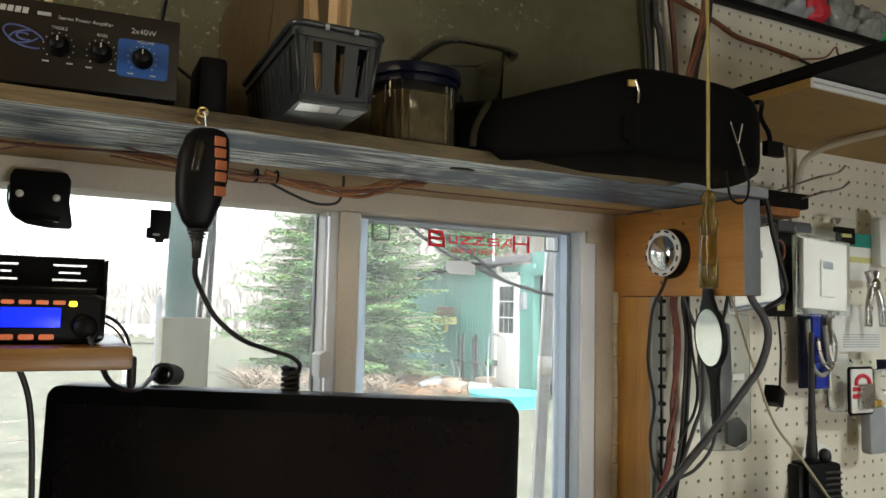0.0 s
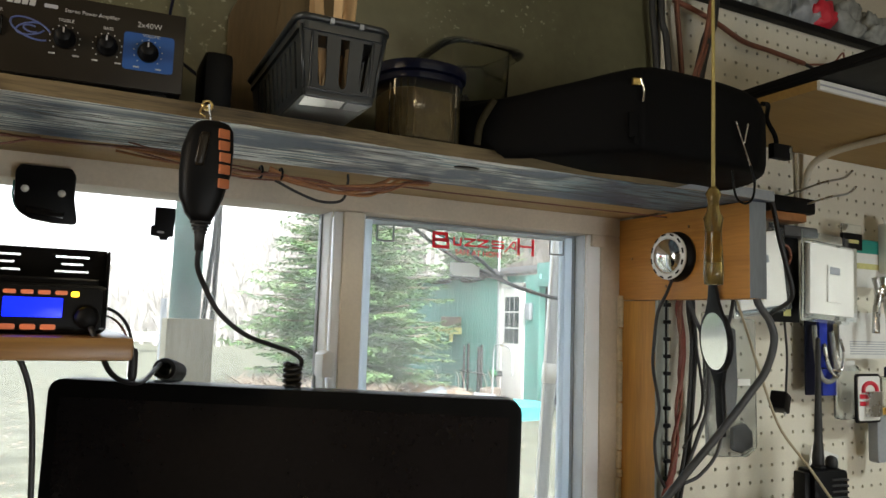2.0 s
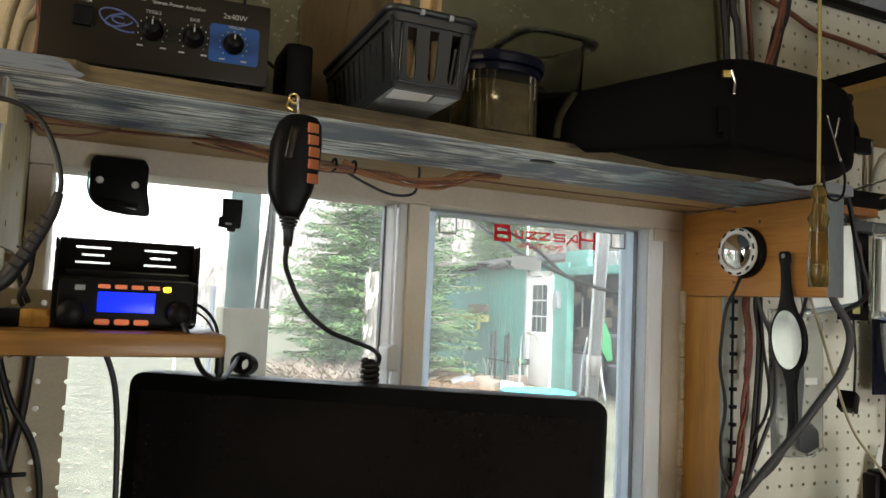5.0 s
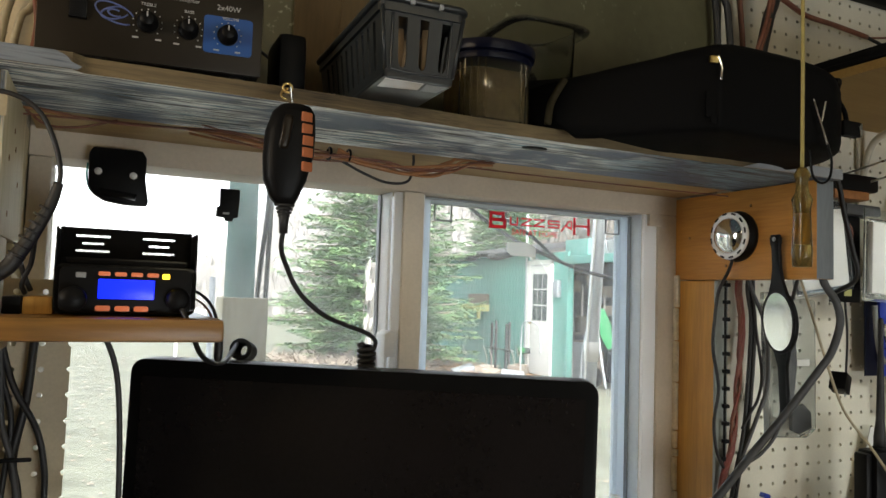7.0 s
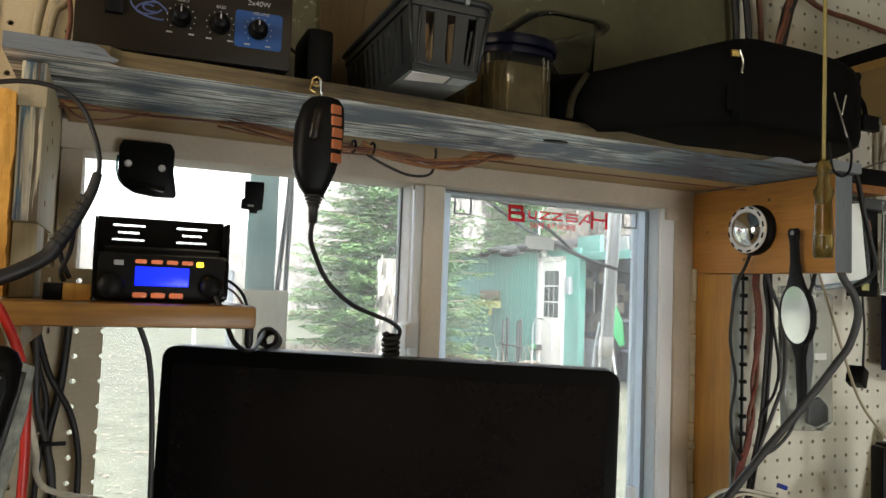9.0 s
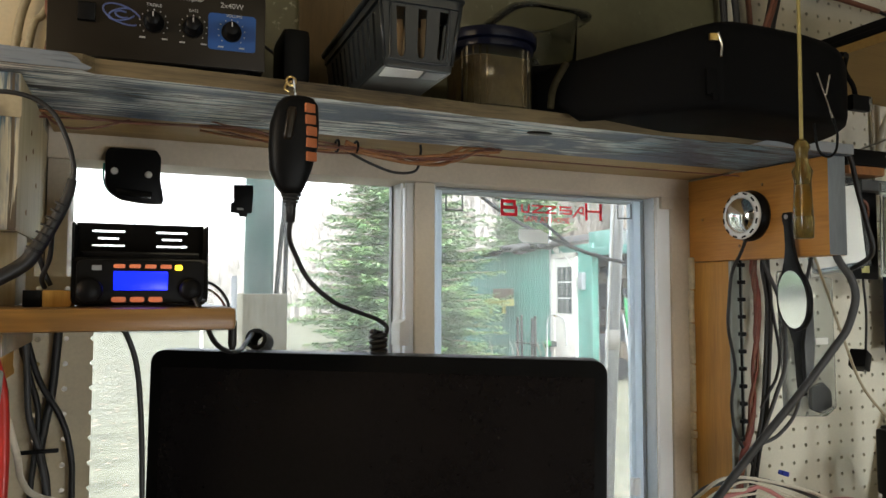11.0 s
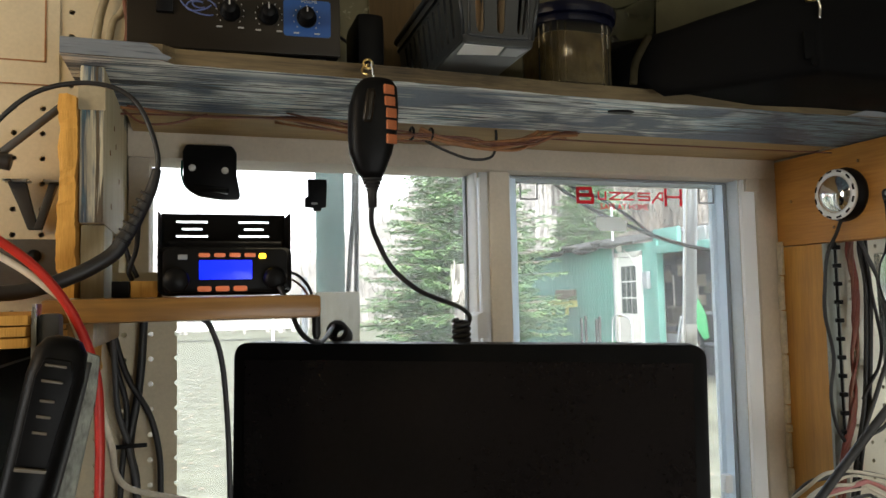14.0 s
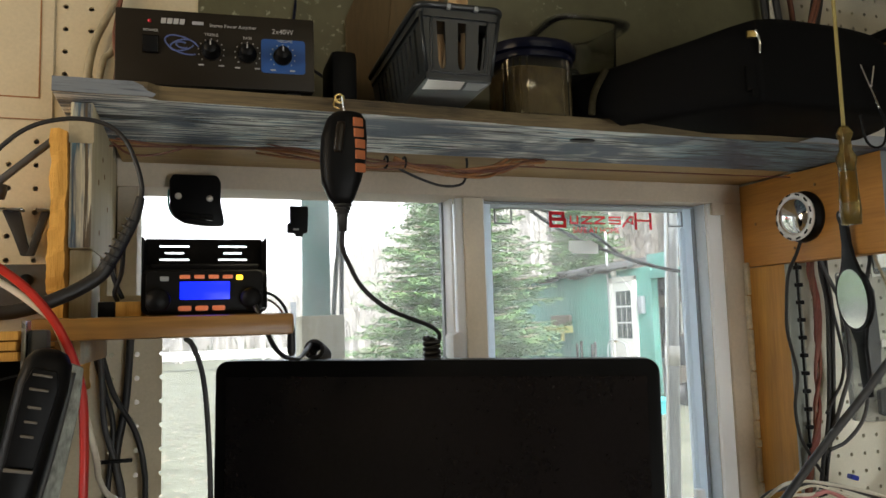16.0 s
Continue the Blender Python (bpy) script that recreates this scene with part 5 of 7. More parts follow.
part("wire", tube([(0.832, 0.69, 1.667), (0.842, 0.69, 1.645), (0.853, 0.69, 1.622)], 0.0011, 8), "chrome", wh, "bright bent wire")
part("wire", tube([(0.850, 0.69, 1.667), (0.847, 0.69, 1.656), (0.844, 0.69, 1.645)], 0.0011, 8), "chrome", wh, "bright bent wire")
part("wire", tube([(0.853, 0.69, 1.622), (0.859, 0.69, 1.606), (0.856, 0.69, 1.588), (0.844, 0.69, 1.581), (0.831, 0.69, 1.588), (0.826, 0.69, 1.614)], 0.0013, 8), "black_plastic", wh)

# ---- cables on the wall beside the window ----


def cable(label, runs, category="cable", name="wall_cable"):
    ob = thing(name, (0, 0, 0), label, category)
    for pts, r, m in runs:
        part("cord", tube(pts, r, 8), m, ob)
    return ob




def twisted(points, k, spread, turns):
    """One strand of a loosely twisted bundle along a line."""
    run = spline(points)
    a = [k * 1.7 + turns * 2 * math.pi * i / len(run) for i in range(len(run))]
    return [p + Vector((spread * math.cos(b), -0.6 * spread * math.sin(b), 0)) for p, b in zip(run, a)][::3]


red = [(1.038, 0.99, 1.70), (1.041, 0.958, 1.55), (1.042, 0.985, 1.491), (1.048, 0.985, 1.429), (1.044, 0.985, 1.363), (1.036, 0.985, 1.298), (1.029, 0.985, 1.242), (1.012, 0.985, 1.195), (1.0, 0.985, 1.12)]
cable("brown and red wires running down the pegboard", [(twisted(red, k, 0.0040, 3.0 + 0.4 * k), 0.0019 + 0.0003 * (k % 3), ("red_brown_wire", "brown_wire", "red_brown_wire")[k % 3]) for k in range(7)])
blk = [(1.062, 0.99, 1.70), (1.062, 0.958, 1.55), (1.060, 0.985, 1.491), (1.067, 0.985, 1.429), (1.062, 0.985, 1.346), (1.053, 0.985, 1.265), (1.036, 0.985, 1.2), (1.02, 0.985, 1.12)]
cable("black cables tied together on the pegboard", [([Vector(p) + Vector((0.004 * k, 0.003 * (k % 2), 0)) for p in blk], 0.0030, "black_rubber") for k in range(3)])
cable("thin black wire looped on the pegboard", [([(1.066, 0.98, 1.55), (1.066, 0.98, 1.492), (1.070, 0.98, 1.429), (1.084, 0.98, 1.355), (1.078, 0.98, 1.318), (1.062, 0.98, 1.295), (1.045, 0.98, 1.272)], 0.0022, "black_rubber")])
cable("grey lead hanging behind the mirror", [([(1.035, 0.87, 1.55), (1.05, 0.89, 1.49), (1.09, 0.95, 1.40), (1.105, 0.96, 1.33), (1.10, 0.965, 1.27), (1.07, 0.97, 1.235), (1.04, 0.975, 1.222)], 0.0026, "grey_rubber"), ([(1.03, 0.97, 1.54), (1.045, 0.965, 1.48), (1.075, 0.965, 1.42), (1.085, 0.97, 1.34), (1.07, 0.975, 1.29), (1.04, 0.985, 1.21)], 0.003, "grey_rubber")])
cable("thick grey power cable hanging in a loop", [([(1.048, 0.90, 1.56), (1.046, 0.86, 1.525), (1.030, 0.834, 1.490), (1.036, 0.832, 1.478), (1.053, 0.832, 1.460), (1.060, 0.832, 1.434), (1.044, 0.832, 1.397), (1.019, 0.832, 1.372), (0.963, 0.832, 1.322), (0.904, 0.832, 1.274), (0.857, 0.832, 1.234), (0.80, 0.835, 1.18)], 0.0050, "grey_rubber")])
cable("tan bent rod leaning on the pegboard", [([(1.03, 0.885, 1.53), (1.039, 0.875, 1.49), (1.053, 0.87, 1.447), (1.080, 0.87, 1.386), (1.117, 0.87, 1.314), (1.176, 0.87, 1.257), (1.238, 0.87, 1.193), (1.29, 0.87, 1.135)], 0.0019, "tan_rod")], "rod", "tan_rod")
tie = thing("cable_strap", (1.020, 0.988, 1.30), "black toothed cable strap on the pegboard", "cable strap")
for k in range(13):
    part("tooth", box(-0.004, 0.005, -0.004, 0.004, -0.10 + 0.0254 * k, -0.094 + 0.0254 * k, 0.0012), "black_plastic", tie)
part("strap", box(-0.0012, 0.0012, 0.0, 0.003, -0.11, 0.22, 0.0004), "black_plastic", tie)
pc = thing("square_plug", (0, 0, 0), "small square black plug hanging on its cord", "plug")
part("cord", tube([(1.253, 0.975, 1.56), (1.247, 0.965, 1.47), (1.246, 0.96, 1.41), (1.236, 0.955, 1.352)], 0.0018, 8), "black_rubber", pc)
part("body", moved(box(-0.013, 0.013, -0.012, 0.012, -0.014, 0.014, 0.002), pose(1.219, 0.952, 1.339, 0, 24, 20)), "black_plastic", pc)
part("prong", moved(box(-0.002, 0.002, -0.001, 0.001, -0.008, 0.0), pose(1.222, 0.945, 1.326, 0, 24, 20)), "steel", pc)

# coil of pale cables low at the right
lp = thing("cable_coil", (0, 0, 0), "loose coil of pale grey and pinkish cables", "cable")
rng = random.Random(31)
for k in range(7):
    d, w = 0.0075 * k, [rng.uniform(-0.006, 0.006) for _ in range(7)]
    pts = [(0.775 + d, 0.88, 1.12), (0.79 + d, 0.87, 1.175 - 0.3 * d + w[1]), (0.82 + d, 0.86 + w[0], 1.205 - 0.5 * d + w[2]), (0.865 + d, 0.86 + w[3], 1.218 - 0.7 * d + 0.6 * w[4]), (0.925, 0.86 + w[2], 1.212 - 0.7 * d + w[5]), (1.012, 0.86 + w[5], 1.185 - d + w[6]), (1.09, 0.87, 1.14 - d)]
    part("cord", tube(pts, (0.0021, 0.0027, 0.0016)[k % 3], 8), ("white_wire", "grey_rubber", "white_wire", "white_wire", "pink_wire")[k % 5], lp)
part("cord", tube([(0.93, 0.83, 1.13), (0.96, 0.83, 1.165), (1.0, 0.83, 1.18), (1.05, 0.83, 1.175), (1.09, 0.83, 1.15)], 0.0045, 8), "pink_wire", lp)
part("cord", tube([(0.94, 0.84, 1.11), (0.98, 0.84, 1.15), (1.03, 0.84, 1.158), (1.08, 0.84, 1.13)], 0.0045, 8), "pink_wire", lp)
part("tape", moved(box(-0.006, 0.006, -0.004, 0.004, -0.003, 0.003, 0.0015), pose(0.955, 0.858, 1.214, 0, 18)), "blue_plastic", lp, "turn of blue tape")

# ---- goods hanging on the right-hand pegboard ----


def switch_pack(place, turn, w, h, name_label):
    ob = thing("switch_package", place, name_label, "package", "switch packages", turn=turn)
    part("card", box(-w / 2 - 0.006, w / 2 + 0.008, 0.016, 0.0185, -h / 2 - 0.012, h / 2 + 0.022, 0.001), "film_plastic", ob).visible_shadow = False
    pl = part("plate", box(-w / 2, w / 2, 0.006, 0.015, -h / 2, h / 2, 0.003), "white_plastic", ob, "white switch plate")
    part("rocker", box(-0.019, 0.019, 0.002, 0.007, -0.035, 0.024, 0.001), "white_plastic", pl)
    part("window", box(-0.014, 0.014, 0.0008, 0.003, 0.010, 0.022, 0.0006), "grey_plastic", pl)
    bl = part("blister", box(-w / 2 - 0.004, w / 2 + 0.004, 0.0, 0.016, -h / 2 - 0.008, h / 2 + 0.004, 0.003), "film_plastic", ob, "clear blister")
    bl.visible_shadow = False
    return ob


switch_pack((1.323, 0.928, 1.532), (0, 2, 6), 0.122, 0.112, "white light switch in clear blister packaging on the pegboard")
switch_pack((1.160, 0.930, 1.541), (0, -8, 0), 0.10, 0.116, "white light switch in packaging half behind the shelf support")
dk = thing("dark_package", (1.243, 0.962, 1.535), "black carded package with yellow print between the switches", "package")
part("card", box(-0.034, 0.034, -0.002, 0.002, -0.072, 0.085, 0.001), "black_plastic", dk)
part("coil", tube([(0.012 * math.cos(a * math.pi / 8), -0.004, 0.035 + 0.016 * math.sin(a * math.pi / 8)) for a in range(17)], 0.0025, 8, raw=True), "brown_wire", dk)
part("print_bar", box(-0.010, 0.006, -0.0032, -0.002, -0.008, 0.004), "straw_paint", dk)
part("print_bar", box(-0.004, 0.012, -0.0032, -0.002, -0.062, -0.046), "straw_paint", dk)
cable("black lead looped over the switch package", [([(1.06, 0.875, 1.642), (1.079, 0.86, 1.637), (1.095, 0.86, 1.623), (1.107, 0.86, 1.580), (1.122, 0.86, 1.538), (1.134, 0.862, 1.497), (1.150, 0.91, 1.475)], 0.0034, "black_rubber")])
bag = thing("plastic_bag", (1.142, 0.985, 1.365), "clear bag with dark rubber parts hung on the pegboard", "bag")
part("film", upright([(-0.05, 0.11), (0.05, 0.10), (0.052, -0.10), (0.03, -0.112), (-0.04, -0.108)], -0.012, 0.008, 0.004), "bag_film", bag).visible_shadow = False
part("contents", upright([(0.004, -0.066), (0.030, -0.060), (0.046, -0.074), (0.047, -0.098), (0.022, -0.106), (0.004, -0.100)], -0.006, 0.004, 0.003), "black_rubber", bag)
part("part_strip", upright([(-0.012, 0.09), (0.012, 0.085), (0.016, 0.0), (0.010, -0.058), (-0.008, -0.05), (-0.014, 0.02)], -0.004, 0.002, 0.002), "grey_rubber", bag)
part("label", box(0.008, 0.034, -0.0135, -0.012, -0.002, 0.008), "paper_white", bag)
hk = thing("blue_hanger", (1.352, 0.965, 1.40), "bright blue plastic hook set in its package", "hook package")
part("card", box(-0.04, 0.032, 0.012, 0.015, -0.055, 0.075, 0.002), "navy_plastic", hk)
part("hook", tube([(-0.004, 0.004, 0.03), (-0.006, -0.004, -0.004), (0.004, -0.010, -0.022), (0.016, -0.008, -0.012), (0.018, 0.0, 0.02)], 0.0034, 8), "steel", hk)
part("hook", tube([(-0.028, 0.004, 0.06), (-0.030, 0.0, 0.02), (-0.026, -0.004, -0.02), (-0.008, -0.006, -0.032), (0.012, -0.004, -0.022), (0.016, 0.0, 0.005), (0.012, 0.002, 0.05)], 0.0042, 10), "silver_bag", hk)
part("panel", box(-0.006, 0.03, 0.006, 0.012, -0.056, -0.012, 0.002), "blue_plastic", hk)
part("panel", box(-0.012, 0.008, 0.006, 0.012, -0.010, 0.075, 0.002), "blue_plastic", hk)
part("wire", tube([(0.020, -0.006, 0.045), (0.026, -0.010, 0.015), (0.016, -0.012, -0.012), (-0.002, -0.01, -0.012)], 0.0022, 8), "steel", hk)
crd = thing("product_card", (1.448, 0.972, 1.44), "white printed backing card with lines of small print", "card")
part("sheet", box(-0.058, 0.075, -0.001, 0.001, -0.034, 0.045, 0.0), "paper_white", crd)
for k in range(6):
    part("small_print", box(-0.03, 0.07, -0.0016, -0.0008, -0.006 - 0.0042 * k, -0.0045 - 0.0042 * k), "print_grey", crd)
pk = thing("tape_package", (1.44, 0.955, 1.34), "white card package with red print and a metal clip", "package")
part("card", upright(rounded(0.066, 0.082, 0.006), 0.0, 0.003, 0.001), "black_plastic", pk)
part("panel", upright(rounded(0.058, 0.074, 0.005), -0.002, 0.0, 0.0005), "paper_white", pk)
part("red_arc", tube([(0.018 * math.cos(a * math.pi / 10), -0.003, 0.014 + 0.012 * math.sin(a * math.pi / 10)) for a in range(-1, 12)], 0.0035, 8, raw=True), "print_red", pk)
part("red_bar", box(-0.026, -0.004, -0.003, -0.002, 0.0, 0.007), "print_red", pk)
part("red_bar", box(-0.026, -0.008, -0.003, -0.002, -0.012, -0.005), "print_red", pk)
part("clip", box(-0.012, 0.024, -0.010, -0.002, -0.03, 0.012, 0.002), "steel", pk)
pli = thing("steel_pliers", (1.462, 0.945, 1.50), "bright steel pliers hanging on a peg", "pliers")
for s in (-1, 1):
    part("arm", tube([(0.012 * s, 0, 0.045), (0.006 * s, -0.002, 0.02), (0.016 * s, -0.004, -0.01), (0.02 * s, -0.004, -0.05)], 0.006, 10), "steel", pli)
part("pivot", moved(disc_stack([(0.011, -0.006), (0.011, 0.006)], 16), pose(0, -0.002, 0.022, 90)), "chrome", pli)
for k, (x, z, c) in enumerate(((1.40, 1.35, "film_plastic"), (1.49, 1.27, "grey_plastic"), (1.52, 1.34, "film_plastic"), (1.53, 1.60, "paper_white"))):
    pkx = thing("hanging_package", (x, 0.968, z), "small plastic package hung on a peg", "package", "small hanging packages")
    part("pouch", upright(rounded(0.045, 0.09 - 0.01 * (k % 3), 0.006), -0.010, 0.008, 0.003), c, pkx)
    part("header", box(-0.02, 0.02, -0.004, -0.002, 0.035, 0.052, 0.001), ("paper_white", "yellow_plastic", "navy_plastic")[k % 3], pkx)
tp = thing("tape_measure", (1.245, 0.962, 1.630), "orange and black tool hung on the pegboard", "tool")
part("body", box(-0.05, 0.03, -0.02, 0.02, -0.006, 0.008, 0.003), "copper_wire", tp)
part("cover", box(-0.055, 0.05, -0.022, 0.018, 0.008, 0.034, 0.005), "black_plastic", tp)
part("grip", box(-0.02, 0.06, -0.018, 0.016, -0.03, -0.012, 0.004), "grey_rubber", tp)
bt2 = thing("battery_package", (1.418, 0.965, 1.606), "small black card package with green print", "package")
part("card", box(-0.026, 0.026, -0.003, 0.003, -0.014, 0.014, 0.001), "black_plastic", bt2)
part("print_bar", box(-0.018, 0.014, -0.0040, -0.0030, -0.003, 0.003), "straw_paint", bt2)
part("header", box(-0.026, 0.026, -0.002, 0.002, 0.0145, 0.030, 0.0008), "film_plastic", bt2)
gc = thing("seed_card", (1.473, 0.978, 1.580), "pale card with a green band hung on the pegboard", "card")
part("sheet", box(-0.042, 0.06, -0.001, 0.001, -0.05, 0.034), "paper_white", gc)
part("green_band", box(-0.042, 0.06, -0.0020, -0.0010, -0.018, -0.008), "straw_paint", gc)
part("green_band", box(-0.042, 0.06, -0.0020, -0.0010, 0.010, 0.034), "teal_trim", gc)
hr = thing("handheld_radio", (1.238, 0.90, 1.203), "black handheld radio with a long whip antenna", "handheld radio", turn=(0, 0, -12))
part("body", box(-0.024, 0.036, -0.018, 0.02, -0.11, 0.044, 0.006), "black_plastic", hr)
part("belt_clip", box(-0.036, -0.0245, -0.012, 0.014, -0.055, 0.040, 0.005), "black_plastic", hr)
part("antenna", loft([(0.042, -0.002, 0, 0.0085, 0.0085, 1), (0.062, -0.002, 0, 0.0085, 0.0085, 1), (0.085, -0.001, 0, 0.0062, 0.0062, 1), (0.16, 0.0, 0, 0.0044, 0.0044, 1), (0.235, 0.001, 0, 0.0038, 0.0038, 1), (0.238, 0.001, 0, 0.002, 0.002, 1)], 14), "black_rubber", hr)
part("antenna_collar", moved(disc_stack([(0.0105, 0.0), (0.0105, 0.005), (0.009, 0.007)], 16), pose(-0.002, 0, 0.042)), "black_plastic", hr)
part("knob", moved(disc_stack([(0.0085, 0), (0.0090, 0.010), (0.0075, 0.016), (0.003, 0.019)], 18), pose(0.022, 0, 0.043)), "black_rubber", hr)
for k in range(7):
    part("grille_bar", tube([(0.006, -0.0175, 0.030 - 0.0088 * k), (0.016, -0.0195, 0.0312 - 0.0088 * k), (0.028, -0.0190, 0.031 - 0.0088 * k), (0.0365, -0.0155, 0.029 - 0.0088 * k)], 0.0021, 6), "black_rubber", hr)
for k, (x, z) in enumerate(((1.25, 1.662), (1.258, 1.638))):
    ph = thing("peg_hook", (x, 1.0, z), "long bare steel pegboard hook", "peg hook", "peg hooks")
    part("wire", tube([(0, 0.004, 0), (0.012, -0.04, 0.012), (0.026, -0.09, 0.024), (0.028, -0.12, 0.026), (0.024, -0.138, 0.034)], 0.0019, 8), "steel", ph)
sc2 = thing("steel_scriber", (1.31, 0.92, 1.20), "thin grey steel tool hanging low on the pegboard", "tool")
part("shaft", tube([(-0.04, 0, 0.06), (0.0, 0, 0.01), (0.03, 0, -0.04)], 0.002, 8), "steel", sc2)
part("handle", tube([(0.01, 0, -0.01), (0.05, 0, -0.08)], 0.006, 8), "grey_rubber", sc2)
leaf = thing("paper_sheet", (1.345, 0.985, 1.17), "loose white paper sheet on the pegboard", "paper")
part("sheet", moved(box(-0.035, 0.035, -0.0006, 0.0006, -0.09, 0.085), pose(0, 0, 0, 0, 16)), "paper_white", leaf)

# ---- shelf at the right ----
rs = thing("plywood_shelf", (1.052, 0.755, 1.757), "plywood shelf with a painted white front edge", "shelf")
part("board", box(0.0, 0.95, 0.002, 0.245, 0, 0.012), "plywood", rs)
part("edge_strip", box(0.0, 0.95, -0.003, 0.002, -0.001, 0.012, 0.001), "paper_white", rs, "chipped white edge")
part("edge_strip", box(0.0, 0.95, -0.004, -0.003, 0.004, 0.006), "print_grey", rs)
tr = thing("black_tray", (1.05, 0.62, 1.7705), "flat black tray lying on the plywood shelf", "tray")
part("base", box(0.0, 0.9, 0.0, 0.37, 0, 0.006, 0.001), "black_plastic", tr)
part("rim", box(0.0, 0.006, 0.0, 0.37, 0.006, 0.016, 0.001), "black_plastic", tr)
sb = thing("shelf_bracket", (1.33, 1.0, 1.60), "cream painted steel shelf bracket", "bracket")
part("upright", box(-0.009, 0.009, -0.006, 0.0, -0.04, 0.156, 0.002), "bracket_paint", sb)
part("arm", tube([(0, -0.004, 0.06), (0, -0.02, 0.12), (0, -0.05, 0.142), (0, -0.12, 0.150), (0, -0.23, 0.151)], 0.0055, 10), "bracket_paint", sb)

# ---- cables above, over the case ----
cable("black and red cables rising beside the wall panel", [([(1.052, 0.96, 1.75), (1.05, 0.955, 1.82), (1.06, 0.95, 1.88), (1.078, 0.95, 1.95), (1.085, 0.95, 2.2)], 0.0085, "black_rubber"), ([(1.03, 0.95, 1.75), (1.034, 0.948, 1.82), (1.052, 0.945, 1.875), (1.068, 0.945, 1.95)], 0.0035, "brown_wire"), ([(1.034, 0.95, 1.75), (1.04, 0.948, 1.82), (1.058, 0.945, 1.875), (1.07, 0.945, 1.94)], 0.003, "brown_wire"), ([(0.985, 0.97, 2.2), (0.99, 0.97, 1.936), (1.0, 0.97, 1.887), (1.008, 0.97, 1.80), (1.01, 0.97, 1.70)], 0.005, "black_rubber"), ([(0.97, 0.975, 2.2), (0.976, 0.975, 1.95), (0.985, 0.975, 1.85), (0.99, 0.975, 1.70)], 0.005, "black_rubber"), ([(1.026, 0.985, 2.1), (1.036, 0.985, 1.95), (1.046, 0.985, 1.85), (1.05, 0.985, 1.72)], 0.0042, "brown_wire")])
cable("brown twisted cord strung across the pegboard", [([(1.03, 0.985, 1.958), (1.08, 0.985, 1.95), (1.13, 0.985, 1.938), (1.182, 0.985, 1.922), (1.25, 0.985, 1.918), (1.33, 0.985, 1.912)], 0.0042, "brown_wire"), ([(1.33, 0.985, 1.912), (1.37, 0.985, 1.905), (1.40, 0.985, 1.90)], 0.0028, "black_rubber"), ([(1.34, 0.985, 1.912), (1.40, 0.982, 1.925), (1.42, 0.975, 1.945), (1.44, 0.98, 1.935), (1.52, 0.98, 1.94)], 0.0018, "brown_wire")])
for k, (x, z, c, r) in enumerate(((1.20, 2.03, "silver_bag", 0.05), (1.28, 2.03, "silver_bag", 0.055), (1.36, 2.025, "grey_plastic", 0.05), (1.40, 2.04, "print_red", 0.045), (1.48, 2.02, "silver_bag", 0.055), (1.57, 2.02, "silver_bag", 0.05), (1.63, 2.03, "green_plastic", 0.04), (1.71, 2.02, "silver_bag", 0.055))):
    bg = thing("bagged_goods", (x, 1.02, 1.99), "crumpled plastic bag of small goods on the ledge", "bag", "bags on the ledge")
    rng = random.Random(k)
    bm = bmesh.new()
    bmesh.ops.create_icosphere(bm, subdivisions=4, radius=1)
    for v in bm.verts:
        n = 1 + 0.40 * noise.noise(v.co * 1.9 + Vector((k * 3.1, 0, 0))) - 0.30 * abs(noise.noise(v.co * 4.5 + Vector((0, k, 0)))) + 0.16 * abs(noise.noise(v.co * 10))
        v.co = Vector((v.co.x * r * n, v.co.y * 0.035 * n, max(0.0, (v.co.z + 0.9) * r * 0.75 * n)))
    smooth(bm, 24)
    part("film", bm, c, bg)
solid("ledge", box(1.02, 2.2, 0.987, 1.06, 1.9872, 1.9898), "black_plastic", "narrow black ledge above the pegboard", "ledge", "", "structure")

# ---- left-hand side ----
po = solid("wooden_post", box(0.0845, 0.1025, 0.84, 0.90, 1.4292, 1.4895, 0.0015), "pale_wood_z", "short weathered post on the radio shelf", "post")
st2 = thing("cable_loop", (0, 0, 0), "thick black cable sagging in front of the post", "cable")
part("cord", tube([(-0.06, 0.775, 1.435), (0.0, 0.775, 1.434), (0.043, 0.775, 1.434), (0.061, 0.775, 1.436), (0.080, 0.776, 1.442), (0.099, 0.778, 1.451), (0.115, 0.78, 1.462), (0.122, 0.78, 1.472)], 0.0058, 10), "black_rubber", st2)
part("boot", tube([(0.119, 0.78, 1.468), (0.129, 0.78, 1.484), (0.141, 0.78, 1.510), (0.1455, 0.78, 1.527)], [0.0056 - 0.00009 * k for k in range(25)], 10), "black_rubber", st2, "ribbed strain relief")
for k in range(7):
    part("boot_rib", moved(disc_stack([(0.0064 - 0.0002 * k, -0.0008), (0.0064 - 0.0002 * k, 0.0008)], 12), pose(0.1215 + 0.0028 * k, 0.78, 1.4725 + 0.0058 * k, 0, 26)), "black_rubber", st2)
part("cord", tube([(0.1455, 0.78, 1.524), (0.146, 0.78, 1.537), (0.141, 0.78, 1.557), (0.131, 0.78, 1.577), (0.115, 0.78, 1.588), (0.091, 0.78, 1.590), (0.064, 0.78, 1.582), (0.042, 0.78, 1.563), (0.01, 0.79, 1.525), (-0.03, 0.80, 1.48)], 0.0019, 8), "black_rubber", st2)
part("cord", tube([(0.131, 0.80, 1.488), (0.128, 0.82, 1.468), (0.122, 0.83, 1.452), (0.124, 0.835, 1.444)], 0.002, 8), "black_rubber", st2)
part("cord", tube([(0.118, 0.83, 1.475), (0.122, 0.835, 1.46), (0.128, 0.835, 1.446)], 0.002, 8), "black_rubber", st2)
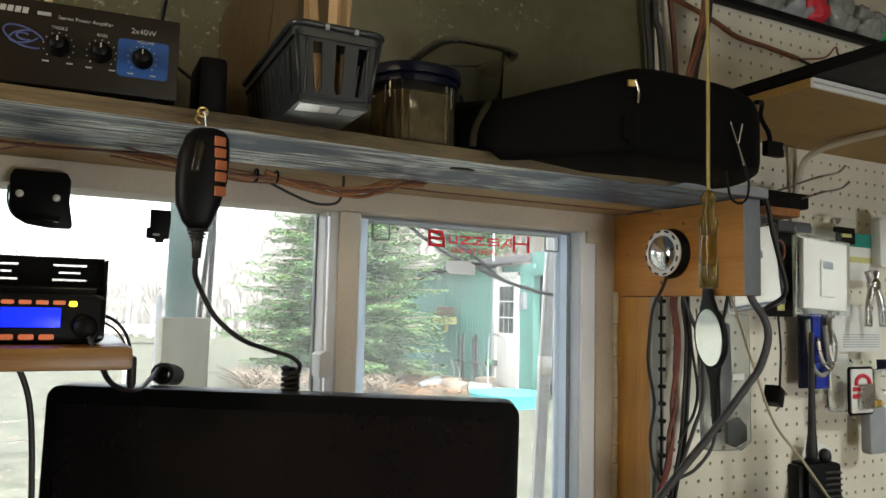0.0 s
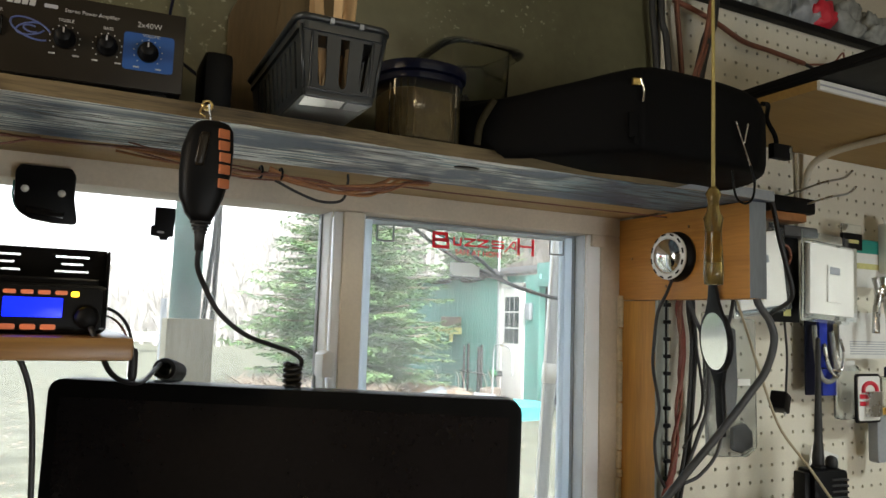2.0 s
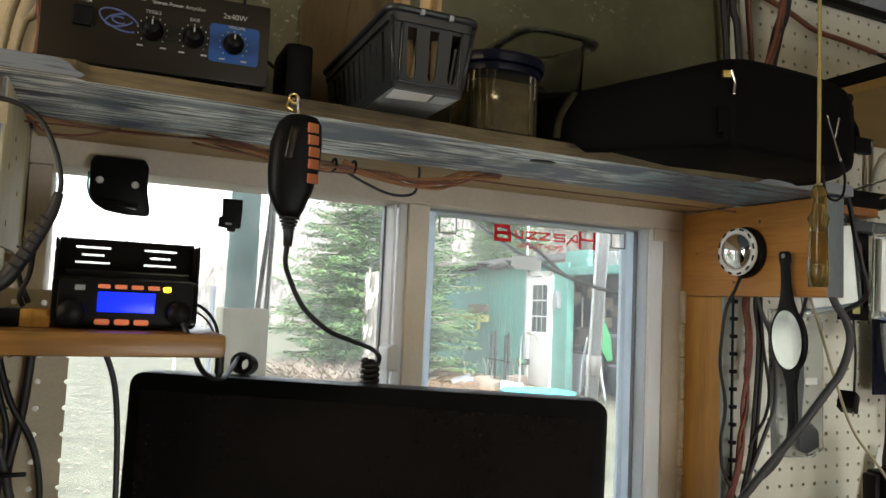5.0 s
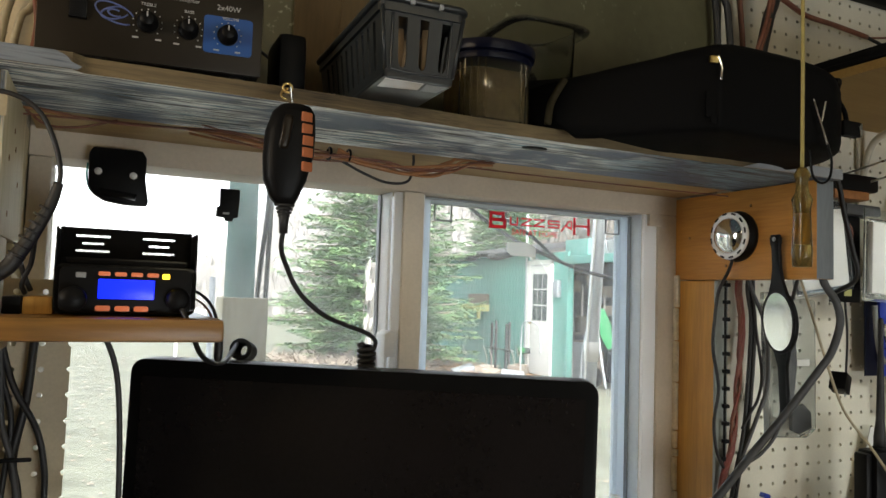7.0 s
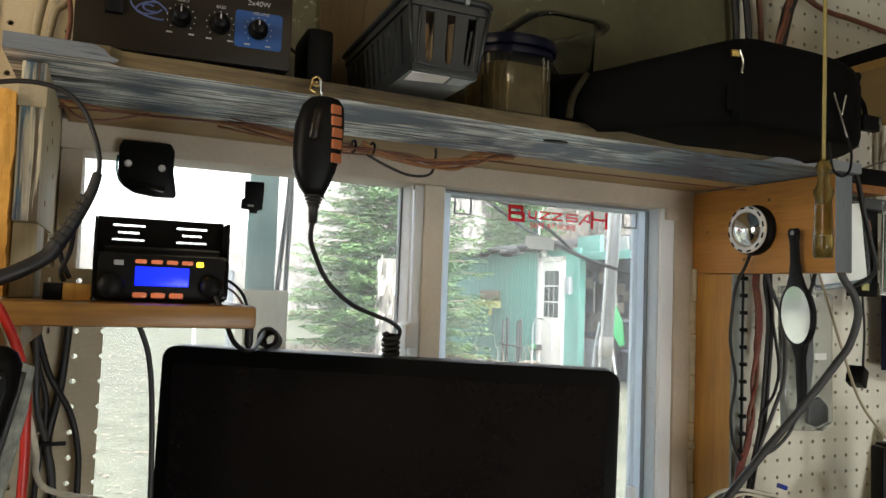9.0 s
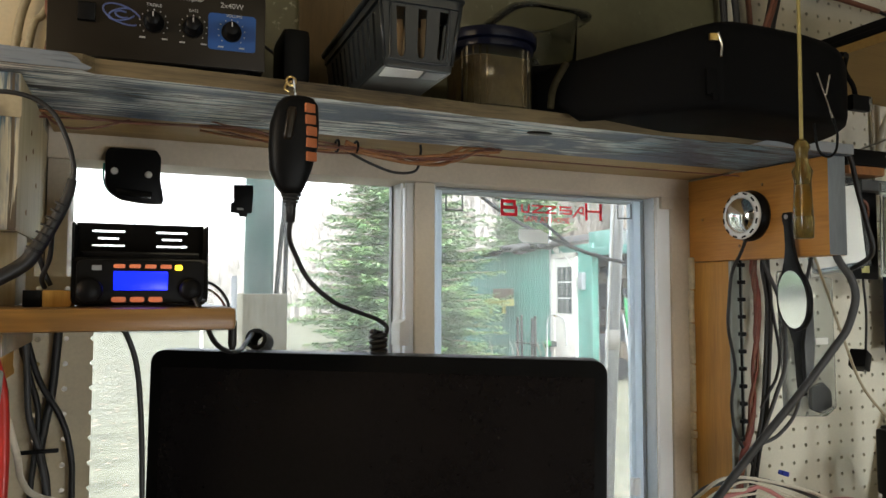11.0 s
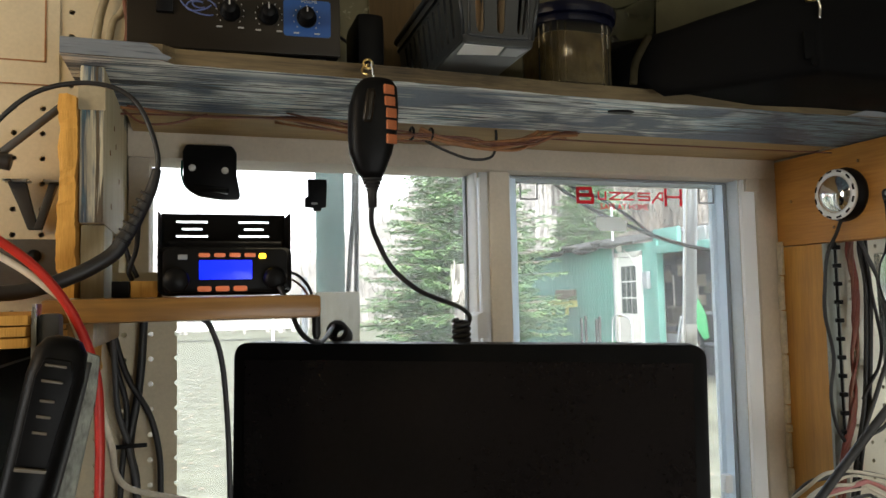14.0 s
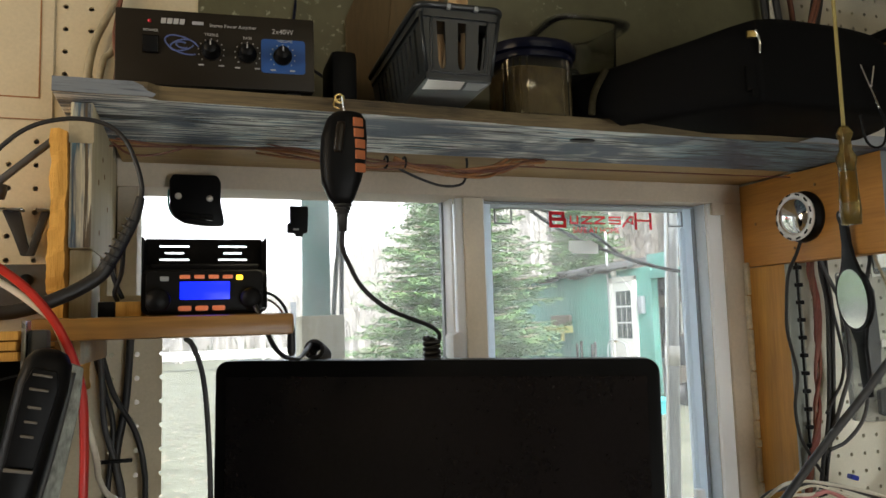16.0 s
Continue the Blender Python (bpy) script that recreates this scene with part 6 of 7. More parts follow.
rw = thing("battery_leads", (0, 0, 0), "red and white power leads looping down", "cable")
part("red_lead", tube([(-0.02, 0.72, 1.52), (0.02, 0.72, 1.49), (0.058, 0.72, 1.464), (0.08, 0.72, 1.444), (0.098, 0.72, 1.417), (0.111, 0.72, 1.381), (0.114, 0.72, 1.341), (0.114, 0.72, 1.301), (0.112, 0.72, 1.2)], 0.0031, 10), "red_wire", rw)
part("white_lead", tube([(-0.02, 0.745, 1.50), (0.02, 0.745, 1.475), (0.054, 0.745, 1.455), (0.076, 0.745, 1.438), (0.091, 0.745, 1.421), (0.107, 0.745, 1.371), (0.118, 0.75, 1.327), (0.116, 0.80, 1.298), (0.124, 0.84, 1.275), (0.158, 0.89, 1.252), (0.197, 0.945, 1.228), (0.25, 0.97, 1.222)], 0.0024, 10), "white_wire", rw)
hb = thing("handheld_microphone", (0.096, 0.63, 1.357), "black speaker microphone with ribbed grip hanging by the shelf", "microphone", turn=(0, 12, 8))
part("body", loft([(-0.09, -0.003, 0, 0.0105, 0.010, 0.6), (-0.03, -0.001, 0, 0.0125, 0.012, 0.6), (0.03, 0, 0, 0.0145, 0.012, 0.6), (0.044, 0.0, 0, 0.0130, 0.011, 0.65), (0.050, 0, 0, 0.009, 0.008, 0.75), (0.052, 0, 0, 0.004, 0.004, 0.8)], 24), "black_plastic", hb)
part("panel", upright([(-0.0085, -0.016), (0.0065, -0.016), (0.009, 0.03), (0.006, 0.040), (-0.007, 0.040), (-0.0095, 0.03)], -0.0140, -0.010, 0.0015), "black_plastic", hb)
for k in range(5):
    w = 0.0062 if k > 2 else 0.0045
    part("rib", box(-w, w - 0.002, -0.0162, -0.0138, 0.001 + 0.0082 * k + (0.002 if k > 2 else 0), 0.0024 + 0.0082 * k + (0.002 if k > 2 else 0), 0.0005), "rib_tan", hb)
part("trim_bar", box(-0.0085, 0.0065, -0.0158, -0.013, -0.0185, -0.0165, 0.0005), "rib_tan", hb)
part("side_band", tube([(0.0140, -0.002, 0.04), (0.0140, -0.002, 0.0), (0.0120, -0.002, -0.05), (0.008, -0.002, -0.09)], 0.002, 8), "grey_rubber", hb, "grey cord down its side")
part("net_sleeve", upright([(0.008, 0.046), (0.0195, 0.044), (0.0225, 0.02), (0.0235, -0.03), (0.026, -0.09), (0.002, -0.09), (0.009, -0.02)], 0.000, 0.006, 0.002), "netting", hb, "pale grey-green netting sleeve")
bcs = thing("equipment_case", (-0.09, 0.80, 1.352), "black equipment case under the plywood shelf", "case")
part("body", box(-0.20, 0.135, -0.11, 0.12, -0.3615, 0.046, 0.006), "black_cloth", bcs)
part("lid_seam", box(-0.19, 0.1355, -0.1105, 0.11, 0.030, 0.032, 0.0005), "grey_rubber", bcs)
eb = thing("ply_shelf", (0.02, 0.67, 1.40), "yellow plywood shelf with bare plies at its end", "shelf")
# only the end shows; the unseen length is added to shade the pegboard below
for k in range(3):
    part("ply", box(-0.55, 0.062 - 0.001 * (k % 2), -0.006, 0.31, 0.0066 * k + 0.0004, 0.0066 * k + 0.0062, 0.0008), "raw_edge_z", eb)
part("bracket", box(0.063, 0.066, -0.004, 0.012, -0.018, 0.026, 0.001), "steel", eb)
part("clamp", box(0.066, 0.078, -0.002, 0.012, -0.012, 0.02, 0.003), "grey_rubber", eb)
vh = thing("forked_hook", (0.024, 0.99, 1.4985), "dark steel V-shaped hook screwed to the pegboard", "hook")
part("prong", upright([(-0.006, 0.0), (0.003, 0.0), (0.000, 0.012), (-0.008, 0.046), (-0.024, 0.046), (-0.014, 0.022)], -0.006, 0.002, 0.001), "black_rubber", vh)
part("prong", upright([(-0.001, 0.0), (0.006, 0.0), (0.020, 0.046), (0.012, 0.046)], -0.0065, 0.0015, 0.001), "black_rubber", vh)
for x0, x1 in ((-0.027, -0.004), (0.008, 0.023)):
    part("tab", box(x0, x1, -0.012, 0.002, 0.046, 0.0485, 0.0006), "steel", vh)
rd = thing("steel_rod", (0, 0, 0), "grey steel rod with a black rubber grip on the pegboard", "rod")
part("rod", tube([(-0.02, 0.955, 1.547), (0.004, 0.95, 1.568), (0.054, 0.945, 1.613)], 0.0038, 10), "grey_rubber", rd)
part("grip", tube([(-0.03, 0.94, 1.562), (-0.005, 0.94, 1.559), (0.012, 0.94, 1.556)], 0.008, 10), "black_rubber", rd)
bx = thing("control_box", (0.03, 0.975, 1.465), "dark grey electrical box on the pegboard", "box")
part("body", box(-0.06, 0.032, -0.02, 0.024, -0.022, 0.022, 0.003), "grey_rubber", bx)
part("socket", moved(disc_stack([(0.006, 0), (0.006, 0.003)], 14), pose(0.0, -0.02, 0.006, 90)), "black_plastic", bx)
cable("black cables hanging down the cream pegboard", [([(0.078, 0.985, 1.48), (0.085, 0.985, 1.44), (0.087, 0.985, 1.405), (0.099, 0.985, 1.358), (0.108, 0.985, 1.317), (0.103, 0.985, 1.247), (0.10, 0.985, 1.15)], 0.0028, "black_rubber"), ([(0.09, 0.98, 1.42), (0.107, 0.98, 1.357), (0.129, 0.98, 1.315), (0.138, 0.98, 1.279), (0.14, 0.98, 1.243), (0.14, 0.98, 1.15)], 0.003, "black_rubber"), ([(0.124, 0.985, 1.42), (0.122, 0.985, 1.38), (0.119, 0.985, 1.339), (0.111, 0.985, 1.285), (0.117, 0.985, 1.246), (0.12, 0.985, 1.15)], 0.004, "black_rubber"), ([(0.094, 0.975, 1.42), (0.098, 0.975, 1.36), (0.101, 0.975, 1.32), (0.112, 0.975, 1.28), (0.121, 0.975, 1.22), (0.12, 0.975, 1.15)], 0.003, "grey_rubber")])
part("cable_tie", box(0.094, 0.128, 0.968, 0.972, 1.2845, 1.2885, 0.001), "black_plastic", thing("cable_tie_strap", (0, 0, 0), "black cable tie holding cables to the pegboard", "cable tie"))
cable("two tan leads rising behind the amplifier", [([(0.072, 0.985, 1.636), (0.078, 0.985, 1.70), (0.085, 0.985, 1.735), (0.098, 0.985, 1.766), (0.118, 0.985, 1.82)], 0.0042, "tan_rod"), ([(0.083, 0.978, 1.636), (0.092, 0.98, 1.705), (0.099, 0.982, 1.718), (0.107, 0.985, 1.735), (0.125, 0.985, 1.765)], 0.0036, "tan_rod"), ([(0.10, 0.97, 1.636), (0.107, 0.975, 1.70), (0.104, 0.98, 1.74), (0.112, 0.985, 1.80)], 0.0024, "brown_wire")])
ds = thing("paper_notice", (-0.02, 0.9975, 1.72), "cream notice with a thin red ruled frame", "notice")
part("sheet", box(-0.16, 0.062, -0.001, 0.001, -0.075, 0.2), "pegboard_cream", ds)
for b in ((-0.15, 0.050, -0.0018, -0.001, -0.052, -0.0505), (0.0485, 0.050, -0.0018, -0.001, -0.052, 0.18), (-0.16, 0.062, -0.0018, -0.001, -0.0755, -0.0745)):
    part("ruled_line", box(*b), "copper_wire", ds)

# ---- outside ----
surface("grass", (0.135, 0.14, 0.10), 0.9, vary=0.6, scale=2.4, bump=0.35, fine=70, dark=(0.055, 0.058, 0.035))
surface("leaf_litter", (0.34, 0.20, 0.10), 0.9, vary=0.45, scale=6, bump=0.5, fine=60)
surface("shed_paint", (0.125, 0.335, 0.285), 0.6, vary=0.16, scale=3, bump=0.1, fine=40)
surface("shed_fade", (0.12, 0.30, 0.26), 0.6, vary=0.2, scale=3, bump=0.1, fine=40)
surface("roofing", (0.032, 0.032, 0.03), 0.9, vary=0.4, scale=5, bump=0.3)
surface("house_white", (0.72, 0.71, 0.66), 0.5, vary=0.1, scale=6, bump=0.05)
surface("bark", (0.22, 0.18, 0.14), 0.9, vary=0.4, scale=12, bump=0.6, fine=60)
surface("pale_bark", (0.55, 0.52, 0.46), 0.85, vary=0.45, scale=9, bump=0.6, fine=50)
# paler than the bark behind the shed: distant haze put into the colour
surface("haze_paled_bark", (0.36, 0.34, 0.32), 0.9, vary=0.3, scale=1, bump=0.0)
surface("spruce", (0.215, 0.34, 0.135), 0.65, vary=0.5, scale=2.2, bump=0.0, fine=14, dark=(0.035, 0.10, 0.045), spec=0.2)
surface("wood_bark", (0.17, 0.15, 0.13), 0.9, vary=0.4, scale=0.6, bump=0.0)
surface("dry_twigs", (0.30, 0.245, 0.19), 0.9, vary=0.4, scale=6, bump=0.4, fine=60)
# near-black: the shed's inner shade put into the colour; also dark metal outdoors
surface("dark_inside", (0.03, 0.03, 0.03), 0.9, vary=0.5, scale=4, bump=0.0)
surface("dim_glass", (0.07, 0.085, 0.085), 0.2, vary=0.3, bump=0.0)
surface("pool_blue", (0.08, 0.50, 0.55), 0.4, vary=0.1, bump=0.0)
surface("teal_pipe", (0.21, 0.41, 0.41), 0.45, vary=0.2, scale=10, bump=0.1)
surface("galvanised", (0.45, 0.47, 0.48), 0.45, metal=0.4, vary=0.2, scale=12, bump=0.05)
wood("post_wood", (0.50, 0.46, 0.34), (0.26, 0.23, 0.15), "z", 0.8, rings=18)
GZ = 0.04
gm = bmesh.new()
bmesh.ops.create_grid(gm, x_segments=110, y_segments=110, size=1)
for v in gm.verts:
    # finer cells near the workshop
    x = 3 + 160 * math.copysign(abs(v.co.x) ** 1.9, v.co.x)
    y = 2 + 180 * math.copysign(abs(v.co.y) ** 1.9, v.co.y)
    v.co = Vector((x, y, GZ + (0.05 * noise.noise(Vector((x * 0.3, y * 0.3, 0))) if y > 4 else 0) + max(0, y - 25) * (0.012 + 0.04 * min(1.0, max(0.0, (x - 7) / 6)))))
solid("ground", smooth(gm), "grass", "pale winter lawn with fallen leaves", "ground", "", "structure")

# shed: its long wall faces the workshop sideways, the near end to the right
sh = thing("garden_shed", (7.5, 11.7, GZ), "faded teal wooden garden shed with a white door", "shed")
part("wall", box(0, 0.1, 0.42, 5.6, 0, 2.25), "shed_paint", sh)
part("wall", box(0, 0.1, -0.85, -0.35, 0, 2.25), "shed_paint", sh)
part("wall", box(0, 0.1, -0.35, 0.42, 2.04, 2.25), "shed_paint", sh)
# this back wall and the partition below carry the bay's shade as colour
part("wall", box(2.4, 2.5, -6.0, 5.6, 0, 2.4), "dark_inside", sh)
part("wall", box(0.1, 2.4, 5.5, 5.6, 0, 2.2), "shed_paint", sh)
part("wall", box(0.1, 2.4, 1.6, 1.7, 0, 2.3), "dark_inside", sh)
part("fascia", box(-0.06, 0.06, -6.0, -0.85, 2.03, 2.17, 0.01), "shed_fade", sh)
part("corner_board", box(-0.03, 0.0, -0.86, -0.74, 0, 2.25, 0.005), "shed_fade", sh)
for k in range(22):
    part("batten", box(-0.005, 0.0, 0.66 + 0.22 * k, 0.675 + 0.22 * k, 0.02, 2.22), "shed_paint", sh)
rf = part("roof", moved(box(-0.22, 2.7, -0.45, 5.7, 0, 0.05, 0.01), pose(0, 0, 2.27, 0, -10)), "roofing", sh)
part("bay_roof", box(0.12, 2.6, -6.2, -0.45, 2.12, 2.17, 0.01), "roofing", sh)
for k in range(14):
    bm = bmesh.new()
    bmesh.ops.create_icosphere(bm, subdivisions=2, radius=1)
    rng = random.Random(k + 40)
    for v in bm.verts:
        v.co = Vector((v.co.x * 0.16, v.co.y * rng.uniform(0.2, 0.3), v.co.z * 0.07)) * (1 + 0.3 * noise.noise(v.co * 3 + Vector((k, 0, 0))))
    part("roof_edge_bunch", moved(smooth(bm, 60), pose(-0.16, 0.4 + 0.36 * k, 2.27 + 0.05 * math.sin(k * 1.7))), "roofing", rf)
door = part("door", box(-0.03, 0.04, -0.30, 0.36, 0.04, 2.02, 0.005), "house_white", sh, "white nine-pane door")
for j in range(3):
    for k in range(3):
        y0, z0 = -0.22 + 0.165 * j, 1.02 + 0.29 * k
        part("pane", box(-0.038, -0.031, y0, y0 + 0.14, z0, z0 + 0.265), "dim_glass", door)
part("knob", moved(disc_stack([(0.03, 0), (0.03, 0.05)], 12), pose(-0.03, 0.30, 0.98, 0, -90)), "brass", door)
for b in ((-0.05, 0.0, 0.36, 0.46, 0, 2.12), (-0.05, 0.0, -0.38, -0.30, 0, 2.12), (-0.05, 0.0, -0.38, 0.46, 2.03, 2.12)):
    part("door_frame", box(*b, 0.005), "house_white", sh)
part("porch_lamp", loft([(2.12, -0.08, 0.2, 0.04, 0.04, 1), (2.2, -0.1, 0.2, 0.06, 0.06, 1), (2.26, -0.08, 0.2, 0.02, 0.02, 1)], 12), "house_white", sh)
part("meter_box", box(-0.08, 0, -0.62, -0.48, 1.45, 1.75, 0.01), "grey_plastic", sh)
part("conduit", tube([(-0.03, 0.5, 0.3), (-0.03, 0.5, 1.6), (-0.05, 0.48, 2.3), (-0.05, 0.48, 3.0)], 0.025, 8), "galvanised", sh)
part("conduit", tube([(-0.06, 0.1, 2.15), (-0.06, -0.2, 1.95), (-0.06, -0.45, 1.7)], 0.012, 8), "house_white", sh)
wbx = thing("window_box", (7.38, 14.1, GZ + 1.12), "wooden flower box with a pale trough on the shed wall", "planter")
part("trough", box(-0.12, 0.1, -0.45, 0.45, 0, 0.14, 0.01), "straw_paint", wbx)
part("back_board", box(0.04, 0.1, -0.42, 0.42, 0.14, 0.36, 0.01), "bark", wbx)
for y in (-0.3, 0.3):
    part("foot", box(-0.1, -0.04, y - 0.03, y + 0.03, -0.16, 0, 0.005), "straw_paint", wbx)

part("upper_wall", box(0.02, 0.1, -1.36, -0.70, 2.17, 2.45, 0.004), "shed_fade", sh)
for k in range(6):
    part("corrugated_strip", moved(box(0, 0.03, 0, 0.10, 0, 0.22, 0.008), pose(0.03 + 0.02 * (k % 2), -2.32 + 0.115 * k, 2.17, 0, -10, 0)), "galvanised", sh)
# clutter in the open bay and before the wall
gb = thing("green_wheelbarrow", (7.45, 10.05, GZ), "green plastic wheelbarrow tipped up in the open bay", "wheelbarrow")
tray = prism([(-0.13, 0.34), (-0.02, 0.30), (0.09, 0.05), (0.13, -0.30), (0.05, -0.33), (-0.08, -0.10)], -0.04, 0.0, 0.015)
part("tray", moved(tray, pose(0, -0.30, 0.98, 84, 0, -50)), "barrow_green", gb)
part("handle", tube([(-0.05, -0.42, 0.05), (-0.06, -0.3, 0.5), (-0.05, -0.16, 1.05)], 0.018, 8), "galvanised", gb)
part("handle", tube([(0.02, 0.36, 0.05), (0.0, 0.3, 0.5), (0.0, 0.16, 1.0)], 0.018, 8), "galvanised", gb)
part("wheel", moved(disc_stack([(0.16, -0.04), (0.18, 0.0), (0.16, 0.04)], 20), pose(0.0, 0.0, 0.18, 90)), "black_rubber", gb)
for k in range(46):
    rng = random.Random(100 + k)
    x, y = rng.uniform(7.75, 9.5), rng.uniform(9.0, 12.9)
    w, d, h = rng.uniform(0.04, 0.22), rng.uniform(0.04, 0.25), rng.uniform(0.25, 1.7) if k % 3 else rng.uniform(1.2, 1.95)
    cl3 = thing("stored_item", (x, y, GZ), "dusty tool or box stored in the open shed, darkened for shade", "clutter", "clutter in the shed")
    # mostly dark materials, so that the bay's shade is in the items' colour
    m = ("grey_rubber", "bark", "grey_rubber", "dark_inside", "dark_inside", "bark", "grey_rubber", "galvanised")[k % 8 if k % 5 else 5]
    if k % 3 == 0:
        part("shaft", tube([(0, 0, 0), (0.02, 0.05, h * 0.5), (0.05, 0.1, h)], 0.02, 6), "pale_bark", cl3)
        part("head", box(-0.08, 0.14, -0.03, 0.15, h - 0.1, h + 0.1, 0.01), m, cl3)
    else:
        part("body", moved(box(-w, w, -d, d, 0, h * 0.7, 0.01), pose(0, 0, 0, 0, 0, rng.uniform(0, 90))), m, cl3)
        part("lid", moved(box(-w * 0.9, w * 0.9, -d * 0.9, d * 0.9, h * 0.7, h * 0.7 + 0.04, 0.005), pose(0, 0, 0, 0, 0, rng.uniform(0, 90))), "bark" if k % 4 else "grey_plastic", cl3)
for k, (x, y) in enumerate(((7.2, 13.0), (7.15, 12.75), (7.15, 12.35), (7.1, 12.15))):
    stake = thing("dark_stake", (x, y, GZ), "dark metal stake with a cross bar by the shed wall", "stake", "stakes by the shed")
    part("post", box(-0.02, 0.02, -0.02, 0.02, -0.05, 0.92 + 0.05 * (k % 2), 0.004), "dark_inside", stake)
    part("bar", box(-0.015, 0.015, -0.16, 0.16, 0.42, 0.45, 0.004), "dark_inside", stake)
wf = thing("bent_pipe_frame", (7.0, 11.2, GZ), "white bent pipe frame standing by the door", "frame")
part("pipe", tube([(0, 0.35, 0), (0, 0.35, 0.8), (0, 0.28, 0.98), (0, 0.1, 1.02), (0, -0.1, 0.98), (0, -0.25, 0.9), (0, -0.28, 0.5)], 0.014, 8), "galvanised", wf)
gh = thing("hose_reel", (7.3, 12.05, GZ + 0.45), "green hose reel hanging on the shed wall", "hose reel")
part("reel", moved(disc_stack([(0.075, -0.04), (0.055, -0.03), (0.055, 0.03), (0.075, 0.04)], 18), pose(0, 0, 0, 0, 90)), "barrow_green", gh)
part("bracket", box(0.02, 0.2, -0.05, 0.05, -0.05, 0.05, 0.01), "dark_inside", gh)
pool = thing("paddling_pool", (6.25, 9.75, GZ), "turquoise plastic paddling pool on the grass", "paddling pool")
part("wall", disc_stack([(0.52, 0.0), (0.55, 0.18), (0.57, 0.2), (0.54, 0.2), (0.5, 0.03), (0.0, 0.02)], 36, close=False), "pool_blue", pool)
for k in range(5):
    rng = random.Random(300 + k)
    rb = thing("rubbish_pile", (6.6 + rng.uniform(-0.3, 0.5), 11.6 + rng.uniform(-0.7, 0.9), GZ), "white and grey junk heaped by the shed", "junk", "junk by the shed")
    part("scrap", moved(box(-0.2, 0.2, -0.12, 0.12, 0, 0.1 + 0.05 * (k % 3), 0.01), pose(0, 0, 0.02, rng.uniform(-18, 18), rng.uniform(-18, 18), rng.uniform(0, 180))), ("grey_plastic", "dry_twigs", "bark")[k % 3], rb)
    part("rod", tube([(0, 0, 0.02), (0.1, 0.12, 0.3), (0.12, 0.3, 0.5)], 0.008, 6), "bark", rb)


# ---- spruce and woods ----


def spruce(place, height, spread, seed):
    rng = random.Random(seed)
    ob = thing("spruce_tree", place, "broad green spruce with layered drooping branches", "tree")
    part("trunk", tube([(0, 0, -0.1), (0.03, 0, height * 0.5), (0, 0, height)], [0.16 * (1 - k / 16) + 0.012 for k in range(17)], 9), "bark", ob)
    verts, faces, lv = [], [], []
    count = int(92 * height)
    for k in range(count):
        z = 0.2 + (height - 0.35) * (k / count) ** 1.15
        f = 1 - z / height
        a = k * 2.39996 + rng.uniform(-0.5, 0.5)
        L = spread * f ** 0.8 * rng.uniform(0.62, 1.12) * (1.0 if z > 0.7 else 0.8) + 0.12
        d = Vector((math.cos(a), math.sin(a), 0))
        side = Vector((-d.y, d.x, 0))
        droop = rng.uniform(0.06, 0.26)

        def along(u):
            return Vector((0, 0, z)) + d * L * u + Vector((0, 0, L * (0.20 * u - (droop + 0.16) * u * u + 0.20 * u**3)))

        steps = max(5, int(L * 10))
        for j in range(steps + 1):
            u = 0.25 + 0.75 * j / steps
            c = along(u)
            for sg in (-1, 1):
                reach = (0.10 + 0.30 * L * (1.02 - u)) * rng.uniform(0.6, 1.1)
                way = (side * sg + d * rng.uniform(0.5, 1.0)).normalized()
                sag = rng.uniform(0.05, 0.40)
                tufts = max(3, int(reach / 0.045))
                for q in range(1, tufts + 1):
                    w = q / tufts
                    p = c + way * reach * w + Vector((0, 0, -sag * reach * w * w + rng.uniform(-0.015, 0.015)))
                    for _ in range(2):
                        dr = (way + side * rng.uniform(-0.8, 0.8) + d * rng.uniform(-0.2, 0.8) + Vector((0, 0, rng.uniform(-0.45, 0.25)))).normalized() * rng.uniform(0.06, 0.105)
                        nn = dr.cross(Vector((rng.uniform(-0.7, 0.7), rng.uniform(-0.7, 0.7), 1))).normalized() * rng.uniform(0.014, 0.024)
                        i = len(verts)
                        verts += [p, p + dr * 0.5 + nn, p + dr, p + dr * 0.5 - nn]
                        faces.append((i, i + 1, i + 2, i + 3))
        lv.append([along(0), along(0.9)])
    data = bpy.data.meshes.new("crown")
    data.from_pydata([tuple(v) for v in verts], [], faces)
    data.materials.append(MATS["spruce"])
    cr = new("crown", data)
    cr.parent = ob
    bm = bmesh.new()
    for a, b in lv:
        tube([a, (a + b) / 2 + Vector((0, 0, 0.04)), b], 0.012, 4, bm, raw=True)
    part("limbs", bm, "bark", ob)
    return ob


spruce((5.1, 13.9, GZ), 5.4, 2.3, 5)
spruce((12.5, 22.0, GZ), 6.0, 2.6, 9)
spruce((-8.5, 13.5, GZ), 4.6, 2.4, 14)
bt = thing("dead_trunk", (4.06, 11.05, GZ), "pale peeling dead tree trunk snapped off short", "tree trunk")
secs = []
for k in range(19):
    secs.append((0.105 * k, 0.05 * noise.noise(Vector((k * 0.5, 0, 0))), 0, 0.15 + 0.03 * noise.noise(Vector((k * 0.9, 4, 0))) - 0.002 * k, 0.15, 1.0))
part("bole", loft(secs, 14), "birch_bark", bt)
rng = random.Random(21)
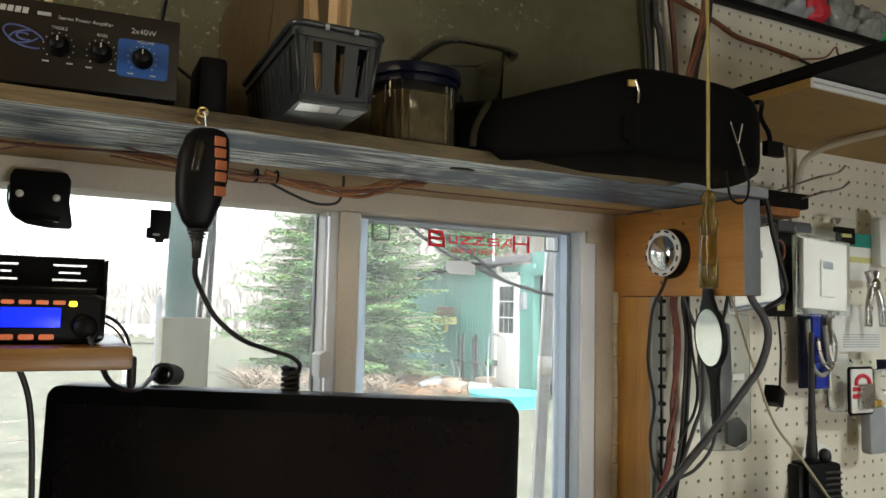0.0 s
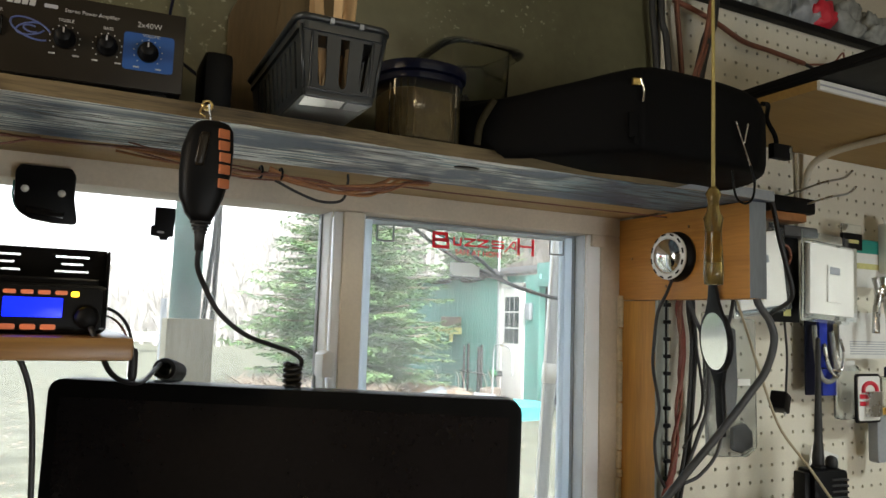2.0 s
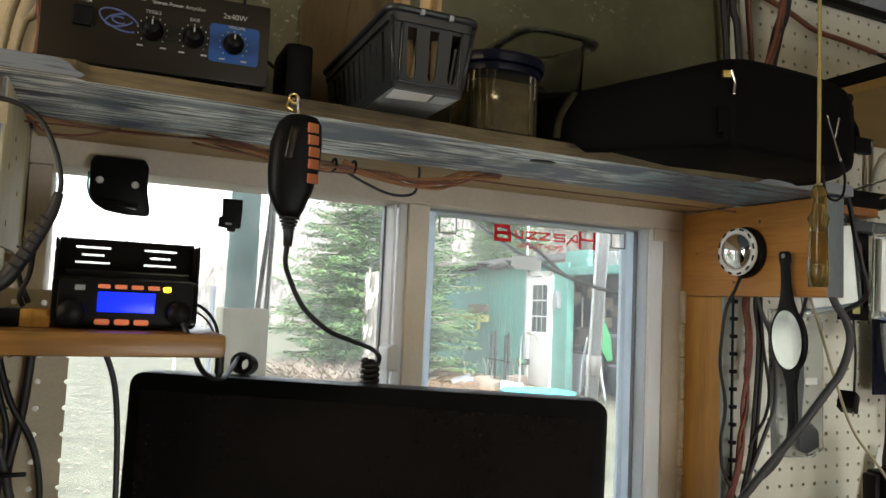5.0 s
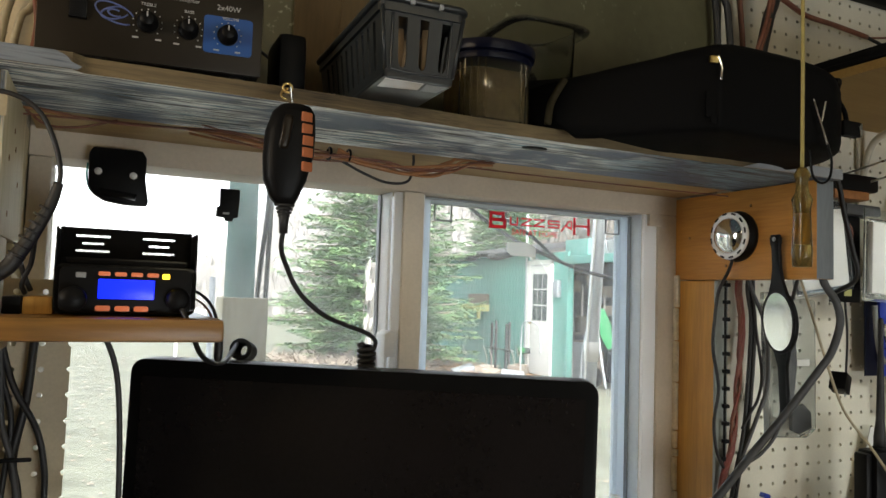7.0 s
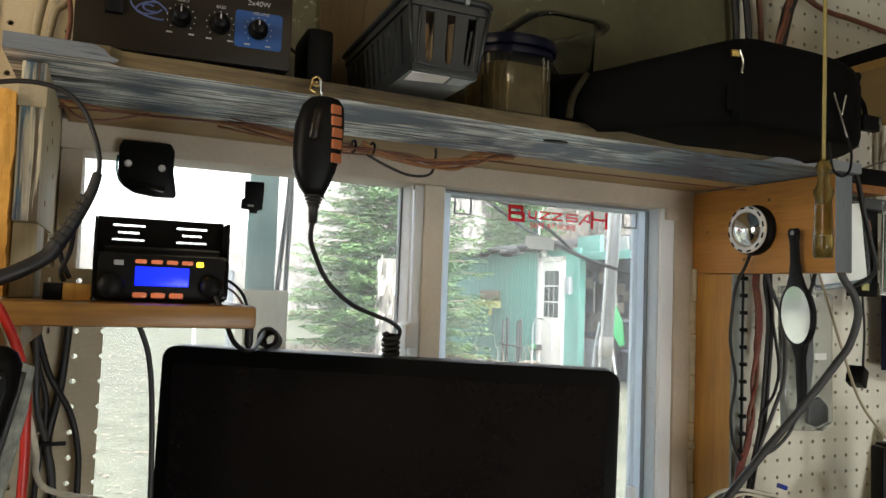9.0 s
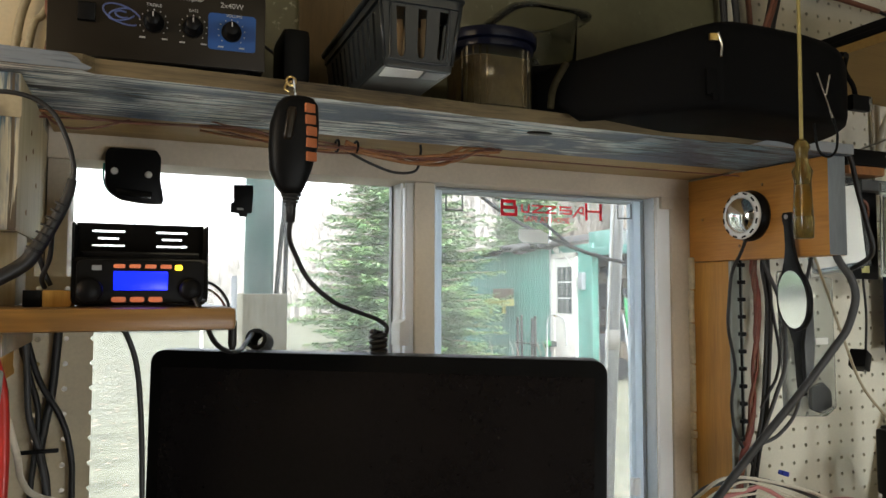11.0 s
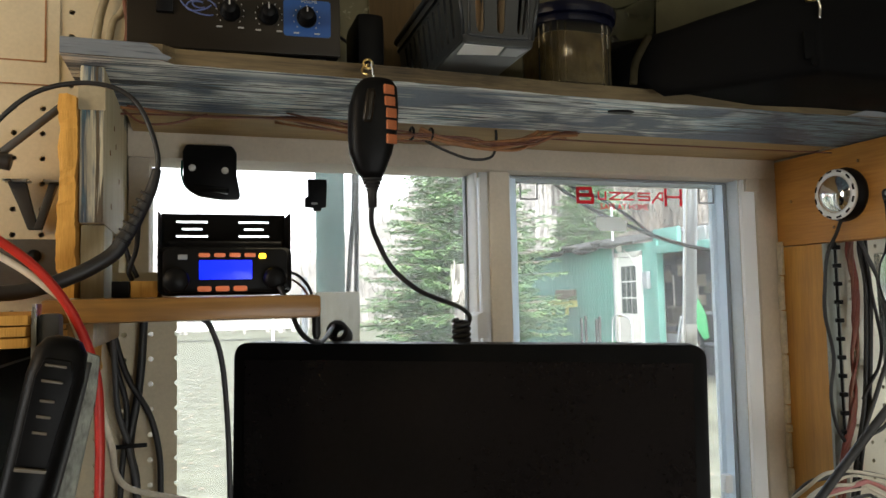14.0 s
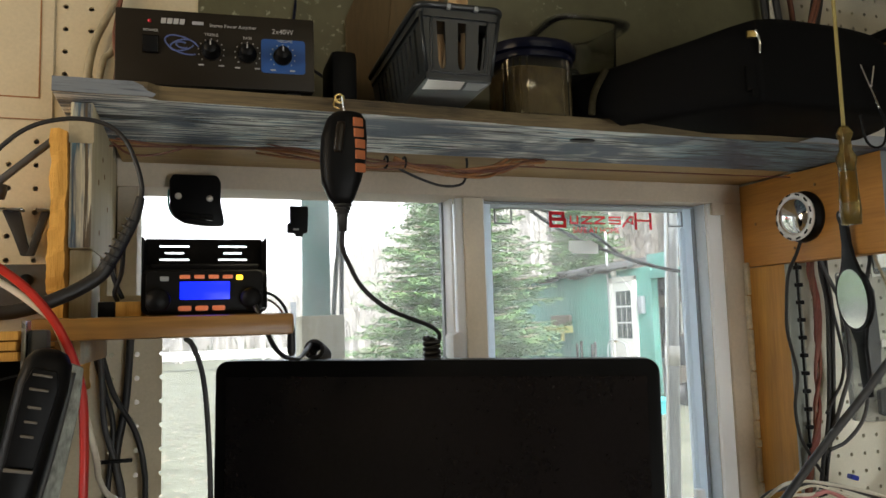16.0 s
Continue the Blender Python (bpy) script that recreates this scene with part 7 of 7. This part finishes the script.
for k in range(70):
    a, z, h = rng.uniform(0, 6.28), rng.uniform(0.05, 1.85), rng.uniform(0.05, 0.17)
    w = rng.uniform(0.012, 0.035)
    flake = upright([(-w, -h), (-0.3 * w, -h * 1.2), (w * 0.6, -h * 0.9), (w, 0.2 * h), (w * 0.7, h), (-0.5 * w, h * 0.9), (-w, 0.3 * h)], -0.012, 0.0)
    moved(flake, pose(0.155 * math.sin(a), -0.155 * math.cos(a), z, rng.uniform(-14, 4), rng.uniform(-12, 12), math.degrees(a)))
    part("bark_flake", flake, "pale_bark" if k % 3 else "birch_bark", bt)


def sticks(name, label, count, area, size, mat, seed, flat):
    rng = random.Random(seed)
    verts, faces = [], []
    for k in range(count):
        x, y = rng.uniform(*area[:2]), rng.uniform(*area[2:])
        a, e, L = rng.uniform(0, 6.28), rng.uniform(-0.1, flat), rng.uniform(0.3, 1) * size
        d = Vector((math.cos(a) * math.cos(e), math.sin(a) * math.cos(e), math.sin(e))) * L
        p = Vector((x, y, GZ + rng.uniform(0.0, flat * 0.4)))
        w = Vector((-d.y, d.x, 0.3 * L)).normalized() * L * (0.03 if flat > 0.2 else 0.3)
        i = len(verts)
        verts += [p - w, p + w, p + d + w * 0.5, p + d - w * 0.5]
        faces.append((i, i + 1, i + 2, i + 3))
    data = bpy.data.meshes.new(name)
    data.from_pydata([tuple(v) for v in verts], [], faces)
    data.materials.append(MATS[mat])
    return tagged(new(name, data), label, "ground litter", "", "stuff")


sticks("brush_pile", "tangle of dry brown twigs under the spruce", 3200, (2.9, 5.2, 11.4, 14.0), 0.45, "dry_twigs", 1, 0.6)
sticks("fallen_leaves", "scattered brown leaves on the lawn", 7000, (-0.5, 8.0, 4.0, 16.5), 0.05, "dry_twigs", 2, 0.12)
sticks("leaf_bank", "bank of orange-brown fallen leaves by the shed", 4200, (5.2, 7.4, 11.0, 16.5), 0.09, "leaf_litter", 3, 0.18)


def far_woods(count, seed, x0=-45, x1=58, twigs=16, tall=1.0, mat="haze_paled_bark"):
    """Bare grey trunks and twigs far off, in one mesh."""
    rng = random.Random(seed)
    verts, faces = [], []

    def blade(p, q, w):
        s = Vector((w, -w * 0.5, 0))
        i = len(verts)
        verts.extend((p - s, p + s, q + s * 0.35, q - s * 0.35))
        faces.append((i, i + 1, i + 2, i + 3))

    for k in range(count):
        x, y = rng.uniform(x0, x1), rng.uniform(30, 62)
        b = Vector((x, y, GZ + max(0, y - 25) * (0.012 + 0.04 * min(1.0, max(0.0, (x - 7) / 6))) - 0.1))
        h = (rng.uniform(3.2, 6.4) if x > 9 else rng.uniform(1.8, 4.4)) * (1.0 + min(0.9, max(0.0, x - 11) * 0.09)) * tall
        top = b + Vector((rng.uniform(-0.4, 0.4), 0, h))
        blade(b, top, rng.uniform(0.035, 0.10))
        for j in range(twigs):
            u = rng.uniform(0.22, 0.98)
            p = b + (top - b) * u
            L = rng.uniform(0.4, 1.2) * (1.15 - u)
            a = rng.uniform(0, 6.28)
            q = p + Vector((math.cos(a) * L, math.sin(a) * L, rng.uniform(0.7, 1.6) * L))
            blade(p, q, 0.02)
            for _ in range(2):
                r = p + (q - p) * rng.uniform(0.4, 0.9)
                blade(r, r + Vector((rng.uniform(-0.5, 0.5), rng.uniform(-0.3, 0.3), rng.uniform(0.1, 0.6))), 0.012)
    data = bpy.data.meshes.new("far_woods")
    data.from_pydata([tuple(v) for v in verts], [], faces)
    data.materials.append(MATS[mat])
    return tagged(new("far_woods", data), "hazy bare winter woods in the distance", "woods", "", "stuff")


# first and last stands are haze-paled, the middle one keeps darker bark
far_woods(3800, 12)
far_woods(2600, 31, 17, 48, 26, 1.2, "wood_bark")
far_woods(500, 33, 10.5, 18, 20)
wb2 = thing("white_boat", (0.9, 27.0, GZ + 0.3), "long low white boat lying on the grass", "boat")
part("hull", prism([(-2.6, 0.0), (-2.2, -0.35), (2.0, -0.4), (2.7, 0.0), (2.0, 0.4), (-2.2, 0.35)], 0.08, 0.38, 0.06), "house_white", wb2)
part("rub_rail", box(-2.4, 2.2, -0.42, -0.40, 0.32, 0.36, 0.005), "galvanised", wb2)

# ---- just outside the glass ----
mp = thing("mast_post", (0.412, 1.54, GZ), "square pale wooden post carrying a teal pipe", "post")
part("post", box(-0.04, 0.04, -0.04, 0.04, -0.05, 1.398, 0.004), "post_wood", mp)
part("pipe", moved(disc_stack([(0.0265, 1.398), (0.0265, 4.2)], 20), pose(-0.006, 0, 0)), "teal_pipe", mp)
part("stay", tube([(0.042, 0.01, 0.6), (0.043, 0.01, 1.29), (0.045, 0.01, 1.48), (0.047, 0.01, 1.6), (0.055, 0.01, 2.4)], 0.0045, 8), "grey_rubber", mp)
part("stay", tube([(0.028, 0.01, 1.398), (0.034, 0.01, 1.48), (0.041, 0.01, 1.58), (0.05, 0.01, 1.9)], 0.0045, 8), "grey_rubber", mp)
an = thing("thin_rod", (0.42, 2.0, GZ), "thin grey metal rod standing in the lawn", "rod", "rods in the lawn")
part("rod", moved(disc_stack([(0.008, -0.05), (0.007, 1.44)], 10), pose(0, 0, 0)), "galvanised", an)
an2 = thing("thin_rod", (0.39, 2.5, GZ), "thin grey metal rod standing in the lawn", "rod", "rods in the lawn")
part("rod", moved(disc_stack([(0.006, -0.05), (0.005, 1.65)], 10), pose(0, 0, 0)), "house_white", an2)
gp = thing("grey_pole", (1.435, 1.9, GZ), "leaning grey metal pole with a band of pale tape", "pole", turn=(0, 3.2, 0))
part("pole", moved(disc_stack([(0.019, -0.05), (0.018, 2.6)], 18), pose(-0.06, 0, 0)), "galvanised", gp)
part("tape", moved(disc_stack([(0.0205, 1.24), (0.0205, 1.295)], 18), pose(-0.06, 0, 0)), "house_white", gp)
part("wire", tube([(-0.082, -0.01, 0.8), (-0.083, -0.01, 1.3), (-0.08, -0.01, 1.6), (-0.072, -0.01, 2.2)], 0.003, 6), "house_white", gp)
tw = thing("coax_cables", (0, 0, 0), "two dark cables sagging just outside the pane", "cable")
part("cord", tube([(0.655, 1.165, 1.608), (0.676, 1.165, 1.59), (0.721, 1.165, 1.562), (0.764, 1.165, 1.541), (0.79, 1.165, 1.532), (0.847, 1.165, 1.512), (0.902, 1.165, 1.498), (0.957, 1.165, 1.489), (1.0, 1.165, 1.482)], 0.003, 8), "grey_rubber", tw)
part("cord", tube([(0.67, 1.168, 1.605), (0.692, 1.168, 1.592), (0.74, 1.168, 1.576), (0.792, 1.168, 1.55), (0.846, 1.168, 1.514), (0.90, 1.168, 1.50)], 0.0028, 8), "grey_rubber", tw)
